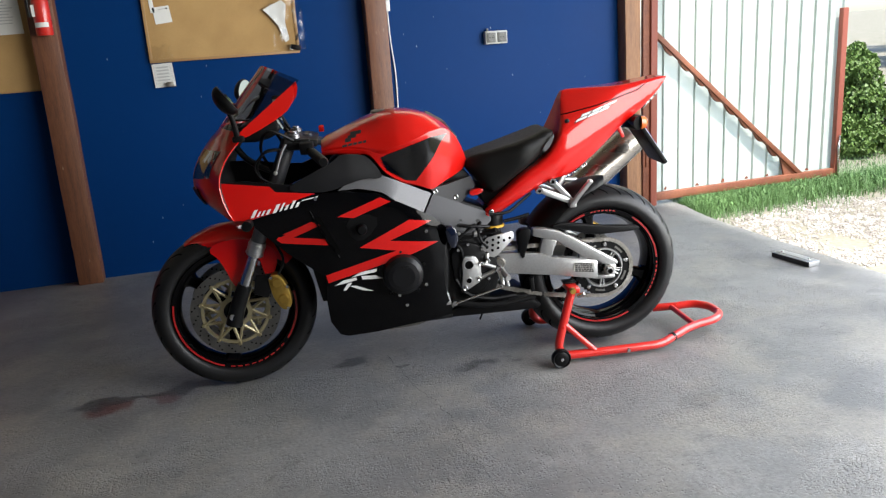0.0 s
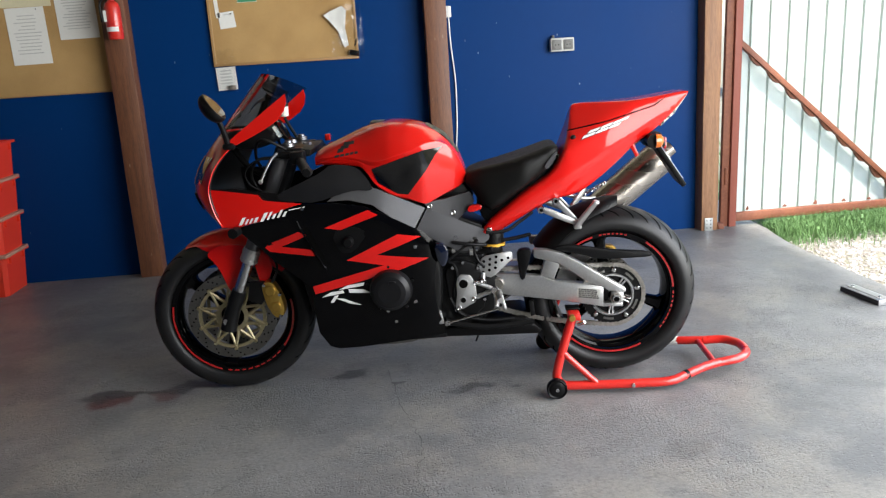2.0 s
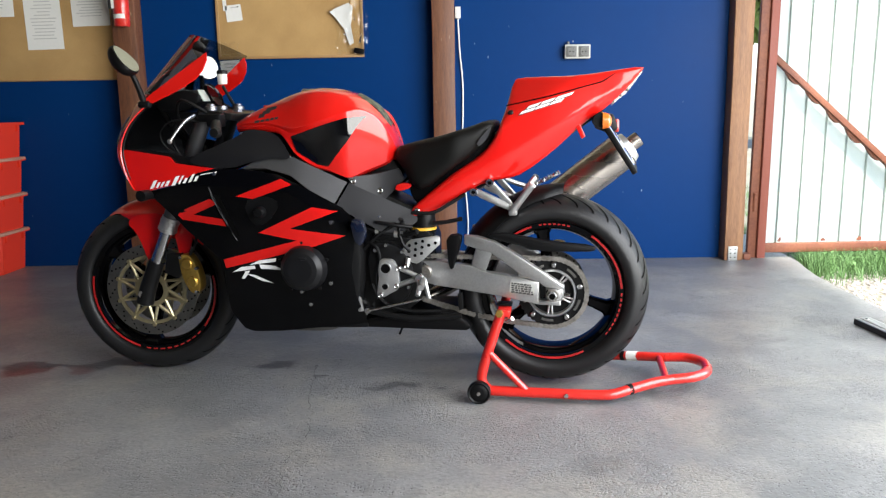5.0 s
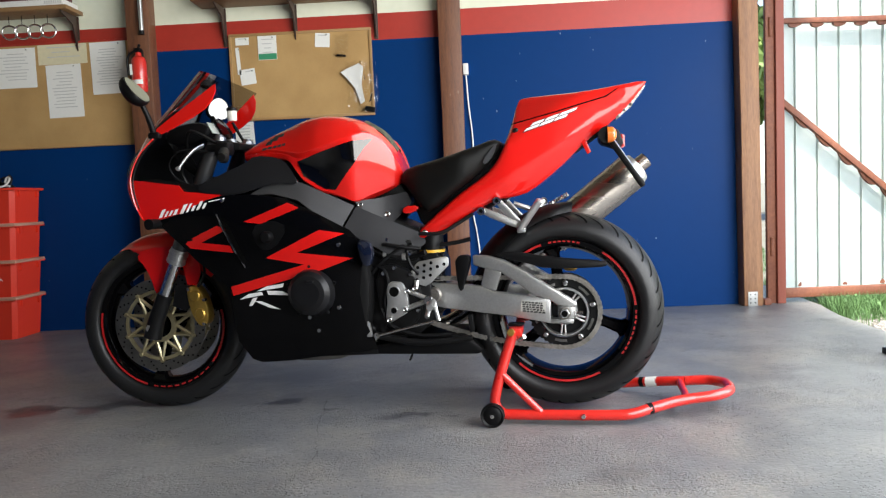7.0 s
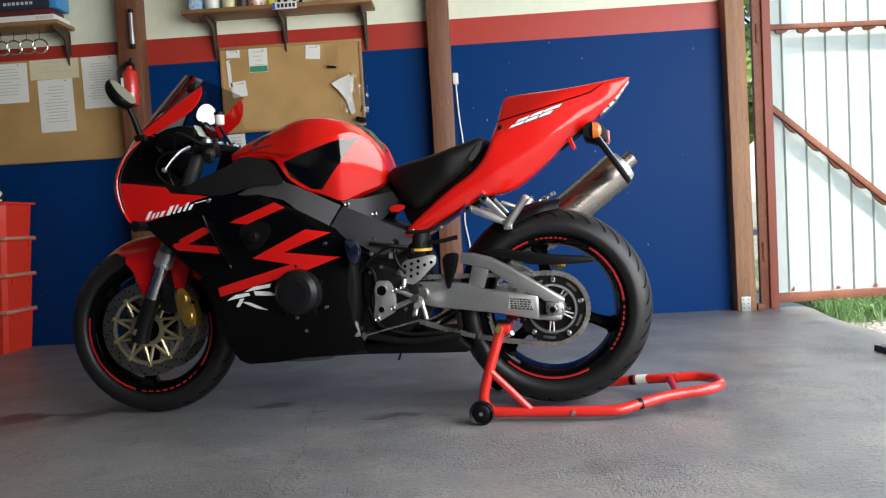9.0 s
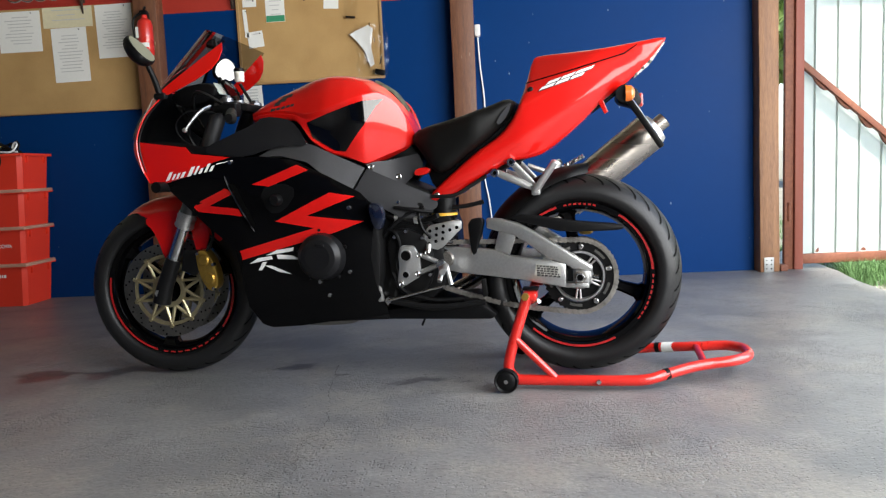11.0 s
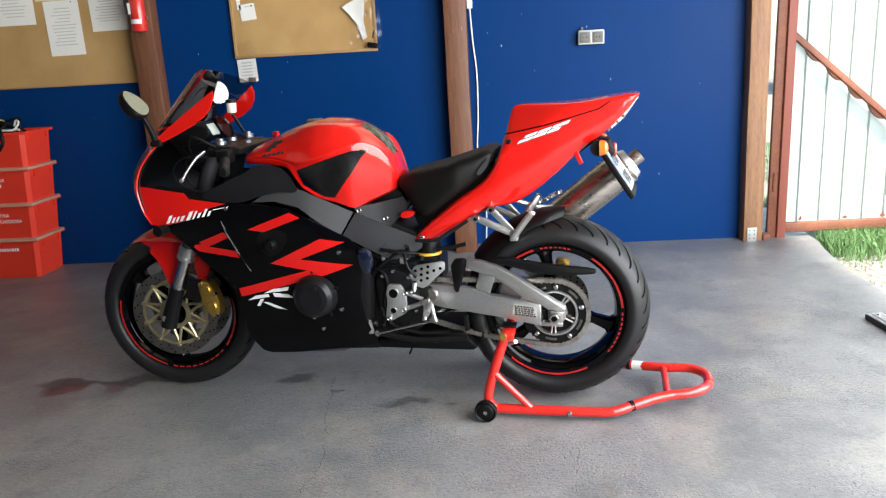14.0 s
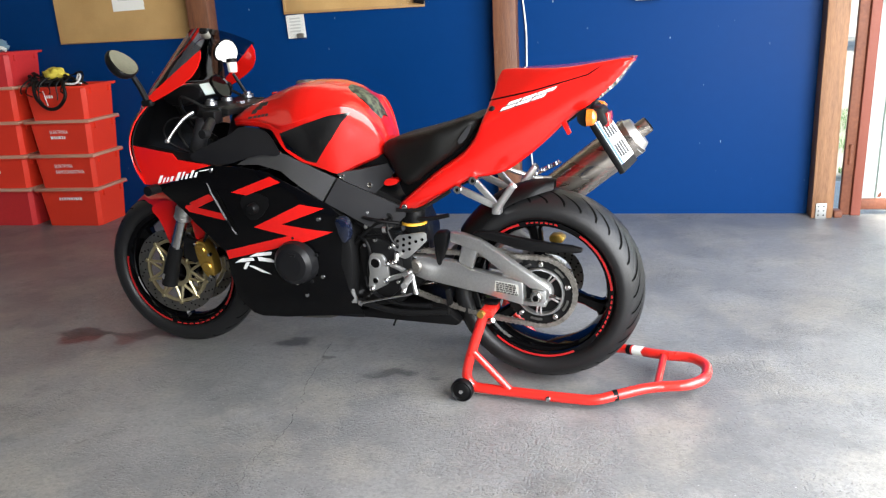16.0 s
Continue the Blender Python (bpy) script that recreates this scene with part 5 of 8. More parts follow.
def clip_on(s):
    a, b = Vector((0.305, -0.125 * s, 0.915)), Vector((0.378, -0.296 * s, 0.868))
    d = (b - a).normalized()
    h = part("clip_on_bar", rod(a, b, 0.011), BLACK_METAL, bike)
    part("grip", tube([a + d * 0.095, a + d * 0.10, b - d * 0.004, b], (0.0165, 0.0175), 16, straight=True), RUBBER, h, "black rubber grip")
    part("bar_end", lathe([(0.0, -0.012), (0.014, -0.011), (0.017, 0.0), (0.017, 0.012)], b - Vector((0, 0.004 * s, 0)), 16), BLACK_METAL, h)
    part("switch_box", boxes((a + d * 0.05 - Vector((0.024, 0.024, 0.02)), a + d * 0.05 + Vector((0.024, 0.024, 0.022))), bevel=0.006), BLACK_PLASTIC, h)
    part("bar_clamp", boxes((a - Vector((0.032, 0.02, 0.02)), a + Vector((0.03, 0.02, 0.018))), bevel=0.007), BLACK_METAL, h)
    part("lever_perch", boxes((a + d * 0.02 - Vector((0.06, 0.016, 0.012)), a + d * 0.02 + Vector((-0.012, 0.016, 0.014))), bevel=0.005), BLACK_METAL, h)
    part("lever", tube([a + Vector((-0.055, -0.05 * s, 0.004)), a + Vector((-0.066, -0.09 * s, -0.012)), a + Vector((-0.078, -0.128 * s, -0.042)), (0.216, -0.279 * s, 0.843)], (0.009, 0.006), 10, flat=0.6), ALU, h, "bright alloy lever")
    part("lever_ball", lathe([(0.0, -0.008), (0.006, -0.006), (0.008, 0), (0.006, 0.006), (0, 0.008)], (0.215, -0.281 * s, 0.842), 12), ALU, h)


clip_on(1)
clip_on(-1)
resv = part("brake_reservoir", lathe([(0.0, -0.018), (0.015, -0.018), (0.017, -0.014), (0.018, 0.018), (0.0, 0.018)], (0.222, 0.125, 1.045), 24, axis="Z"), RESERVOIR, bike, "milky brake fluid reservoir")
part("reservoir_cap", lathe([(0.0, 0.010), (0.017, 0.009), (0.0195, 0.006), (0.0195, -0.004)], (0.222, 0.125, 1.067), 24, axis="Z"), BLACK_PLASTIC, resv)
part("reservoir_arm", tube([(0.222, 0.125, 1.022), (0.235, 0.135, 0.99), (0.262, 0.145, 0.935)], 0.006, 8), BLACK_METAL, resv)
part("stop_switch", boxes(((0.365, 0.14, 0.925), (0.385, 0.165, 0.95)), bevel=0.003), DECAL_RED, bike)
for y0, pts in ((-1, [(0.28, -0.14, 0.93), (0.20, -0.16, 0.97), (0.16, -0.10, 0.90), (0.20, -0.06, 0.80)]), (1, [(0.26, -0.13, 0.90), (0.18, -0.15, 0.90), (0.14, -0.12, 0.84), (0.16, -0.10, 0.78)]), (1, [(0.28, 0.13, 0.92), (0.20, 0.10, 0.97), (0.22, 0.02, 0.93), (0.26, -0.05, 0.88)])):
    part("cable", tube(pts, 0.0055, 8), CABLE_BLACK, bike)

part("clutch_cable", tube([(0.262, -0.165, 0.900), (0.190, -0.205, 0.905), (0.145, -0.205, 0.868), (0.150, -0.195, 0.825), (0.185, -0.175, 0.795), (0.225, -0.15, 0.775)], 0.0030, 8), BLACK_PLASTIC, bike, "black clutch cable looping in the cockpit")
part("cockpit_side_liner", panel([(0.02, 0.812), (0.10, 0.815), (0.20, 0.797), (0.25, 0.79), (0.32, 0.80), (0.30, 0.76), (0.20, 0.72), (0.04, 0.70)], lambda x, z: side_y(x, z) + 0.012, 0.003, 0.04), BLACK_PLASTIC, bike)
part("cockpit_side_liner", flip(panel([(0.0, 0.835), (0.10, 0.830), (0.20, 0.808), (0.30, 0.80), (0.34, 0.76), (0.20, 0.72), (0.04, 0.70)], lambda x, z: side_y(x, z) + 0.012, 0.003, 0.04)), BLACK_PLASTIC, bike)

# ---- tank, frame, seat, tail ----
# tank: half sections along x, from the ridge on top over the shoulder to the knee recess and the lower edge
TX = [0.372, 0.400, 0.440, 0.490, 0.540, 0.585, 0.640, 0.700, 0.755, 0.805, 0.842, 0.868, 0.886, 0.898]
TANK_Z = [0.912, 0.928, 0.944, 0.965, 0.985, 0.998, 1.005, 1.000, 0.985, 0.958, 0.925, 0.890, 0.850, 0.812]
SHOULDER_Y = [0.080, 0.092, 0.100, 0.106, 0.110, 0.120, 0.128, 0.124, 0.112, 0.092, 0.074, 0.060, 0.050, 0.040]
SHOULDER_Z = [0.904, 0.918, 0.932, 0.948, 0.964, 0.980, 0.988, 0.986, 0.972, 0.944, 0.910, 0.875, 0.838, 0.805]
RIDGE_Y = [0.120, 0.134, 0.145, 0.154, 0.168, 0.184, 0.196, 0.192, 0.177, 0.151, 0.121, 0.097, 0.079, 0.064]
RIDGE_Z = [0.886, 0.892, 0.895, 0.893, 0.884, 0.872, 0.884, 0.902, 0.918, 0.926, 0.905, 0.870, 0.832, 0.800]
LOW_Y = [0.116, 0.130, 0.141, 0.150, 0.163, 0.176, 0.168, 0.157, 0.133, 0.105, 0.086, 0.073, 0.064, 0.056]
LOW_Z = [0.864, 0.868, 0.868, 0.864, 0.858, 0.790, 0.751, 0.732, 0.704, 0.728, 0.742, 0.752, 0.762, 0.776]


def tank_section(x):
    tz, sy, sz, ry, rz, ly, lz = (lerp(x, TX, c) for c in (TANK_Z, SHOULDER_Y, SHOULDER_Z, RIDGE_Y, RIDGE_Z, LOW_Y, LOW_Z))
    drop = min(0.014, (rz - lz) * 0.3)
    up = [(v.x, v.y) for v in curve_points([(0, tz, 0), (sy * 0.55, tz - 0.22 * (tz - sz), 0), (sy, sz, 0), (sy + (ry - sy) * 0.66, sz + (rz - sz) * 0.42, 0), (ry - 0.002, rz + drop * 0.7, 0), (ry, rz, 0)], 4)]
    dip = 0.014 * min(1.0, max(0.0, (rz - lz - 0.03) / 0.08)) * min(1.0, max(0.0, (0.73 - x) / 0.06))
    full = min(1.0, max(0.0, (x - 0.68) / 0.06))  # the flank stands upright behind the knee panel
    down = [(ry - 0.004 * (1 - full) - dip * 0.6, rz - drop), (ry + (ly - ry) * (0.35 - 0.27 * full) - dip, rz + (lz - rz) * 0.35), (ry + (ly - ry) * (0.7 - 0.36 * full) - dip * 0.6, rz + (lz - rz) * 0.7), (ly + 0.25 * full * (ry - ly), lz + 0.006), (ly - 0.006, lz), (ly * 0.6, lz - 0.004)]
    return up + down


def tank_loft():
    bm = bmesh.new()
    xs = list(np.linspace(TX[0], TX[-1], 60))
    secs = np.array([tank_section(x) for x in xs])
    for _ in range(3):  # even out the stations
        secs[1:-1] = 0.25 * secs[:-2] + 0.5 * secs[1:-1] + 0.25 * secs[2:]
    rows = []
    for x, q in zip(xs, secs):
        left = [bm.verts.new((x, -y, z)) for y, z in q]
        right = [bm.verts.new((x, y, z)) for y, z in q[1:]]
        rows.append(left[::-1] + right)
    for p, q in zip(rows, rows[1:]):
        for i in range(len(p) - 1):
            bm.faces.new((p[i], p[i + 1], q[i + 1], q[i]))
        bm.faces.new((p[-1], p[0], q[0], q[-1]))
    bm.faces.new(rows[0])
    bm.faces.new(rows[-1][::-1])
    return bm, np.array(xs), secs


tank_bm, tank_xs, tank_secs = tank_loft()
tank = part("fuel_tank", tank_bm, RED, bike, "glossy red fuel tank with black knee panels", angle=22)


def tank_y(x, z):
    k = min(max(float(np.interp(x, tank_xs, range(len(tank_xs)))), 0), len(tank_xs) - 1.001)
    i = int(k)
    q = tank_secs[i] * (1 - k + i) + tank_secs[i + 1] * (k - i)
    return -float(np.interp(z, q[::-1, 1], q[::-1, 0]))


KNEE = [(0.576, 0.849), (0.629, 0.866), (0.69, 0.885), (0.761, 0.906), (0.824, 0.912), (0.797, 0.884), (0.763, 0.833), (0.696, 0.753), (0.662, 0.758), (0.595, 0.802)]
for s in (-1, 1):
    bm = panel(KNEE, lambda x, z: tank_y(x, z) - 0.003, 0.004, 0.012)
    part("knee_panel", bm if s < 0 else flip(bm), KNEE_GLOSS, tank, "gloss black knee panel", angle=50)
strokes("tank_emblem", [(0.1, 0.35, 0.35, 0.6), (0.2, 0.55, 0.55, 0.75), (0.3, 0.75, 0.75, 0.95), (0.0, 0.2, 0.05, 0.2), (0.25, 0.42, 0.05, 0.2), (0.47, 0.62, 0.05, 0.2), (0.67, 0.82, 0.05, 0.2), (0.87, 1.0, 0.05, 0.2)], 0.445, 0.890, 0.085, 0.05, 0.2, 0.15, tank_y, INK, tank, 0.0025, "dark tank emblem")
pad = bmesh.new()
rows = []
for i in range(11):
    x, half = lerp(i / 10, [0, 1], [0.765, 0.876]), lerp(i / 10, [0, 0.2, 0.8, 1], [0.035, 0.055, 0.045, 0.025])
    z = lerp(x, [0.760, 0.777, 0.829, 0.876, 0.884], [0.983, 0.976, 0.943, 0.880, 0.862]) + 0.004
    rows.append([pad.verts.new((x, half * j / 4, z - 0.010 * (j / 4) ** 2)) for j in range(-4, 5)])
for q, s in zip(rows, rows[1:]):
    for j in range(8):
        pad.faces.new((q[j], q[j + 1], s[j + 1], s[j]))
bmesh.ops.recalc_face_normals(pad, faces=pad.faces)
bmesh.ops.solidify(pad, geom=pad.faces[:], thickness=0.003)
PAD_MAT = material("mottled_tank_pad", (0.09, 0.10, 0.06), 0.4, scale=45, fine=90, col2=(0.008, 0.008, 0.007), mix=0.95)
part("tank_pad", pad, PAD_MAT, tank, "mottled dark tank pad")
cap = lathe([(0.0, 0.008), (0.032, 0.007), (0.038, 0.003), (0.040, -0.006)], (0, 0, 0), 32, axis="Z")
bmesh.ops.transform(cap, matrix=pose(0.60, 0, 0.9945, 0, 2, 0), verts=cap.verts)
part("fuel_cap", cap, CAP_STEEL, tank)

AIRBOX = [(0.253, 0.767), (0.253, 0.788), (0.35, 0.828), (0.409, 0.853), (0.436, 0.876), (0.513, 0.866), (0.544, 0.842), (0.578, 0.786), (0.563, 0.776), (0.517, 0.784), (0.46, 0.773), (0.383, 0.75), (0.315, 0.756)]


def airbox_y(x, z):
    return -lerp(x, [0.25, 0.35, 0.46, 0.60], [0.228, 0.223, 0.208, 0.180]) + 0.30 * max(0.0, z - 0.80)


both("side_cover", AIRBOX, airbox_y, GREY_COVER, 0.005, 0.02, 1, "charcoal plastic cover beside the tank")


def frame_y(x, z):
    return -lerp(x, [0.42, 0.60, 0.80, 1.0], [0.205, 0.195, 0.155, 0.110]) + 0.22 * max(0.0, (z - 0.60 + 0.35 * (x - 0.60)) - 0.06)


F1 = [(0.415, 0.749), (0.46, 0.775), (0.556, 0.789), (0.589, 0.779), (0.75, 0.699), (0.708, 0.626), (0.648, 0.666), (0.571, 0.726), (0.489, 0.749)]
F2 = [(0.757, 0.697), (0.785, 0.682), (0.978, 0.592), (0.971, 0.566), (0.915, 0.524), (0.854, 0.538), (0.715, 0.623)]
both("frame_spar", F1, frame_y, FRAME_GREY, 0.03, 0.03, 0, "satin grey aluminium frame spar")
both("frame_cover", F2, frame_y, FRAME_COVER, 0.03, 0.03, 0, "charcoal frame cover")
FP = [(0.749, 0.715), (0.817, 0.719), (0.909, 0.737), (0.925, 0.705), (0.918, 0.69), (0.86, 0.636), (0.837, 0.647), (0.765, 0.69)]
plate_y = lambda x, z: -lerp(x, [0.74, 0.85, 0.93], [0.142, 0.090, 0.072])
fp = both("frame_plate", FP, plate_y, FRAME_COVER, 0.02, 0.04, 0, "charcoal side plate with two bolts")
for cx, cz in ((0.767, 0.701), (0.847, 0.666)):
    part("plate_bolt", lathe([(0.004, -0.003), (0.007, -0.005), (0.009, -0.004), (0.010, 0.003)], (cx, plate_y(cx, cz) - 0.001, cz), 14), STEEL, fp)
part("side_bolt", lathe([(0.0, -0.004), (0.006, -0.004), (0.008, 0.002)], (0.567, frame_y(0.567, 0.786) - 0.004, 0.786), 12), STEEL, bike)
part("subframe", slab(soften([(0.92, 0.72), (1.20, 0.86), (1.26, 0.84), (1.25, 0.74), (1.10, 0.68), (1.01, 0.61), (0.96, 0.61)], 1), -0.07, 0.07, 0.01), BLACK_PLASTIC, bike)
part("air_box", slab(soften([(0.38, 0.76), (0.40, 0.86), (0.60, 0.88), (0.86, 0.80), (0.94, 0.70), (0.80, 0.66), (0.60, 0.74)], 1), -0.06, 0.06, 0.01), BLACK_PLASTIC, bike)
part("red_side_tab", slab(soften([(0.895, 0.668), (0.905, 0.690), (0.950, 0.692), (0.952, 0.676), (0.92, 0.664)], 1), -0.10, -0.07, 0.004), RED, bike)
part("frame_core", slab([(0.40, 0.74), (0.56, 0.78), (0.76, 0.70), (0.98, 0.60), (1.02, 0.50), (1.02, 0.34), (0.96, 0.30), (0.90, 0.50), (0.72, 0.63)], -0.085, 0.085, 0.01), BLACK_METAL, bike)

SEAT = [(0.890, 0.770), (0.898, 0.800), (0.920, 0.815), (1.047, 0.842), (1.150, 0.872), (1.205, 0.892), (1.232, 0.880), (1.222, 0.848), (1.160, 0.785), (1.08, 0.732), (0.995, 0.664), (0.955, 0.682), (0.915, 0.745)]
seat = part("seat", puff(SEAT, lambda x, z: lerp(x, [0.88, 0.96, 1.10, 1.22], [0.085, 0.120, 0.150, 0.125]), 0.035, 0.70, 0.02, 1, (0.003, 0.009, 0.018)), SEAT_VINYL, bike, "black vinyl rider's seat", angle=60)
both("seat_trim", [(1.172, 0.822), (1.212, 0.868), (1.222, 0.874), (1.208, 0.836), (1.182, 0.808)], lambda x, z: -0.136, FRAME_GREY, 0.006, 0.05, 1, "grey trim at the back of the seat", seat)

TAIL = [(1.175, 0.775), (1.213, 0.814), (1.24, 0.862), (1.262, 0.925), (1.282, 1.014), (1.302, 1.024), (1.4, 1.024), (1.49, 1.025), (1.58, 1.036), (1.69, 1.05), (1.68, 1.032), (1.64, 0.985), (1.59, 0.935), (1.502, 0.875), (1.407, 0.786), (1.316, 0.719), (1.267, 0.704), (1.205, 0.698), (1.11, 0.649), (0.995, 0.579), (0.963, 0.573), (0.942, 0.589), (0.961, 0.617), (1.033, 0.676), (1.098, 0.727)]


def tail_half(x, z):
    w = lerp(x, [0.95, 1.10, 1.25, 1.40, 1.55, 1.69], [0.178, 0.178, 0.172, 0.148, 0.112, 0.078])
    crease = z - (0.735 + 0.58 * (x - 1.20))
    full = w - (0.42 * crease if crease > 0 else -0.55 * crease) - 0.5 * max(0.0, crease - 0.12)
    slim = lerp(x, [0.95, 1.10, 1.25, 1.40, 1.55, 1.69], [0.113, 0.124, 0.126, 0.106, 0.080, 0.060]) + 0.45 * min(0.0, crease)
    return max(0.012, min(full, slim))


TAIL_S = soften(TAIL, 1)
tail = part("tail_fairing", puff(TAIL, tail_half, 0.016, 0.86, 0.02, 1, (0.002, 0.006, 0.012)), RED, bike, "glossy red tail fairing with a single-seat hump", angle=40)
tw = puff_depth(TAIL_S, tail_half, 0.016, 0.86)
tail_y = lambda x, z: -tw(x, z)
TAIL_BARS = [(0.00, 0.30, 0.0, 0.42), (0.06, 0.32, 0.58, 1.0), (0.34, 0.62, 0.0, 0.42), (0.37, 0.64, 0.58, 1.0), (0.66, 0.92, 0.0, 0.42), (0.68, 1.04, 0.58, 1.0)]
strokes("emblem_shadow", [(u0 - 0.012, u1 + 0.02, v0 - 0.14, v1 + 0.04) for u0, u1, v0, v1 in TAIL_BARS], 1.306, 0.907, 0.142, 0.024, 0.9, 0.30, tail_y, INK, tail, 0.0012, "dark edge of the emblem")
strokes("tail_emblem", TAIL_BARS, 1.306, 0.907, 0.142, 0.024, 0.9, 0.30, tail_y, DECAL_WHITE, tail, 0.0024, "white slanting emblem stroke")
for q in ([(1.262, 0.937), (1.400, 0.965), (1.560, 1.006), (1.600, 1.030), (1.604, 1.030), (1.564, 1.003), (1.400, 0.961), (1.262, 0.933)],):
    part("seam", panel(q, lambda x, z: tail_y(x, z) - 0.0008, 0.0006, 0.03), GROOVE, tail)
part("tail_bolt", lathe([(0.0, -0.004), (0.006, -0.004), (0.009, -0.002), (0.010, 0.004)], (0.974, tail_y(0.974, 0.602) - 0.002, 0.602), 16), STEEL, tail)
part("hump_bolt", lathe([(0.0, -0.004), (0.005, -0.004), (0.0085, -0.002), (0.010, 0.004)], (1.279, tail_y(1.279, 0.912) - 0.001, 0.912), 16), BLACK_METAL, tail)
part("tail_light", puff([(1.686, 1.034), (1.676, 1.036), (1.596, 0.954), (1.590, 0.930), (1.640, 0.972)], lambda x, z: lerp(x, [1.57, 1.69], [0.078, 0.048]), 0.010, 0.80, 0.02, 0, (0.003,)), LENS_CLEAR, tail, "clear tail lamp lens")
part("undertray", slab([(1.10, 0.68), (1.28, 0.74), (1.40, 0.83), (1.52, 0.915), (1.58, 0.94), (1.56, 0.905), (1.43, 0.815), (1.32, 0.735), (1.15, 0.66)], -0.05, 0.05, 0.006), BLACK_PLASTIC, bike)
part("plate_bracket", slab([(1.545, 0.905), (1.598, 0.905), (1.615, 0.86), (1.595, 0.84), (1.54, 0.86)], -0.045, 0.045, 0.008), BLACK_PLASTIC, bike)
part("red_tab", slab(soften([(1.478, 0.872), (1.495, 0.875), (1.512, 0.835), (1.50, 0.828)], 0), -0.075, -0.065, 0.002), RED, bike)
for s in (-1, 1):
    arm = part("rear_indicator", tube([(1.555, 0.03 * s, 0.888), (1.558, 0.07 * s, 0.886), (1.56, 0.105 * s, 0.884)], (0.016, 0.026), 16), BLACK_PLASTIC, bike, "rear indicator")
    lens = lathe([(0.0, 0.020), (0.014, 0.017), (0.024, 0.008), (0.027, -0.012)], (0, 0, 0), 20, axis="X")
    bmesh.ops.scale(lens, vec=(0.9, 0.85, 0.95), verts=lens.verts)
    bmesh.ops.translate(lens, vec=(1.574, 0.098 * s, 0.884), verts=lens.verts)
    part("orange_lens", lens, ORANGE, arm, "orange indicator lens")
part("rear_reflector", boxes(((1.602, -0.036, 0.846), (1.618, 0.036, 0.888)), bevel=0.006), RED_LENS, bike, "red reflector")
pm = Matrix.Translation((1.632, 0, 0.800)) @ Matrix.Rotation(radians(-4), 4, "Z") @ Matrix.Rotation(radians(-33), 4, "Y")
plate_bm = boxes(((-0.018, -0.096, -0.090), (0.0, 0.096, 0.086)), bevel=0.004)
bmesh.ops.transform(plate_bm, matrix=pm, verts=plate_bm.verts)
holder = part("plate_holder", plate_bm, BLACK_PLASTIC, bike)
bm = boxes(((0.0005, -0.088, -0.066), (0.0022, 0.088, 0.078)), bevel=0.0005)
bmesh.ops.transform(bm, matrix=pm, verts=bm.verts)
part("number_plate", bm, PLATE_WHITE, holder, "white number plate with a blue band")
bm = boxes(((0.0024, -0.087, -0.066), (0.0030, -0.066, 0.078)))
bmesh.ops.transform(bm, matrix=pm, verts=bm.verts)
part("blue_band", bm, PLATE_BLUE, holder)
for y, z in ((-0.046, 0.040), (-0.015, 0.040), (0.016, 0.040), (0.047, 0.040), (-0.044, -0.028), (-0.014, -0.028), (0.016, -0.028), (0.046, -0.028)):
    bm = boxes(((0.0024, y - 0.0105, z - 0.022), (0.0030, y + 0.0105, z + 0.022)))
    bmesh.ops.transform(bm, matrix=pm, verts=bm.verts)
    part("plate_bar", bm, INK, holder)


# ---- engine and rear end ----
eng = part("engine", slab(soften([(0.42, 0.60), (0.60, 0.66), (0.76, 0.60), (0.80, 0.50), (0.79, 0.32), (0.76, 0.25), (0.60, 0.22), (0.44, 0.30)], 1), -0.17, 0.17, 0.02), BLACK_METAL, bike, "black four-cylinder engine")
part("gearbox_case", slab(soften([(0.74, 0.60), (0.86, 0.56), (0.98, 0.50), (1.0, 0.32), (0.92, 0.25), (0.74, 0.25)], 1), -0.118, 0.13, 0.012), BLACK_METAL, eng)
part("engine_cover", lathe([(0.0, -0.036), (0.040, -0.036), (0.056, -0.032), (0.070, -0.018), (0.074, 0.0), (0.078, 0.03)], (0.617, -0.232, 0.429), 48), GREY_COVER, eng, "round dark grey generator cover", angle=14)
for i in range(5):
    a = radians(20 + 72 * i)
    part("cover_bolt", lathe([(0.0, -0.006), (0.005, -0.006), (0.006, 0.0)], (0.617 + 0.083 * math.cos(a), -0.223, 0.429 + 0.083 * math.sin(a)), 10), BLACK_METAL, eng)
part("cover_rib", boxes(((0.617, -0.2715, 0.462), (0.640, -0.266, 0.470)), bevel=0.001), GREY_COVER, eng)
part("sprocket_cover", slab(soften([(0.80, 0.50), (0.90, 0.50), (0.955, 0.44), (0.955, 0.33), (0.90, 0.28), (0.82, 0.30)], 1), -0.138, -0.10, 0.010), BLACK_METAL, eng)
part("cylinder_side", slab([(0.80, 0.62), (0.93, 0.58), (0.95, 0.51), (0.82, 0.50)], -0.125, -0.09, 0.01), BLACK_METAL, eng)
# added block in place of a blue reflection on the fairing's rear edge
part("coolant_tank", slab(soften([(0.775, 0.590), (0.815, 0.590), (0.830, 0.545), (0.812, 0.500), (0.790, 0.515)], 1), -0.235, -0.20, 0.006), EDGE_REFLECTION, eng, "blue-grey block standing in for a reflection on the fairing edge")
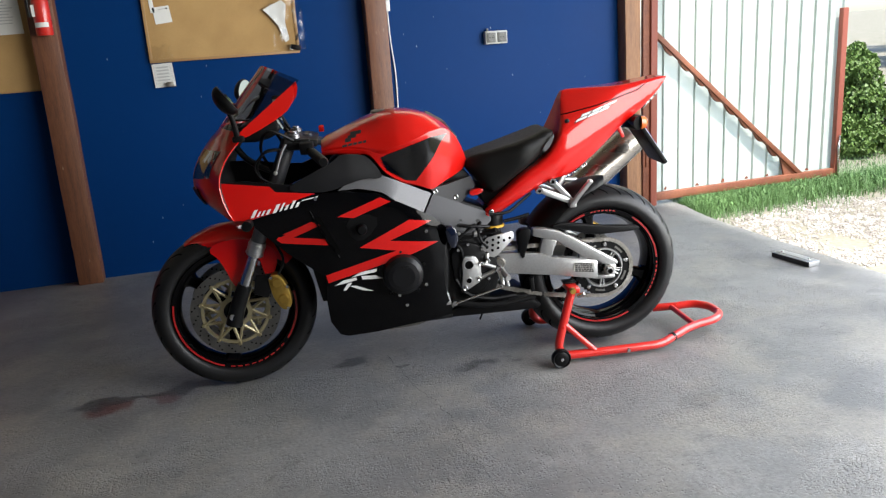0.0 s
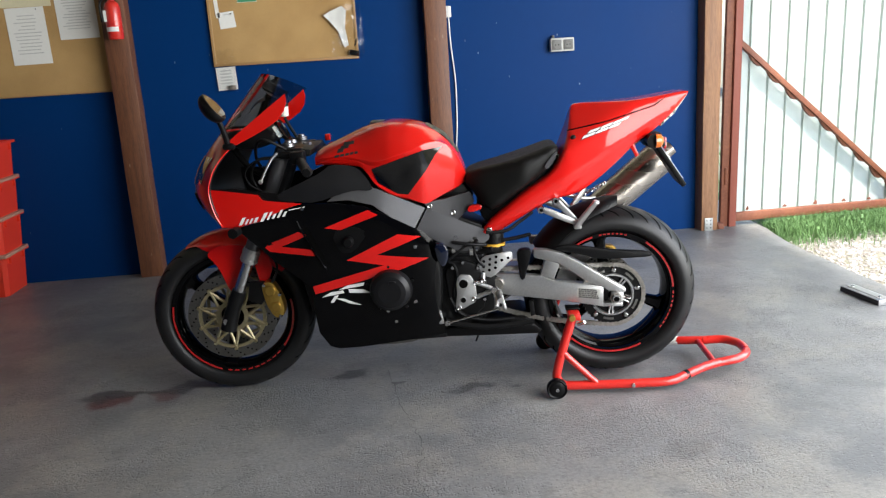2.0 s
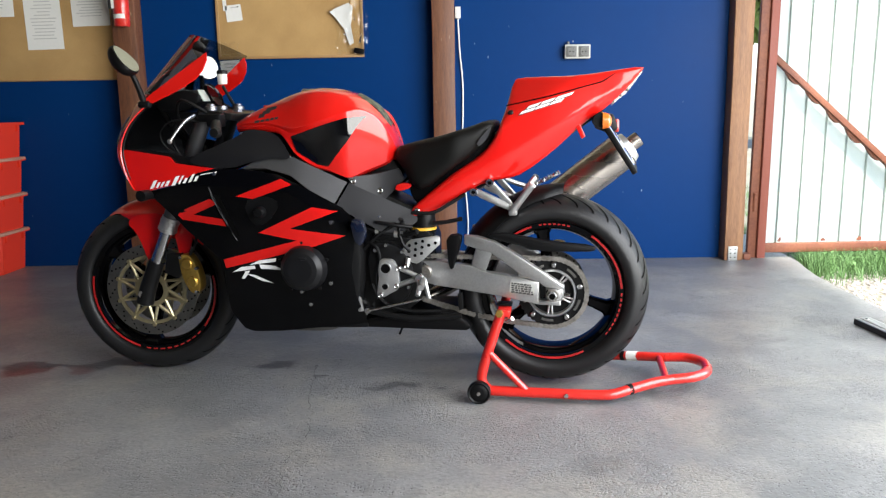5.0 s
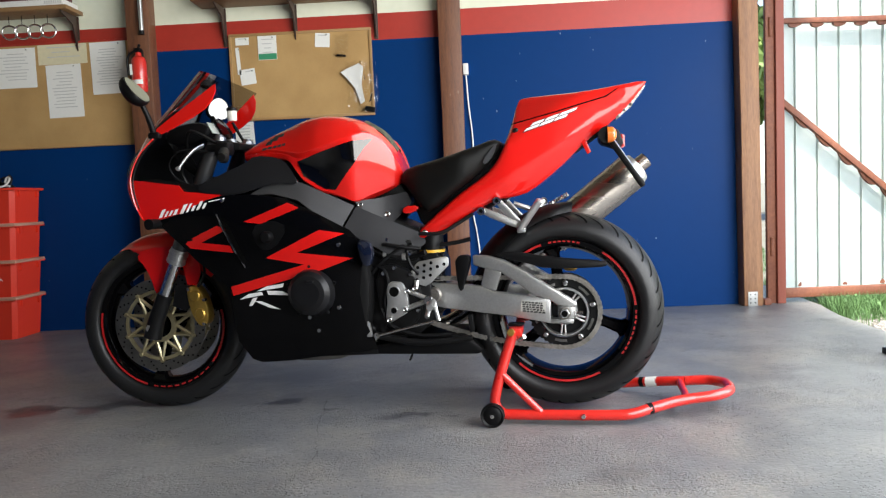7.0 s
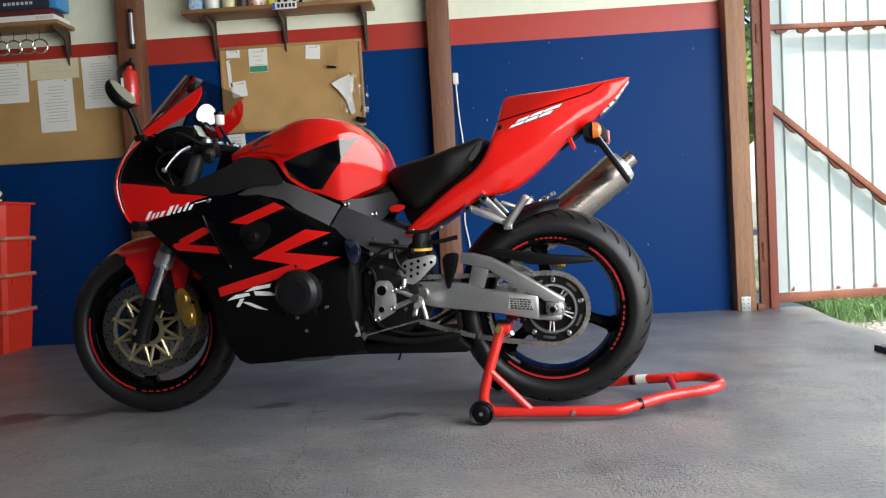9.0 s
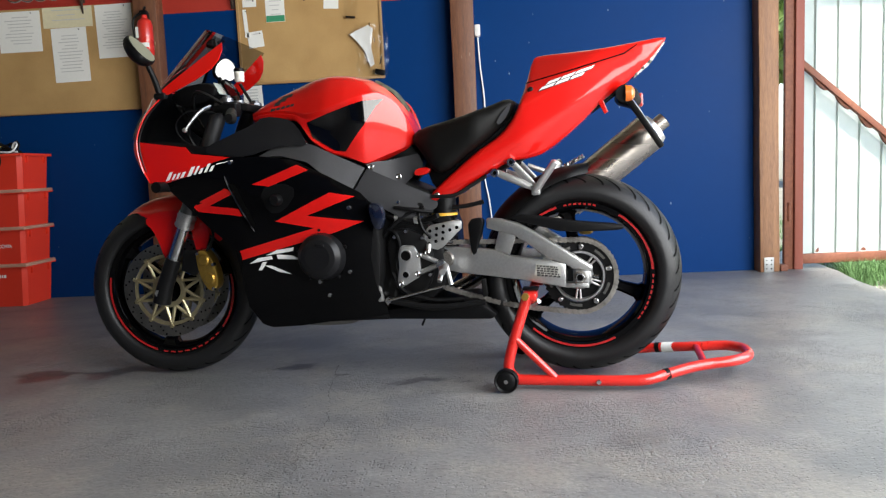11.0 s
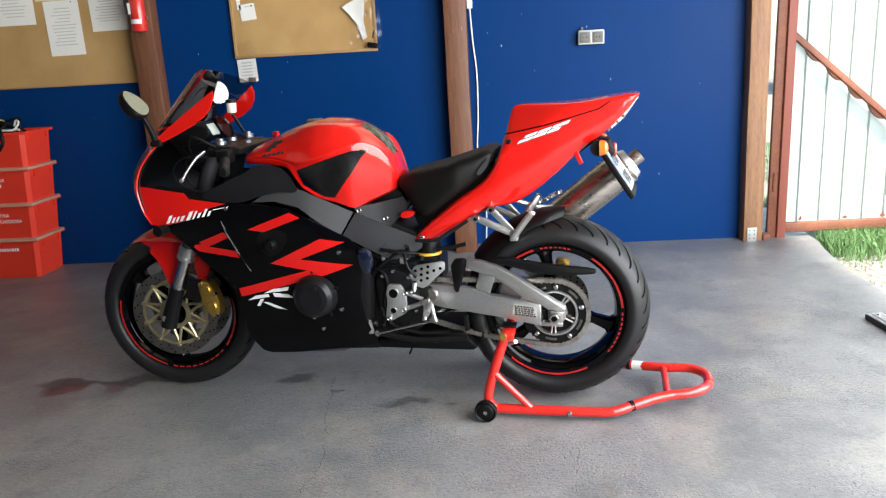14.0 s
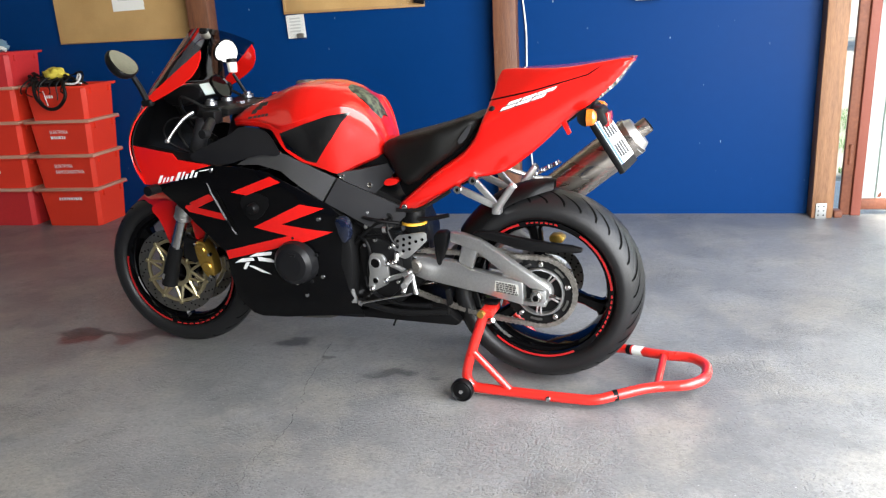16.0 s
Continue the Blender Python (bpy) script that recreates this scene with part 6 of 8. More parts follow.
for pts, r in (([(0.80, -0.130, 0.55), (0.86, -0.132, 0.53), (0.93, -0.130, 0.525), (0.98, -0.15, 0.54)], 0.009), ([(0.79, -0.135, 0.47), (0.84, -0.138, 0.52), (0.90, -0.130, 0.56)], 0.007), ([(0.82, -0.135, 0.36), (0.86, -0.144, 0.30), (0.95, -0.138, 0.27), (1.05, -0.128, 0.27)], 0.008), ([(0.84, -0.15, 0.57), (0.90, -0.15, 0.56), (0.96, -0.13, 0.55)], 0.006)):
    part("hose", tube(pts, r, 8), BLACK_PLASTIC, eng)
for x, y, z, r in ((0.835, -0.140, 0.475, 0.008), (0.872, -0.140, 0.492, 0.007), (0.925, -0.140, 0.470, 0.007), (0.842, -0.140, 0.318, 0.007), (0.945, -0.140, 0.352, 0.007), (0.826, -0.132, 0.560, 0.009), (0.852, -0.134, 0.585, 0.006), (0.905, -0.132, 0.560, 0.008), (0.925, -0.132, 0.535, 0.006)):
    part("case_bolt", lathe([(0.0, -0.008), (r * 0.8, -0.008), (r, -0.004), (r, 0.006)], (x, y, z), 8), STEEL, eng)
for x, z in ((0.842, 0.537), (0.905, 0.527)):
    part("hose_clamp", lathe([(0.0100, -0.006), (0.0125, -0.006), (0.0125, 0.006), (0.0100, 0.006)], (x, -0.130, z), 16, axis="X", closed=True), ALU, eng)
for pts, r in (([(0.81, -0.138, 0.50), (0.84, -0.146, 0.485), (0.85, -0.144, 0.44), (0.835, -0.140, 0.38), (0.85, -0.138, 0.31)], 0.006), ([(0.93, -0.128, 0.57), (0.915, -0.132, 0.55), (0.925, -0.135, 0.50), (0.95, -0.132, 0.47)], 0.005), ([(0.96, -0.15, 0.60), (1.03, -0.14, 0.60), (1.08, -0.12, 0.625), (1.13, -0.10, 0.655)], 0.006), ([(1.02, -0.11, 0.560), (1.07, -0.105, 0.565), (1.12, -0.10, 0.575)], 0.007)):
    part("hose", tube(pts, r, 8), BLACK_PLASTIC, eng)
part("gear_pedal_shaft", rod((0.808, -0.165, 0.274), (0.808, -0.09, 0.274), 0.010), STEEL, eng)
part("sump", slab(soften([(0.49, 0.200), (0.53, 0.187), (0.66, 0.190), (0.70, 0.203), (0.69, 0.215), (0.50, 0.212)], 1), -0.128, 0.08, 0.004), DISC_STEEL, eng, "scraped alloy sump under the fairing")
part("drain_tube", tube([(0.918, -0.12, 0.225), (0.914, -0.12, 0.205), (0.905, -0.12, 0.184)], 0.0035, 8), BLACK_PLASTIC, eng)
part("shock_body", rod((0.985, -0.045, 0.575), (1.00, -0.045, 0.36), 0.030, 20), BLACK_METAL, bike)
part("shock_top", lathe([(0.0, 0.045), (0.034, 0.045), (0.040, 0.03), (0.040, -0.03), (0.0, -0.03)], (0.985, -0.068, 0.575), 20, axis="Z"), BLACK_PLASTIC, bike)
part("shock_collar", lathe([(0.036, 0.004), (0.043, 0.003), (0.043, -0.005), (0.036, -0.006)], (0.986, -0.068, 0.540), 24, axis="Z", closed=True), YELLOW, bike, "yellow spring collar")
part("shock_spring", tube([(0.986 + 0.036 * math.cos(a), -0.068 + 0.036 * math.sin(a), 0.53 - a * 0.0045) for a in np.arange(0, 30, 0.5)], 0.006, 8, 1), BLACK_METAL, bike)

# swing arm: box-section beam, upper brace, strut, axle block
LOWER = [(0.985, 0.444), (1.06, 0.440), (1.156, 0.428), (1.200, 0.408), (1.316, 0.391), (1.372, 0.378), (1.371, 0.303), (1.237, 0.330), (1.034, 0.360), (0.980, 0.376)]
UPPER = [(1.130, 0.529), (1.174, 0.525), (1.228, 0.509), (1.289, 0.474), (1.364, 0.424), (1.452, 0.368), (1.452, 0.353), (1.392, 0.360), (1.373, 0.374), (1.316, 0.396), (1.256, 0.442), (1.218, 0.470), (1.155, 0.489), (1.130, 0.497)]
STRUT = [(1.170, 0.494), (1.222, 0.474), (1.200, 0.410), (1.152, 0.428)]
BLOCK = [(1.366, 0.318), (1.440, 0.316), (1.441, 0.301), (1.366, 0.303)]
STRUT2 = [(1.312, 0.424), (1.330, 0.420), (1.330, 0.388), (1.300, 0.392)]
for s in (-1, 1):
    def arm(o, y0, y1, b):
        return slab(o, min(s * y0, s * y1), max(s * y0, s * y1), b)
    sa = part("swing_arm", arm(LOWER, 0.108, 0.148, 0.006), ALU, bike, "brushed aluminium swing arm")
    part("upper_brace", arm(UPPER, 0.112, 0.146, 0.006), ALU, sa)
    part("strut", arm(STRUT, 0.116, 0.142, 0.004), ALU, sa)
    part("strut", arm(STRUT2, 0.118, 0.140, 0.003), ALU, sa)
    part("axle_fork", arm(BLOCK, 0.110, 0.145, 0.003), ALU, sa)
    part("slot_shadow_plate", arm([(1.376, 0.358), (1.392, 0.358), (1.392, 0.320), (1.376, 0.320)], 0.118, 0.128, 0.001), BLACK_METAL, sa)
    part("adjuster_plate", arm([(1.400, 0.357), (1.443, 0.355), (1.440, 0.317), (1.398, 0.318)], 0.132, 0.149, 0.003), ALU, sa)
    part("axle_washer", lathe([(0.010, -0.002), (0.019, -0.002), (0.020, 0.004)], (1.414, 0.151 * s, 0.336), 24), DARK_STEEL, sa)
    part("axle_nut", lathe([(0.008, -0.012), (0.014, -0.012), (0.0165, -0.003), (0.0165, 0.012)], (1.414, 0.155 * s, 0.336), 6), STEEL, sa)
    part("axle_bore", lathe([(0.0, -0.0055), (0.0095, -0.0055), (0.0095, 0.002)], (1.414, 0.155 * s - 0.007, 0.336), 16), GROOVE, sa)
    for q in (1.405, 1.425):
        part("chain_adjuster", rod((1.45, 0.128 * s, 0.334), (1.47, 0.128 * s, 0.333), 0.006), STEEL, sa)
    part("pivot", lathe([(0.0, -0.012), (0.02, -0.012), (0.026, 0.0), (0.026, 0.012)], (1.0, 0.15 * s, 0.405), 20), DARK_STEEL, sa)
    if s < 0:
        # sticker with unreadable small print
        st = part("sticker", slab([(1.280, 0.379), (1.357, 0.371), (1.356, 0.334), (1.276, 0.344)], -0.1496, -0.1484, 0.0), SOCKET_GREY, sa, "silver sticker with dark bars")
        bm = bmesh.new()
        rr = random.Random(3)
        for i in range(5):
            x = 1.283
            while x < 1.348:
                w = rr.uniform(0.004, 0.012)
                z = 0.3765 - i * 0.0072 - (x - 1.280) * 0.11
                box(bm, (x, -0.1502, z - 0.0050), (min(x + w, 1.354), -0.1497, z))
                x += w + 0.0025
        part("sticker_bars", bm, INK, sa)
        part("rubber_guide", slab(soften([(1.072, 0.528), (1.124, 0.532), (1.120, 0.500), (1.102, 0.440), (1.096, 0.416), (1.082, 0.416), (1.076, 0.470)], 1), -0.156, -0.104, 0.006), BLACK_PLASTIC, sa)
    for ob in [sa] + list(sa.children):
        for v in ob.data.vertices:
            k = lerp(v.co.x, [0.98, 1.34], [0.70, 1.0])
            v.co = (1.476 + (v.co.x - 1.476) * (1 + 0.056 * (1 - k)), v.co.y * k, v.co.z - 0.03 * (1 - k))
part("swing_bridge", boxes(((1.00, -0.11, 0.37), (1.08, 0.11, 0.43)), bevel=0.01), ALU, bike)

# chain, sprockets
SP, FSP = Vector((1.41, -0.088, 0.331)), Vector((0.93, -0.088, 0.385))
bm = bmesh.new()
n = 42
prof = []
for i in range(n * 2):
    a = 2 * math.pi * i / (n * 2)
    prof.append((SP.x + (0.108 + (0.006 if i % 2 else 0)) * math.cos(a), SP.z + (0.108 + (0.006 if i % 2 else 0)) * math.sin(a)))
inner = [(SP.x + 0.083 * math.cos(2 * math.pi * i / (n * 2)), SP.z + 0.083 * math.sin(2 * math.pi * i / (n * 2))) for i in range(n * 2)]
for y in (-0.091, -0.085):
    a = [bm.verts.new((x, y, z)) for x, z in prof]
    b = [bm.verts.new((x, y, z)) for x, z in inner]
    for i in range(n * 2):
        j = (i + 1) % (n * 2)
        bm.faces.new((a[i], a[j], b[j], b[i]))
bm.verts.ensure_lookup_table()
k = n * 2
for base in (0, k):
    for i in range(k):
        j = (i + 1) % k
        bm.faces.new((bm.verts[base + i], bm.verts[base + j], bm.verts[base + j + 2 * k], bm.verts[base + i + 2 * k]))
part("sprocket", bm, BLACK_METAL, rw, "dark toothed rear sprocket")
# black plate added for the darkness in the gaps between the ribs
part("carrier_back", lathe([(0.030, -0.080), (0.082, -0.080), (0.082, -0.076), (0.030, -0.076)], (RA.x, 0, RA.z), 48, closed=True), BLACK_METAL, rw)
part("sprocket_carrier", lathe([(0.071, -0.092), (0.0735, -0.098), (0.0775, -0.098), (0.080, -0.092), (0.078, -0.080), (0.071, -0.080)], (RA.x, 0, RA.z), 64, closed=True), ALU, rw, "cast aluminium sprocket carrier ring")
part("carrier_boss", lathe([(0.018, -0.104), (0.034, -0.104), (0.040, -0.098), (0.044, -0.080), (0.018, -0.080)], (RA.x, 0, RA.z), 40, closed=True), ALU, rw)
for i in range(5):
    a = radians(72 * i + 14)
    p = (SP.x + 0.094 * math.cos(a), -0.092, SP.z + 0.094 * math.sin(a))
    part("sprocket_bolt", lathe([(0.0, -0.010), (0.006, -0.010), (0.0085, -0.008), (0.011, 0.0), (0.011, 0.005)], p, 10), STEEL, rw)
    slot = ring_piece(bmesh.new(), SP, 0.089, 0.097, 72 * i + 34, 72 * i + 58, -0.0922, 8, 0.0012)
    part("sprocket_slot", slot, DISC_STEEL, rw, "long slot in the sprocket")
    for k in (-0.10, 0.10):
        d = Vector((math.cos(a + 0.63 + k), 0, math.sin(a + 0.63 + k)))
        part("carrier_rib", rod(Vector((SP.x, -0.089, SP.z)) + d * 0.040, Vector((SP.x, -0.089, SP.z)) + d * 0.073, 0.0036, 8), ALU, rw)
# chain path: over the rear sprocket, along the lower run, round the front sprocket and back
loop = []
for i in range(25):
    a = radians(94 - 188 * i / 24)
    loop.append(Vector((SP.x + 0.114 * math.cos(a), SP.y, SP.z + 0.114 * math.sin(a))))
loop += [Vector((1.41 - 0.48 * t, SP.y, 0.217 + 0.103 * t - 0.020 * math.sin(math.pi * t))) for t in np.linspace(0.04, 0.96, 20)]
for i in range(9):
    a = radians(270 - 180 * i / 8)
    loop.append(Vector((FSP.x + 0.064 * math.cos(a), FSP.y, FSP.z + 0.064 * math.sin(a))))
loop += [Vector((0.93 + 0.48 * t, SP.y, 0.449 - 0.004 * t)) for t in np.linspace(0.05, 0.96, 20)]
dist = [0.0]
for a, b in zip(loop, loop[1:] + loop[:1]):
    dist.append(dist[-1] + (b - a).length)
links = int(dist[-1] / 0.0159) // 2 * 2
bm = bmesh.new()
for i in range(links):
    s = dist[-1] * i / links
    s2 = dist[-1] * ((i + 1) % links) / links if i + 1 < links else 0.0
    p = Vector([np.interp(s, dist, [q[c] for q in loop + loop[:1]]) for c in range(3)])
    p2 = Vector([np.interp(s2, dist, [q[c] for q in loop + loop[:1]]) for c in range(3)])
    d = (p2 - p).normalized()
    mid = (p + p2) / 2
    m = Matrix.Translation(mid) @ Matrix.Rotation(math.atan2(-d.z, d.x), 4, "Y")
    o = 0.0085 if i % 2 else 0.0062
    for y in (-o, o):
        vs = [bm.verts.new(m @ Vector((x, y + e, z))) for e in (-0.001, 0.001) for x, z in ((-0.0125, 0), (-0.009, 0.0084), (0, 0.0062), (0.009, 0.0084), (0.0125, 0), (0.009, -0.0084), (0, -0.0062), (-0.009, -0.0084))]
        bm.faces.new(vs[:8])
        bm.faces.new(vs[8:][::-1])
        for q in range(8):
            bm.faces.new((vs[q], vs[(q + 1) % 8], vs[8 + (q + 1) % 8], vs[8 + q]))
    lathe([(0.0, -0.0105), (0.0035, -0.0105), (0.0035, 0.0105), (0.0, 0.0105)], p, 6, bm)
part("chain", bm, DARK_STEEL, bike, "dirty steel drive chain")
part("front_sprocket", lathe([(0.012, -0.004), (0.038, -0.004), (0.038, 0.004), (0.012, 0.004)], FSP, 30), DARK_STEEL, eng)
part("chain_guard", slab(soften([(1.195, 0.525), (1.260, 0.532), (1.330, 0.518), (1.429, 0.503), (1.545, 0.493), (1.553, 0.477), (1.52, 0.472), (1.36, 0.472), (1.300, 0.492), (1.22, 0.512)], 1), -0.118, -0.096, 0.004), BLACK_PLASTIC, bike, "black chain guard")
# hugger over the rear tyre
bm = bmesh.new()
rows = []
for i in range(15):
    a = radians(146 - 62 * i / 14)
    k = i / 14
    r = 0.334 + 0.018 * k * k
    half = lerp(k, [0, 0.5, 0.85, 1], [0.108, 0.106, 0.075, 0.02])
    rows.append([bm.verts.new((RA.x + (r - 0.075 * (1 - math.cos(u * 1.45)) * (1 - 0.5 * k)) * math.cos(a), half * math.sin(u * 1.45), RA.z + (r - 0.075 * (1 - math.cos(u * 1.45)) * (1 - 0.5 * k)) * math.sin(a))) for u in np.linspace(-1, 1, 15)])
for q, s in zip(rows, rows[1:]):
    for j in range(14):
        bm.faces.new((q[j], q[j + 1], s[j + 1], s[j]))
bmesh.ops.recalc_face_normals(bm, faces=bm.faces)
bmesh.ops.solidify(bm, geom=bm.faces[:], thickness=0.003)
part("rear_hugger", bm, BLACK_PLASTIC, bike, "black rear hugger", angle=60)
part("rear_caliper", slab(soften([(1.405, 0.475), (1.455, 0.472), (1.455, 0.445), (1.405, 0.445)], 1), 0.07, 0.115, 0.006), GOLD, bike, "gold rear caliper")

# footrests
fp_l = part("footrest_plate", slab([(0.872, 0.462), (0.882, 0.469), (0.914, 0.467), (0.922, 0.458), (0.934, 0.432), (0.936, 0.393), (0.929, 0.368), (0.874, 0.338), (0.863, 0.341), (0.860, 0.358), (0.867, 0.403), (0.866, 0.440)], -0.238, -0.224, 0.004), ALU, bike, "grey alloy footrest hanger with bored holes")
for cx, cz, r in ((0.891, 0.437, 0.0155), (0.888, 0.378, 0.0095)):
    part("bored_hole", lathe([(0.0, -0.0004), (r, -0.0004), (r, 0.0006)], (cx, -0.2386, cz), 24), GROOVE, fp_l)
    part("hole_rim", lathe([(r, -0.0022), (r * 1.22, -0.0022), (r * 1.3, 0.002), (r, 0.002)], (cx, -0.2386, cz), 24, closed=True), ALU, fp_l)
for cx, cz in ((0.874, 0.350), (0.934, 0.438), (0.926, 0.381), (0.960, 0.446)):
    part("hanger_bolt", lathe([(0.003, -0.006), (0.006, -0.008), (0.0085, -0.005), (0.009, 0.004)], (cx, -0.2386, cz), 14), STEEL, fp_l)
HEEL = [(0.962, 0.522), (0.972, 0.528), (1.056, 0.542), (1.065, 0.536), (1.065, 0.514), (1.004, 0.458), (0.988, 0.450), (0.940, 0.464), (0.932, 0.476), (0.938, 0.490)]
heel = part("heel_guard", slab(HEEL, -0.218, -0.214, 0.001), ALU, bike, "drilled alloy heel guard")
bm = bmesh.new()
for i in range(5):
    for j in range(3):
        x, z = 0.966 + 0.0215 * i + 0.002 * j - 0.004, 0.470 + 0.0195 * j + 0.007 * i
        if 0.946 < x < 1.058 and z < 0.515 + (x - 0.962) * 0.2 and z > 0.463 + max(0, (x - 0.99)) * 0.80:
            lathe([(0.0, -0.0003), (0.0053, -0.0003), (0.0053, 0.0003)], (x, -0.2186, z), 12, bm)
part("guard_holes", bm, GROOVE, heel)
for a, b, r in (((0.934, -0.230, 0.438), (0.995, -0.230, 0.412), 0.0075), ((0.926, -0.230, 0.381), (0.998, -0.230, 0.408), 0.0085), ((0.872, -0.232, 0.352), (0.930, -0.232, 0.379), 0.006), ((0.960, -0.226, 0.446), (0.962, -0.222, 0.470), 0.008)):
    part("hanger_arm", rod(a, b, r), ALU, fp_l)
part("peg_knuckle", lathe([(0.0, -0.014), (0.012, -0.014), (0.015, -0.008), (0.015, 0.012)], (1.000, -0.236, 0.408), 16), STEEL, fp_l)
part("gear_pedal_toe", tube([(1.000, -0.240, 0.404), (1.004, -0.262, 0.385), (1.002, -0.285, 0.362)], (0.009, 0.0075), 10), ALU, fp_l)
part("gear_arm", tube([(1.016, -0.236, 0.404), (1.024, -0.244, 0.372), (1.031, -0.246, 0.345)], (0.0075, 0.007), 10), ALU, fp_l)
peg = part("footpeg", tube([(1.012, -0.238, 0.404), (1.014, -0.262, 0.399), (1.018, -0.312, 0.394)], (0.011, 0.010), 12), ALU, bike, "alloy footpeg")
part("gear_rod", rod((0.808, -0.165, 0.274), (0.996, -0.158, 0.318), 0.0042), STEEL, bike)
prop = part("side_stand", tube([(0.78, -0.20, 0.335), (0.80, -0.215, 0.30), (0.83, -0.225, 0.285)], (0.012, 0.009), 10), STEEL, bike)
part("side_stand_leg", tube([(0.80, -0.15, 0.275), (0.95, -0.155, 0.250), (1.12, -0.15, 0.262)], (0.012, 0.009), 10), BLACK_METAL, bike)
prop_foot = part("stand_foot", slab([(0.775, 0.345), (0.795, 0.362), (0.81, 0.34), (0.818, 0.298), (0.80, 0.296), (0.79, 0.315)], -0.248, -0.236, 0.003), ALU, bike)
# footrest group scaled about a middle camera position, to fit the camera's view
HANGER_TO_VIEW = Matrix.Translation((-0.0517, 0.0935, -0.0368)) @ Matrix.Scale(1.035, 4)
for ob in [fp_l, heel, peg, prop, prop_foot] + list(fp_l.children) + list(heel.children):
    ob.data.transform(HANGER_TO_VIEW)
part("chain_slider_bracket", slab([(1.105, 0.33), (1.12, 0.335), (1.125, 0.28), (1.11, 0.275)], -0.135, -0.115, 0.002), BLACK_METAL, bike)
for s in (-1, 1):
    b1 = part("pillion_bracket", slab(soften([(1.152, 0.676), (1.170, 0.676), (1.292, 0.620), (1.296, 0.602), (1.276, 0.602), (1.154, 0.656)], 1), *sorted((0.104 * s, 0.117 * s)), 0.004), ALU, bike, "alloy pillion footrest bracket")
    part("bracket_arm", slab(soften([(1.202, 0.700), (1.218, 0.706), (1.228, 0.694), (1.298, 0.616), (1.282, 0.606), (1.206, 0.684)], 1), *sorted((0.105 * s, 0.116 * s)), 0.004), ALU, b1)
    for x, z in ((1.160, 0.664), (1.212, 0.694)):
        part("bracket_bolt", lathe([(0.005, -0.006), (0.006, -0.012), (0.0125, -0.012), (0.014, -0.006), (0.014, 0.008)], (x, 0.111 * s, z), 16), STEEL, b1)
        part("bolt_socket", lathe([(0.0, -0.0065), (0.0055, -0.0065), (0.0055, -0.004)], (x, 0.111 * s, z), 10), GROOVE, b1)
    part("pillion_peg", tube([(1.286, 0.122 * s, 0.602), (1.297, 0.128 * s, 0.620), (1.342, 0.146 * s, 0.680), (1.348, 0.148 * s, 0.688)], (0.015, 0.012), 12, flat=0.7), ALU, b1)
    part("peg_block", boxes(((1.273, 0.114 * s - 0.016, 0.590), (1.300, 0.114 * s + 0.016, 0.620)), bevel=0.004), ALU, b1)

# silencer on the right-hand side
a, b = Vector((1.368, 0.205, 0.556)), Vector((1.654, 0.240, 0.777))
d = (b - a).normalized()
can = tube([a, a + d * 0.01, b - d * 0.01, b], 0.066, 36, straight=True)
bmesh.ops.scale(can, vec=(1, 1.12, 1), space=Matrix.Translation((0, -0.195, 0)), verts=can.verts)
sil = part("silencer", can, TITAN, bike, "brushed titanium silencer")
part("silencer_cap", tube([b - d * 0.012, b + d * 0.004, b + d * 0.022], (0.067, 0.050), 36, straight=True), ALU, sil)
part("silencer_cone", tube([a + d * 0.01, a - d * 0.06, a - d * 0.12], (0.066, 0.030), 30, straight=True, flat=0.86), TITAN, sil)
tip = tube([b, b + d * 0.060], 0.027, 24, straight=True)
part("outlet", tip, TITAN, sil)
hole = lathe([(0.0, 0.0), (0.022, 0.0), (0.022, 0.002)], (0, 0, 0), 24, axis="Z")
bmesh.ops.transform(hole, matrix=Matrix.Translation(b + d * 0.0605) @ d.to_track_quat("Z", "Y").to_matrix().to_4x4(), verts=hole.verts)
part("outlet_hole", hole, GROOVE, sil)
part("exhaust_pipe", tube([a - d * 0.12, (1.16, 0.17, 0.38), (1.0, 0.15, 0.27), (0.85, 0.08, 0.24), (0.62, 0.05, 0.25)], 0.027, 16), TITAN, bike)
part("exhaust_stay", tube([(1.24, 0.15, 0.68), (1.34, 0.17, 0.645), (1.40, 0.18, 0.64)], 0.009, 8), ALU, bike)
part("exhaust_spring", tube([(1.33 + 0.10 * t + 0.0, 0.15 + 0.007 * math.cos(t * 75), 0.655 + 0.05 * t + 0.007 * math.sin(t * 75)) for t in np.linspace(0, 1, 80)], 0.003, 6, 1), STEEL, bike)

# ---- paddock stand under the swing arm ----
stand = thing("paddock_stand", "red tubular rear paddock stand with small black wheels", "stand", BIKE)
R = 0.0165


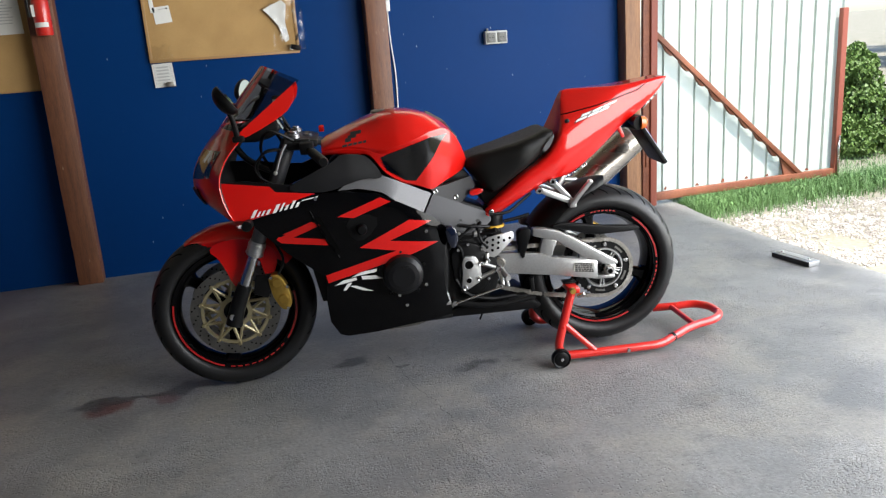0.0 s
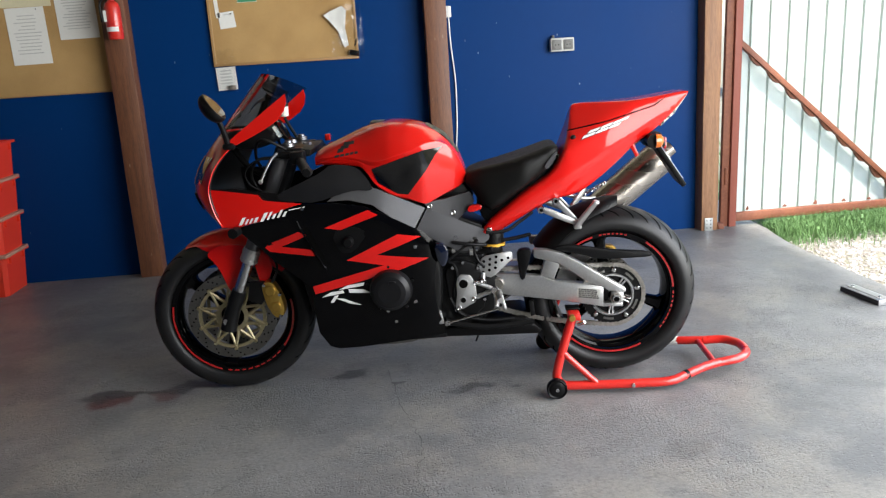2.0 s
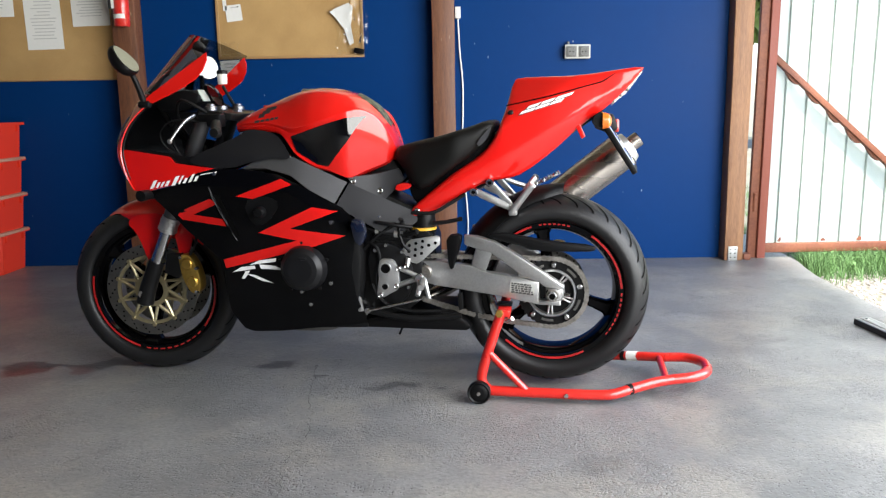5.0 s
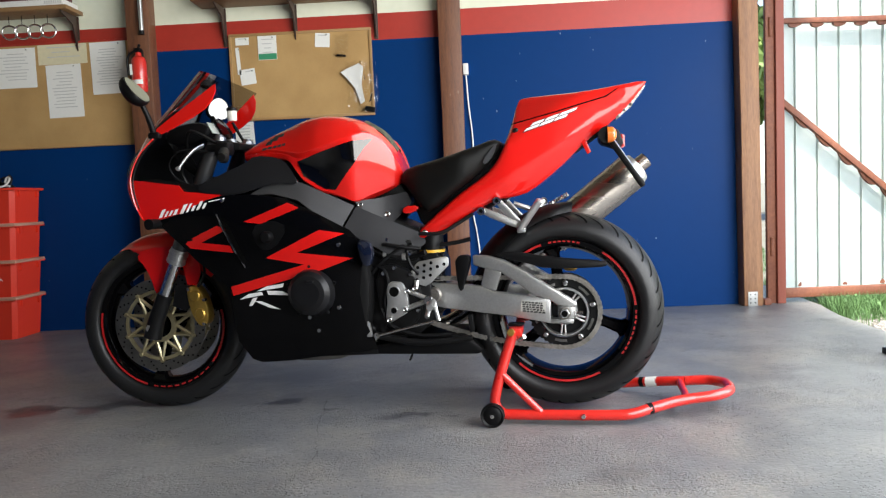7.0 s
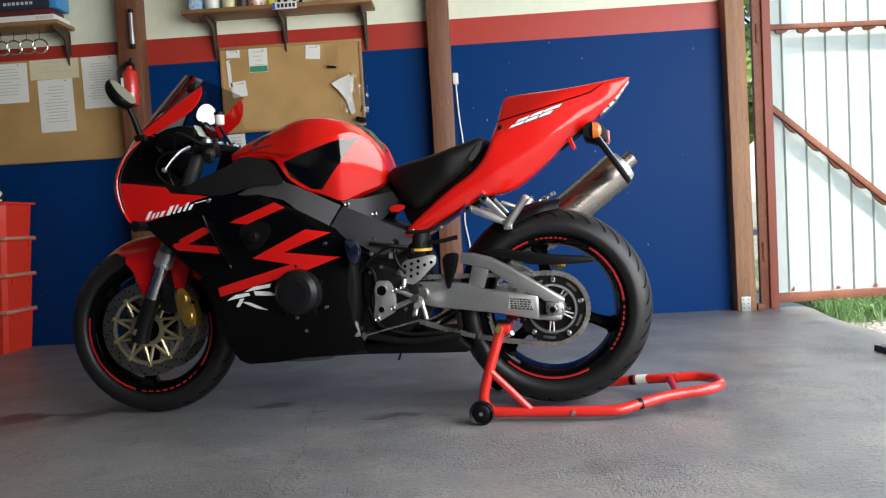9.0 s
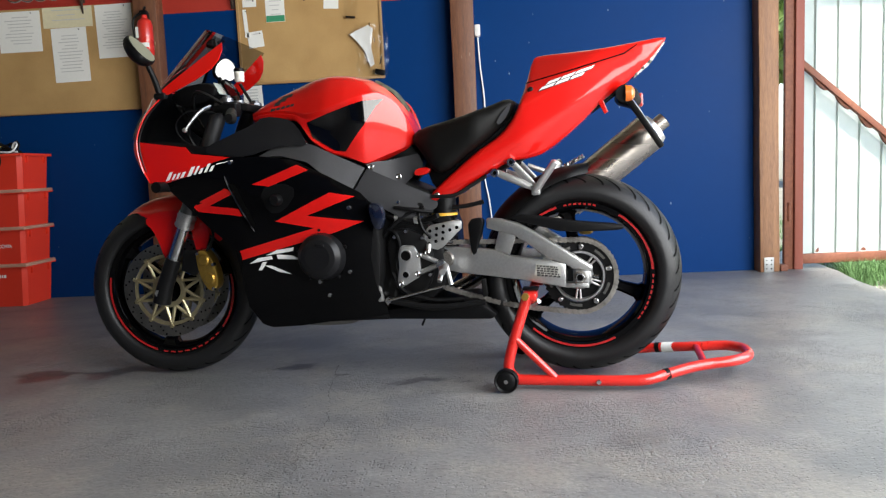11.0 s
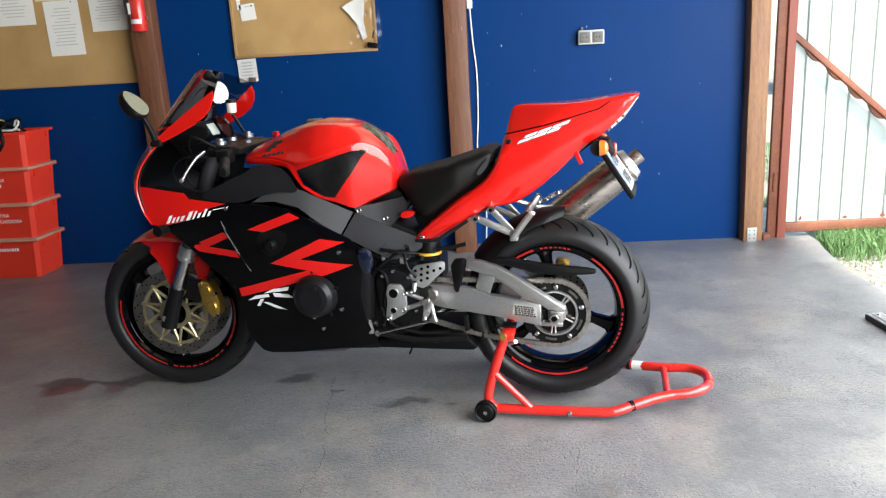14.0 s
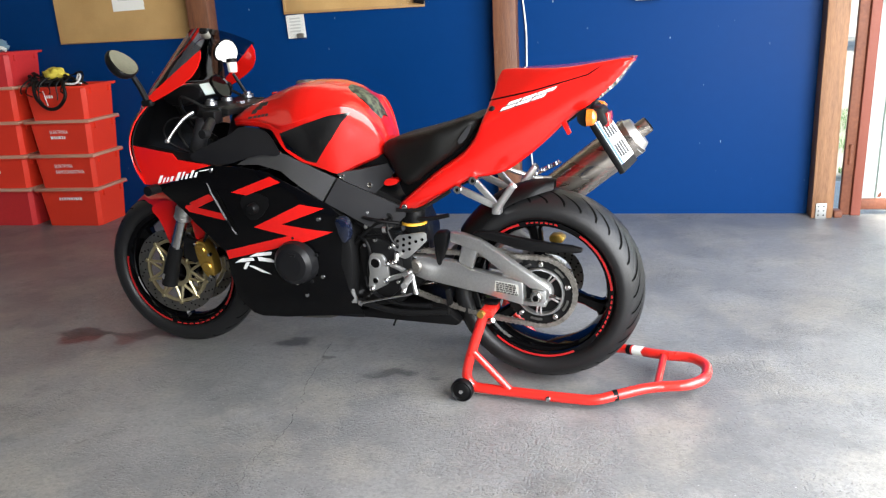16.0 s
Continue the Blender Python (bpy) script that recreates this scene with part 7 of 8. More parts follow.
def stand_side(s):
    y = 0.205 * s
    leg = tube([(1.256, 0.186 * s, 0.290), (1.222, 0.198 * s, 0.19), (1.196, y, 0.10), (1.192, y, 0.062), (1.212, y, 0.034), (1.25, y, 0.029), (1.40, y, 0.028), (1.52, y, 0.028), (1.60, y * 0.98, 0.030), (1.66, y * 0.86, 0.040), (1.74, y * 0.66, 0.052), (1.80, y * 0.56, 0.058)], R, 16, 6)
    side = part("side_tube", leg, STAND_RED, stand)
    part("brace", rod((1.212, y, 0.160), (1.335, y, 0.034), 0.0115), STAND_RED, stand)
    part("pad", boxes(((1.235, 0.125 * s - 0.022, 0.296), (1.285, 0.125 * s + 0.022, 0.304)), bevel=0.003), BLACK_PLASTIC, stand)
    part("pad_block", boxes(((1.240, min(0.105 * s, 0.200 * s), 0.272), (1.282, max(0.105 * s, 0.200 * s), 0.295)), bevel=0.004), STAND_RED, stand)
    part("pad_screw", lathe([(0.0, -0.014), (0.012, -0.014), (0.012, 0.004)], (1.25, 0.205 * s if s < 0 else 0.215, 0.288), 6), GOLD, stand)
    part("pad_knob", rod((1.272, y, 0.262), (1.292, y * 1.08, 0.276), 0.007), STEEL, stand)
    w = part("wheel", lathe([(0.010, -0.014), (0.022, -0.014), (0.028, -0.010), (0.034, -0.014), (0.037, -0.009), (0.037, 0.009), (0.034, 0.014), (0.010, 0.014)], (1.187, 0.245 * s, 0.037), 32), BLACK_PLASTIC, stand, "small black plastic wheel")
    part("wheel_bolt", lathe([(0.0, -0.019), (0.007, -0.018), (0.009, -0.010), (0.009, 0.04)], (1.187, 0.245 * s, 0.037), 6), STEEL, w)
    part("joint_bolt", lathe([(0.0, -0.008), (0.007, -0.008), (0.0085, -0.003), (0.0085, 0.006)], (1.462, y - 0.0165 * 1, 0.028), 6), STEEL, stand)
    part("joint_band", rod((1.655, y * 0.865, 0.0392), (1.668, y * 0.835, 0.0412), R + 0.0012, 16), BLACK_PLASTIC, stand)


stand_side(-1)
stand_side(1)
part("paper_label", rod((1.676, 0.168, 0.0422), (1.712, 0.150, 0.0478), R + 0.0007, 16), PAPER, stand, "white paper label round the tube")
part("handle", tube([(1.80, -0.115, 0.058), (1.87, -0.100, 0.064), (1.912, -0.055, 0.066), (1.922, 0, 0.066), (1.912, 0.055, 0.066), (1.87, 0.100, 0.064), (1.80, 0.115, 0.058)], R, 16), STAND_RED, stand)
part("cross_tube", rod((1.78, -0.115, 0.056), (1.78, 0.115, 0.056), 0.0115), STAND_RED, stand)

# ---- things on the wall ----
def flat(x0, x1, z0, z1, y, d, bm=None, turn=0.0, bevel=0.0):
    """A thin upright sheet, its back at y and d thick, turned in its plane."""
    bm = bm or bmesh.new()
    c = Vector(((x0 + x1) / 2, y - d / 2, (z0 + z1) / 2))
    box(bm, (-(x1 - x0) / 2, -d / 2, -(z1 - z0) / 2), ((x1 - x0) / 2, d / 2, (z1 - z0) / 2), bevel, Matrix.Translation(c) @ Matrix.Rotation(radians(turn), 4, "Y"))
    return bm


def pinboard(x0, x1, z0, z1, label, framed):
    t = thing("pinboard", label, "pinboard")
    part("cork_sheet", flat(x0, x1, z0, z1, WY - 0.001, 0.012), CORK, t)
    if framed:
        w = 0.016
        for a in ((x0 - w, x1 + w, z1, z1 + w), (x0 - w, x1 + w, z0 - w, z0), (x0 - w, x0, z0, z1), (x1, x1 + w, z0, z1)):
            part("frame_strip", flat(*a, WY - 0.001, 0.018, bevel=0.002), BOARD_FRAME, t)
    else:
        part("top_strip", flat(x0, x1, z1, z1 + 0.012, WY - 0.001, 0.014, bevel=0.002), WALL_RED, t)
        part("bottom_strip", flat(x0, x1, z0 - 0.010, z0, WY - 0.001, 0.014, bevel=0.002), BOARD_FRAME, t)
    return t


pinboard(0.017, 0.839, 1.236, 1.718, "framed cork pinboard with a few papers", True)
pinboard(-1.53, -0.592, 1.125, 1.735, "large cork pinboard beside the brown post", False)


def paper(x0, x1, z0, z1, label, mat=PAPER, turn=0.0, bars=0, foot=None, seed=1, pin=True):
    """A sheet on a board with plain bars in place of its small print."""
    t = thing("paper_sheet", label, "paper")
    y = WY - 0.0145
    part("sheet", flat(x0, x1, z0, z1, y, 0.0012, turn=turn), mat, t)
    r = random.Random(seed)
    w, h = x1 - x0, z1 - z0
    for i in range(bars):
        z = z1 - h * (0.14 + 0.72 * i / max(1, bars))
        ww = w * r.uniform(0.35, 0.72)
        cx = (x0 + x1) / 2 + w * r.uniform(-0.04, 0.04)
        part("print_bar", flat(cx - ww / 2, cx + ww / 2, z - 0.0035, z + 0.0015, y - 0.0013, 0.0006, turn=turn), PRINT_GREY, t)
    if foot:
        part("foot_band", flat(x0 + 0.002, x1 - 0.002, z0 + 0.002, z0 + h * 0.26, y - 0.0013, 0.0006, turn=turn), foot, t)
    if pin:
        part("pin", lathe([(0.0, -0.008), (0.004, -0.007), (0.003, 0.0)], ((x0 + x1) / 2 + w * 0.3, y - 0.001, z1 - 0.012), 10), STEEL, t)
    return t


paper(-1.440, -1.180, 1.485, 1.722, "white printed sheet pinned on the cork", bars=9, seed=1)
paper(-1.163, -0.862, 1.614, 1.733, "yellowed paper strip pinned on the cork", PAPER_YELLOW, bars=3, seed=2)
paper(-1.120, -0.905, 1.296, 1.612, "white letter sheet with lines of print", bars=12, turn=-0.8, seed=3)
paper(-0.842, -0.622, 1.424, 1.733, "white form with a faint grey table", bars=14, turn=-1.0, seed=4)
paper(0.042, 0.123, 1.668, 1.712, "small white card on the framed pinboard", bars=1, seed=5)
paper(0.176, 0.288, 1.575, 1.716, "white leaflet with a green foot band", bars=4, foot=PRINT_GREEN, seed=6)
paper(0.042, 0.064, 1.495, 1.655, "narrow paper strip on the framed pinboard", turn=-3, seed=7)
paper(0.060, 0.152, 1.435, 1.527, "white note pinned at a tilt", turn=-6, bars=1, seed=8)
paper(0.520, 0.607, 1.632, 1.714, "small white slip on the pinboard", turn=4, bars=1, seed=9)


def wrinkled(x0, x1, z0, z1, y, amp, seed, n=14):
    """A loosely hanging film with folds."""
    bm = bmesh.new()
    rows = []
    for i in range(n + 1):
        row = []
        for j in range(n + 1):
            u, v = i / n, j / n
            k = noise.noise((u * 3 + seed, v * 3, seed)) + 0.5 * noise.noise((u * 8, v * 8 + seed, 1))
            e = 0.03 * noise.noise((v * 4, seed, 2.0)) * (1 if 0 < i < n else 1.5)
            row.append(bm.verts.new((x0 + (x1 - x0) * u + e, y - amp * (0.6 + k), z0 + (z1 - z0) * v + 0.02 * noise.noise((u * 5, seed, 7)))))
        rows.append(row)
    for q, s in zip(rows, rows[1:]):
        for j in range(n):
            bm.faces.new((q[j], q[j + 1], s[j + 1], s[j]))
    return bm


t = thing("plastic_bag", "clear plastic bag with white paper hanging on the pinboard", "bag")
part("film", wrinkled(0.70, 0.885, 1.235, 1.53, WY - 0.045, 0.022, 2.0), POLY, t)
q = panel([(0.665, 1.475), (0.70, 1.495), (0.775, 1.525), (0.80, 1.50), (0.785, 1.40), (0.80, 1.30), (0.775, 1.285), (0.745, 1.38), (0.70, 1.44)], lambda x, z: WY - 0.032 - 0.008 * noise.noise((x * 14, z * 14, 1.0)), 0.002, 0.02)
part("white_insert", q, PAPER, t)
part("dark_clip", flat(0.80, 0.86, 1.238, 1.268, WY - 0.026, 0.02, turn=12, bevel=0.004), BLACK_PLASTIC, t)
t = thing("small_plastic_bag", "small clear bag with a dark part inside", "bag")
part("film", wrinkled(0.637, 0.718, 1.562, 1.695, WY - 0.026, 0.008, 9.0, 8), POLY, t)
part("dark_part", flat(0.645, 0.700, 1.57, 1.582, WY - 0.02, 0.008, turn=8, bevel=0.002), BLACK_PLASTIC, t)
t = thing("hanging_packet", "clear packet with a printed paper below the pinboard", "packet")
part("film", wrinkled(-0.005, 0.130, 1.075, 1.315, WY - 0.012, 0.008, 4.0, 8), POLY, t)
part("insert", flat(0.008, 0.122, 1.082, 1.215, WY - 0.006, 0.002, turn=-2), PAPER, t)
for i in range(5):
    part("print_bar", flat(0.028, 0.095, 1.19 - 0.018 * i, 1.198 - 0.018 * i, WY - 0.0084, 0.0006, turn=-2), PRINT_GREY, t)
part("small_part", flat(0.07, 0.115, 1.082, 1.108, WY - 0.012, 0.012, bevel=0.003), DARK_STEEL, t)

# double socket, junction box and cable
t = thing("double_socket", "grey surface-mounted double power socket", "socket")
part("housing", flat(2.018, 2.166, 1.187, 1.268, WY, 0.045, bevel=0.006), SOCKET_GREY, t)
for x in (2.056, 2.128):
    s = part("socket_face", flat(x - 0.030, x + 0.030, 1.197, 1.257, WY - 0.0455, 0.004, bevel=0.002), SOCKET_DARK, t)
    part("socket_well", lathe([(0.0, -0.0012), (0.019, -0.0012), (0.020, -0.003), (0.022, -0.003), (0.023, 0.001)], (x, WY - 0.0495, 1.227), 24), SOCKET_DARK, s)
    for dx in (-0.009, 0.009):
        part("pin_hole", lathe([(0.0, -0.0006), (0.0035, -0.0006), (0.0035, 0.001)], (x + dx, WY - 0.0515, 1.227), 10), GROOVE, s)
part("cable_entry", rod((2.04, WY - 0.02, 1.268), (2.04, WY - 0.02, 1.285), 0.008), SOCKET_DARK, t)
t = thing("junction_box", "small white junction box beside the post", "junction box")
part("housing", flat(1.388, 1.420, 1.425, 1.490, WY, 0.045, bevel=0.004), WHITE_PLASTIC, t)
t = thing("white_cable", "white cable hanging down the blue wall", "cable")
part("cord", tube([(1.404, 5.02, 1.43), (1.412, 5.035, 1.25), (1.428, 5.04, 1.05), (1.424, 5.04, 0.8), (1.412, 5.04, 0.62), (1.432, 5.035, 0.48), (1.45, 5.03, 0.25), (1.44, 5.03, 0.02)], 0.0045, 8), WHITE_PLASTIC, t)

# fire extinguisher and a tube lamp on the post
t = thing("fire_extinguisher", "small red fire extinguisher hung on the brown post", "extinguisher")
body = part("cylinder", lathe([(0.0, 1.402), (0.038, 1.403), (0.043, 1.412), (0.043, 1.575), (0.036, 1.598), (0.018, 1.612), (0.016, 1.63), (0.0, 1.63)], (-0.492, 4.895, 0), 32, axis="Z"), EXT_RED, t)
lab = bmesh.new()
for i in range(9):
    a = radians(-150 + i * 13)
    lab.verts.new((-0.492 + 0.0437 * math.cos(a), 4.895 + 0.0437 * math.sin(a), 1.445))
    lab.verts.new((-0.492 + 0.0437 * math.cos(a), 4.895 + 0.0437 * math.sin(a), 1.47))
lab.verts.ensure_lookup_table()
for i in range(8):
    lab.faces.new((lab.verts[2 * i], lab.verts[2 * i + 2], lab.verts[2 * i + 3], lab.verts[2 * i + 1]))
part("label", lab, PAPER, t, "white paper label")
part("label", flat(-0.534, -0.512, 1.50, 1.56, 4.862, 0.001), PAPER, t)
part("valve", boxes(((-0.512, 4.875, 1.63), (-0.472, 4.915, 1.655)), bevel=0.005), BLACK_PLASTIC, t)
part("handle", tube([(-0.492, 4.90, 1.652), (-0.475, 4.87, 1.668), (-0.462, 4.845, 1.66)], 0.007, 8), BLACK_PLASTIC, t)
part("hose", tube([(-0.50, 4.875, 1.64), (-0.545, 4.87, 1.60), (-0.548, 4.875, 1.50)], 0.007, 8), BLACK_PLASTIC, t)
part("wall_hook", boxes(((-0.505, 4.915, 1.60), (-0.48, 4.953, 1.65))), BLACK_METAL, t)
t = thing("tube_lamp", "narrow silver tube fixed upright on the post", "tube")
part("tube", rod((-0.475, 4.925, 1.755), (-0.475, 4.925, 1.945), 0.013, 16), ALU, t)
for z in (1.74, 1.945):
    part("end_cap", rod((-0.475, 4.925, z), (-0.475, 4.925, z + 0.022), 0.015, 16), BLACK_METAL, t)
part("clip", boxes(((-0.482, 4.93, 1.84), (-0.468, 4.956, 1.86))), BLACK_METAL, t)


# ---- shelves ----
def wall_shelf(x0, x1, brackets, label):
    t = thing("wall_shelf", label, "shelf")
    part("board", boxes(((x0, 4.845, 1.895), (x1, WY - 0.001, 1.918)), bevel=0.002), SHELF_WOOD, t)
    for x in brackets:
        b = part("bracket", boxes(((x - 0.012, WY - 0.006, 1.665), (x + 0.012, WY - 0.001, 1.892)), bevel=0.001), BRACKET, t)
        q = slab([(0, 0), (0.18, 0), (0.18, -0.012), (0.055, -0.055), (0.012, -0.20), (0, -0.215)], -0.004, 0.004, 0.001)
        bmesh.ops.transform(q, matrix=Matrix.Translation((x, WY - 0.007, 1.892)) @ Matrix.Rotation(radians(-90), 4, "Z"), verts=q.verts)
        part("gusset", q, BRACKET, b)
    return t


wall_shelf(-0.15, 0.95, (-0.02, 0.405, 0.885), "brown wooden wall shelf on dark steel brackets")
wall_shelf(-1.95, -0.875, (-0.915, -1.60), "wooden wall shelf on dark brackets above the cork board")
SH = 1.919
BLUE_CARTON = material("blue_white_carton", (0.55, 0.68, 0.80), 0.5, scale=14, fine=60, col2=(0.12, 0.30, 0.62), mix=0.9)
RED_TIN = material("red_white_tin", (0.75, 0.72, 0.68), 0.35, scale=16, fine=50, col2=(0.62, 0.06, 0.05), mix=0.92)
CREAM = material("cream_plastic", (0.72, 0.66, 0.40), 0.4, scale=9)
NAVY = material("navy_case", (0.020, 0.026, 0.05), 0.4, scale=8)
WINE = material("wine_red_case", (0.10, 0.016, 0.018), 0.5, scale=8)
TOWEL = material("pale_yellow_towel", (0.70, 0.62, 0.36), 0.9, scale=10, fine=120, bump=0.5, col2=(0.42, 0.22, 0.10), mix=0.85)
t = thing("carton", "blue and white drink carton on the shelf", "carton")
part("body", boxes(((-0.118, 4.90, SH), (-0.045, 4.97, SH + 0.19)), bevel=0.003), BLUE_CARTON, t)
part("gable", boxes(((-0.116, 4.93, SH + 0.19), (-0.047, 4.94, SH + 0.22))), BLUE_CARTON, t)


def bottle(name, label, x, r, h, mat, cap, neck=0.45):
    t = thing(name, label, name)
    part("body", lathe([(0, SH), (r * 0.94, SH), (r, SH + 0.006), (r, SH + h * 0.78), (r * 0.85, SH + h * 0.86), (r * neck, SH + h * 0.92), (r * neck, SH + h * 0.95), (0, SH + h * 0.95)], (x, 4.925, 0), 28, axis="Z"), mat, t)
    part("cap", lathe([(0, SH + h), (r * neck * 1.1, SH + h), (r * neck * 1.15, SH + h * 0.94), (0, SH + h * 0.94)], (x, 4.925, 0), 20, axis="Z"), cap, t)


bottle("bottle", "white plastic bottle on the shelf", 0.012, 0.042, 0.22, WHITE_PLASTIC, BLACK_PLASTIC)
bottle("jar", "cream plastic jar on the shelf", 0.112, 0.038, 0.15, CREAM, WHITE_PLASTIC, 0.8)
bottle("pot", "dark brown pot on the shelf", 0.190, 0.034, 0.12, BRACKET, BLACK_PLASTIC, 0.9)
bottle("tin", "red and white tin on the shelf", 0.275, 0.042, 0.17, RED_TIN, WHITE_PLASTIC, 0.9)
bottle("tin", "small yellow tin on the shelf", 0.360, 0.028, 0.05, CLOTH_YELLOW, CLOTH_YELLOW, 0.9)
t = thing("toy_motorcycle", "small model motorcycle on the shelf", "toy")
for x in (0.43, 0.52):
    w = part("wheel", lathe([(0.012, -0.006), (0.026, -0.007), (0.030, 0.0), (0.026, 0.007), (0.012, 0.006)], (x, 4.90, SH + 0.030), 24, closed=True), RUBBER, t)
part("body", tube([(0.43, 4.90, SH + 0.035), (0.455, 4.90, SH + 0.07), (0.49, 4.90, SH + 0.06), (0.52, 4.90, SH + 0.075)], (0.012, 0.009), 10), BLACK_METAL, t)
part("handlebar", tube([(0.44, 4.87, SH + 0.085), (0.438, 4.90, SH + 0.08), (0.44, 4.93, SH + 0.085)], 0.003, 8), STEEL, t)
t = thing("small_plate", "small white plate with a blue end on the shelf edge", "plate")
part("plate", boxes(((0.385, 4.8405, 1.885), (0.525, 4.8435, 1.925)), bevel=0.001), PLATE_WHITE, t)
part("blue_end", boxes(((0.386, 4.8395, 1.886), (0.400, 4.8403, 1.924))), PLATE_BLUE, t)
for i in range(5):
    part("bar", boxes(((0.412 + 0.022 * i, 4.8395, 1.894), (0.427 + 0.022 * i, 4.8403, 1.916))), INK, t)


def heap(name, label, category, centre, size, mat, seed, n=5):
    """A soft crumpled heap."""
    t = thing(name, label, category)
    bm = bmesh.new()
    bmesh.ops.create_icosphere(bm, subdivisions=4, radius=1)
    for v in bm.verts:
        p = v.co.copy()
        k = 1 + 0.35 * noise.noise(p * 1.6 + Vector((seed, 0, 0))) + 0.18 * noise.noise(p * 4.5 + Vector((0, seed, 0)))
        v.co = Vector(centre) + Vector((p.x * size[0] * k, p.y * size[1] * k, max(-0.98, p.z * k) * size[2]))
        v.co.z = max(v.co.z, centre[2] - size[2] * 0.6)
    part("cloth", bm, mat, t, angle=70)
    return t


heap("folded_towels", "crumpled yellowish cloths heaped on the shelf", "cloth", (0.76, 4.95, SH + 0.035), (0.16, 0.08, 0.055), TOWEL, 3.0)
t = thing("flat_case", "white flat box on the shelf", "box")
part("body", boxes(((-1.55, 4.855, SH), (-0.895, 5.035, SH + 0.034)), bevel=0.002), WHITE_PLASTIC, t)
for i in range(8):
    part("side_bar", boxes(((-1.005 + 0.013 * i, 4.8540, SH + 0.008), (-0.997 + 0.013 * i, 4.8549, SH + 0.026))), PRINT_GREY, t)
t = thing("flat_case", "dark wine-red case stacked on the shelf", "box")
part("body", boxes(((-1.50, 4.87, SH + 0.035), (-0.925, 5.03, SH + 0.072)), bevel=0.004), WINE, t)
t = thing("flat_case", "dark navy case with faint lettering bars on the shelf", "box")
part("body", boxes(((-1.50, 4.87, SH + 0.073), (-0.93, 5.03, SH + 0.150)), bevel=0.004), NAVY, t)
for i in range(7):
    part("bar", boxes(((-1.20 + 0.026 * i, 4.8690, SH + 0.100), (-1.183 + 0.026 * i, 4.8699, SH + 0.117))), PRINT_GREY, t)
t = thing("blue_folder", "bright blue folder end on the shelf", "folder")
part("cover", boxes(((-0.928, 4.87, SH + 0.074), (-0.885, 5.02, SH + 0.152)), bevel=0.002), material("bright_blue_card", (0.05, 0.28, 0.62), 0.4), t)
for i in range(4):
    c = Vector((-1.285 + 0.078 * i, 4.965, 1.800))
    ring = thing("steel_ring", "shiny steel ring clip hanging under the shelf", "ring", group="rings under the shelf")
    part("hoop", tube([c + Vector((0.040 * math.cos(a), 0.012 * math.cos(a), 0.040 * math.sin(a))) for a in np.linspace(0, 6.283, 25)[:-1]], 0.005, 8, 1, closed=True), STEEL, ring)
    part("hanger", rod(c + Vector((0, 0, 0.04)), c + Vector((0, 0, 0.096)), 0.002, 8), BLACK_METAL, ring)

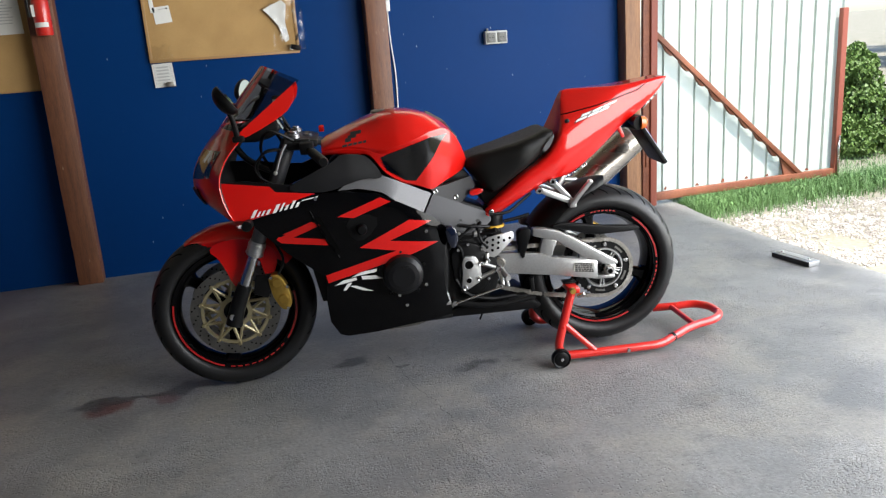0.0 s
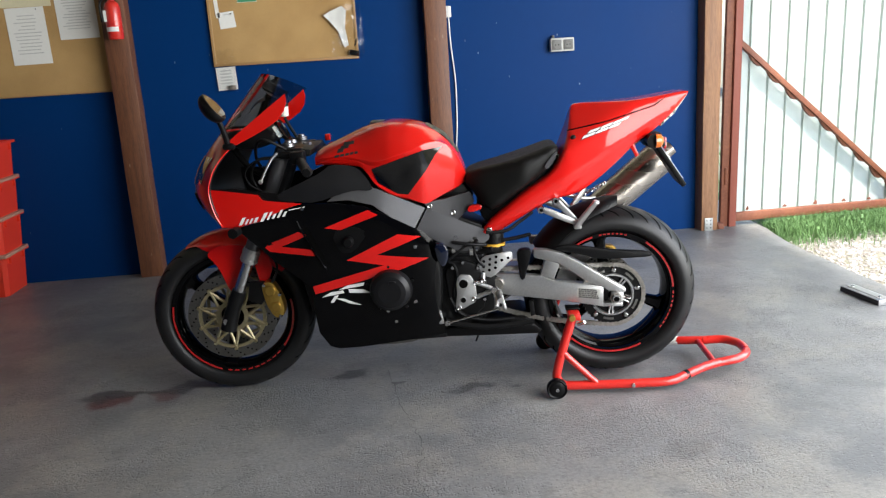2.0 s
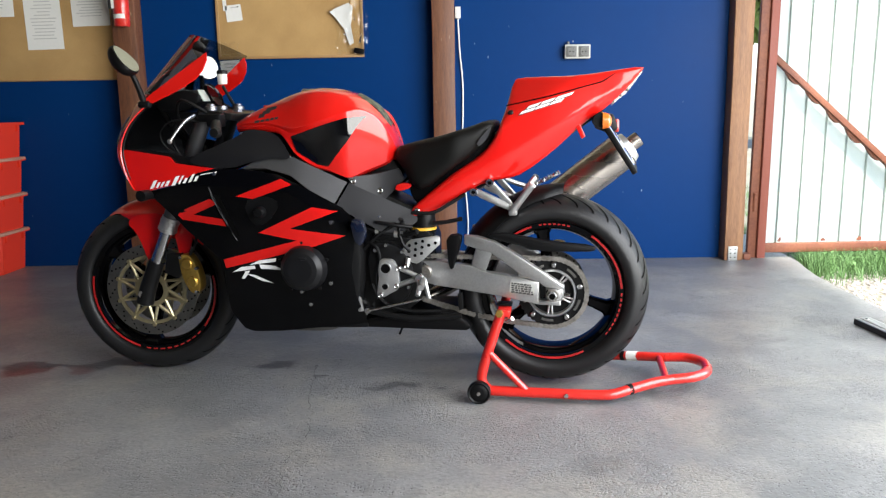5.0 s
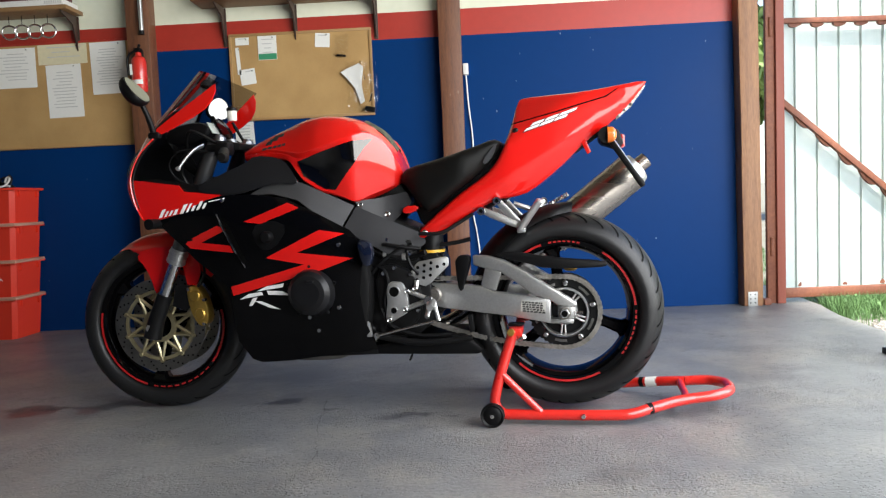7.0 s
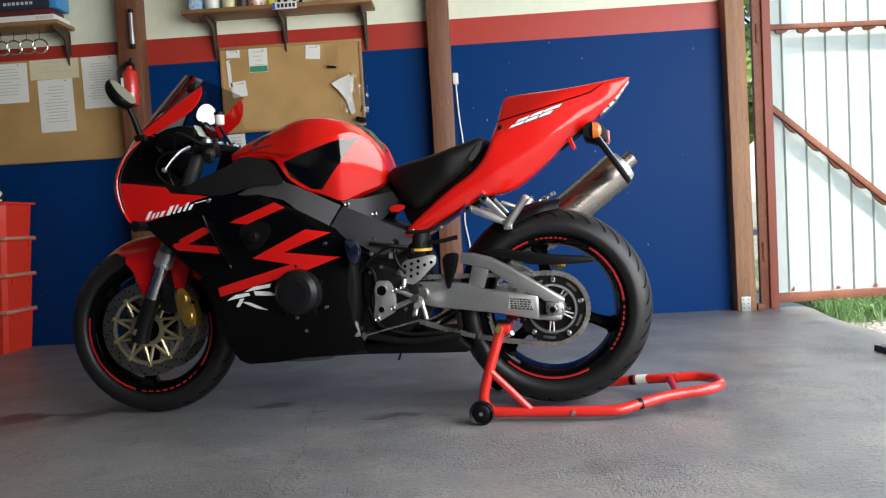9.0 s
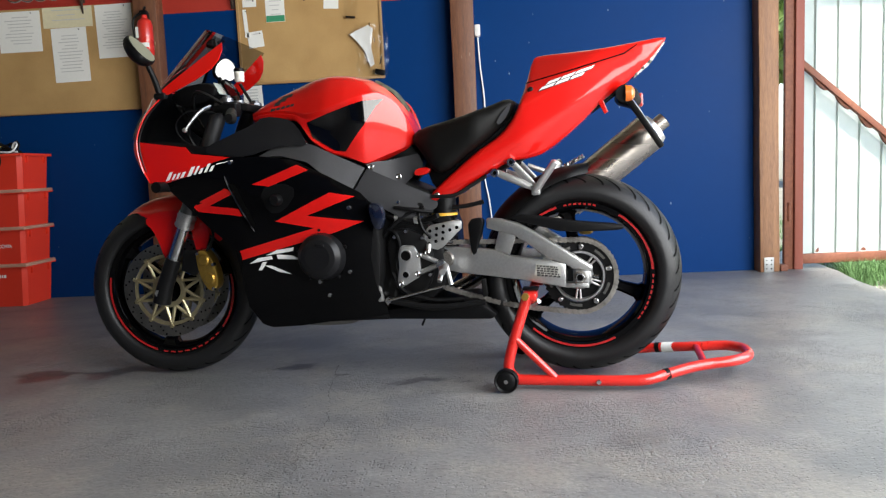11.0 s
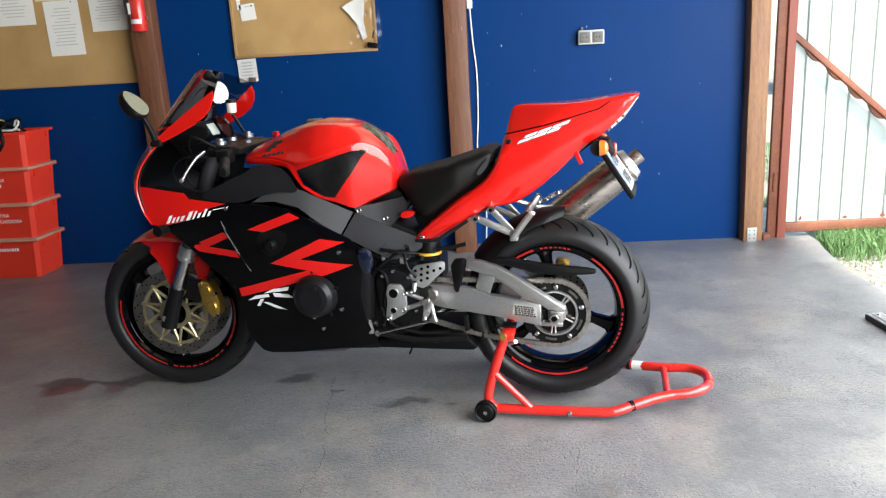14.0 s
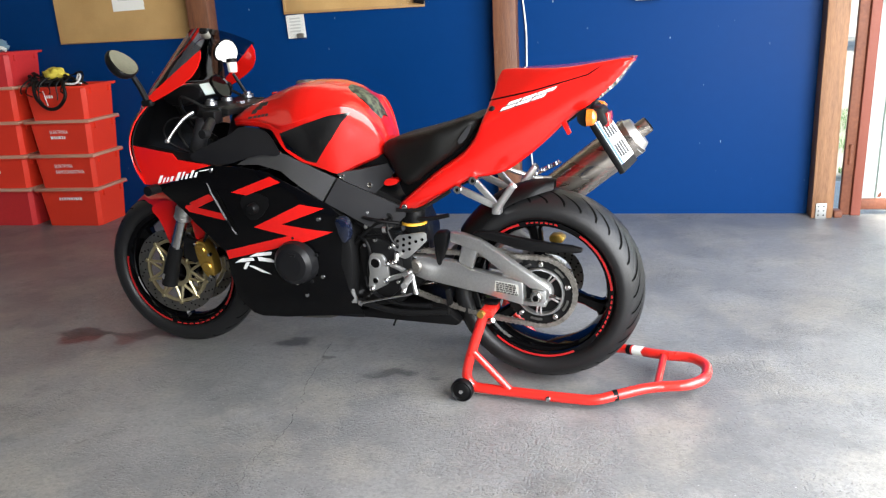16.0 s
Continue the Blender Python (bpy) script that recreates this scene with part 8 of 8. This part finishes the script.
# ---- crates ----
def crate(x, z, mat, label, lid, words, seed):
    """A tapered plastic box with a rim, ribs and, where it is stacked under another, a pale lid."""
    t = thing("storage_crate", label, "crate", pose(x, 4.895, z), group="stacked crates")
    H, bx, by, tx, ty = 0.236, 0.190, 0.140, 0.212, 0.152
    bm = bmesh.new()
    def ring(hx, hy, h, c=0.022):
        return [bm.verts.new((sx * (hx - (c if k in (0, 3) else 0)) if k in (0, 3) else sx * hx, sy * hy if k in (0, 3) else sy * (hy - c), h)) for sx, sy, k in ((-1, -1, 1), (-1, -1, 0), (1, -1, 0), (1, -1, 1), (1, 1, 1), (1, 1, 0), (-1, 1, 0), (-1, 1, 1))]
    rings = [ring(bx, by, 0.0), ring(bx + 0.002, by + 0.001, 0.006), ring(tx, ty, H), ring(tx - 0.004, ty - 0.004, H), ring(bx - 0.003, by - 0.003, 0.01)]
    for a, b in zip(rings, rings[1:]):
        for i in range(8):
            bm.faces.new((a[i], a[(i + 1) % 8], b[(i + 1) % 8], b[i]))
    bm.faces.new(rings[0])
    bm.faces.new(rings[-1])
    body = part("body", bm, mat, t)
    bm = bmesh.new()
    for h0, h1, e in ((H - 0.012, H + 0.003, 0.014),):
        box(bm, (-tx - e, -ty - e, h0), (tx + e, -ty - 0.0005, h1), 0.003)
        box(bm, (-tx - e, ty + 0.0005, h0), (tx + e, ty + e, h1), 0.003)
        box(bm, (-tx - e, -ty - 0.0005, h0), (-tx - 0.0005, ty + 0.0005, h1), 0.0)
        box(bm, (tx + 0.0005, -ty - 0.0005, h0), (tx + e, ty + 0.0005, h1), 0.0)
    part("rim", bm, mat, t)
    for sx in (-0.12, 0.0, 0.12):
        if sx:
            part("rib", boxes(((tx - 0.006, sx * 0.75 - 0.006, H - 0.05), (tx + 0.010, sx * 0.75 + 0.006, H - 0.0125)), bevel=0.002), mat, t)
    if lid:
        part("lid", boxes(((-tx - 0.018, -ty - 0.018, H - 0.006), (tx + 0.018, ty - 0.004, H + 0.013)), bevel=0.005), CRATE_LIP, t, "pale translucent lid edge")
    tilt = math.atan2(ty - by, H)
    for i, word in enumerate(words):
        zz = H * 0.70 - 0.037 * i
        yy = -(by + (ty - by) * zz / H) - 0.0015
        if isinstance(word, str):
            cu = bpy.data.curves.new("lettering", "FONT")
            cu.body, cu.size, cu.extrude = word, 0.034, 0.0004
            tmp = bpy.data.objects.new("tmp", cu)
            scene.collection.objects.link(tmp)
            me = bpy.data.meshes.new_from_object(tmp)
            bpy.data.objects.remove(tmp)
            me.materials.append(DECAL_WHITE)
            ob = new("lettering", me)
            ob.parent = t
            ob.matrix_basis = Matrix.Translation((-0.07, yy, zz)) @ Matrix.Rotation(radians(90) + tilt, 4, "X") @ Matrix.Diagonal((0.72, 0.9, 1, 1))
        else:
            r = random.Random(seed * 7 + i)
            x = -0.07
            while x < -0.07 + word:
                w = r.uniform(0.008, 0.020)
                q = boxes(((x, yy - 0.0005, zz + 0.004), (x + w, yy + 0.0003, zz + 0.022)))
                part("print_bar", q, DECAL_WHITE, t)
                x += w + 0.005
    return t


NOTE = "red plastic storage crate in a stack beside the wall"
PITCH = 0.213
for i, words in enumerate(([0.16], ["ELEKTRYKA", "SAMOCHODOWA"], ["ELEKTRYKA", 0.10], [0.06])):
    crate(-1.462 + 0.012 * i, PITCH * i + 0.001, CRATE, NOTE + (" with cables" if i == 3 else ", lidded"), i < 3, words, i + 1)
for i, words in enumerate(([], [0.07, 0.08], [0.08], [], [])):
    crate(-1.945 + 0.008 * i, PITCH * i + 0.001, CRATE_OLD if i in (0, 4) else CRATE, ("faded wine-red" if i in (0, 4) else "red") + " plastic crate in the taller stack", i < 4, words, i + 11)
for i in range(4):
    crate(-2.42 + 0.006 * i, PITCH * i + 0.001, CRATE, "red plastic crate at the far end of the stacks", i < 3, [], i + 21)

ZT = 3 * PITCH + 0.24
XT = -1.445
rr = random.Random(8)
for i in range(14):
    t = thing("cable_coil", "tangled black cable heaped in the open crate", "cable", group="cables in the crate")
    c = Vector((XT + rr.uniform(-0.17, 0.15), 4.885 + rr.uniform(-0.07, 0.07), ZT + rr.uniform(0.0, 0.045)))
    e = Euler((rr.uniform(-0.9, 0.9), rr.uniform(-0.9, 0.9), 0)).to_matrix()
    r0 = rr.uniform(0.04, 0.075)
    part("cord", tube([c + e @ Vector(((r0 + 0.01 * math.sin(a * 3.3)) * math.cos(a), r0 * 0.8 * math.sin(a), 0.012 * math.sin(a * 2.1))) for a in np.arange(0, 13, 0.6)], rr.uniform(0.004, 0.008), 8, 3), CABLE_BLACK, t)
for i in range(7):
    t = thing("cable_end", "thin black cable hanging over the crate rim", "cable", group="cables in the crate")
    x = XT - 0.19 + 0.052 * i + rr.uniform(-0.02, 0.02)
    d = rr.uniform(0.03, 0.10)
    part("cord", tube([(x + rr.uniform(-0.06, 0.06), 4.86, ZT + 0.03), (x + 0.02, 4.78, ZT + 0.05), (x, 4.722, ZT + 0.012), (x + rr.uniform(-0.02, 0.02), 4.716, ZT - d * 0.6), (x + rr.uniform(-0.03, 0.03), 4.714, ZT - d)], rr.uniform(0.003, 0.005), 8), CABLE_BLACK if i != 3 else CABLE_GREY, t)
t = thing("rubber_hose", "thick black hose looped over the crate's edge", "hose")
part("loop", tube([(XT - 0.12, 4.80, ZT + 0.03), (XT - 0.10, 4.735, ZT + 0.02), (XT - 0.075, 4.705, ZT - 0.06), (XT - 0.01, 4.70, ZT - 0.125), (XT + 0.07, 4.70, ZT - 0.12), (XT + 0.125, 4.705, ZT - 0.06), (XT + 0.115, 4.72, ZT + 0.005), (XT + 0.06, 4.78, ZT + 0.035), (XT - 0.02, 4.82, ZT + 0.03)], 0.0105, 12), CABLE_BLACK, t)
part("silver_plug", tube([(XT - 0.01, 4.69, ZT - 0.02), (XT + 0.0, 4.69, ZT - 0.07), (XT + 0.008, 4.69, ZT - 0.11)], (0.003, 0.0045), 10), DARK_STEEL, t)
heap("yellow_cloth", "crumpled yellow work gloves on the cable heap", "cloth", (XT - 0.03, 4.86, ZT + 0.065), (0.075, 0.05, 0.042), CLOTH_YELLOW, 6.0)
t = thing("white_plug_lead", "white lead looped on the crate rim", "cable")
part("lead", tube([(XT + 0.05, 4.80, ZT + 0.01), (XT + 0.10, 4.77, ZT + 0.012), (XT + 0.16, 4.78, ZT + 0.012), (XT + 0.185, 4.80, ZT + 0.05), (XT + 0.165, 4.81, ZT + 0.062), (XT + 0.155, 4.80, ZT + 0.02), (XT + 0.19, 4.79, ZT + 0.01)], 0.006, 8), WHITE_PLASTIC, t)
ZL = 4 * PITCH + 0.24
heap("blue_cloth", "blue-grey rag heaped on the crate", "cloth", (-1.93, 4.88, ZL + 0.035), (0.13, 0.08, 0.055), CLOTH_BLUE, 2.0)
t = thing("white_rope", "white rope end over the crate rim", "rope")
part("cord", tube([(-1.90, 4.80, ZL + 0.01), (-1.85, 4.76, ZL + 0.025), (-1.80, 4.77, ZL + 0.01), (-1.77, 4.79, ZL + 0.03), (-1.74, 4.80, ZL + 0.012)], 0.011, 8), WHITE_PLASTIC, t)
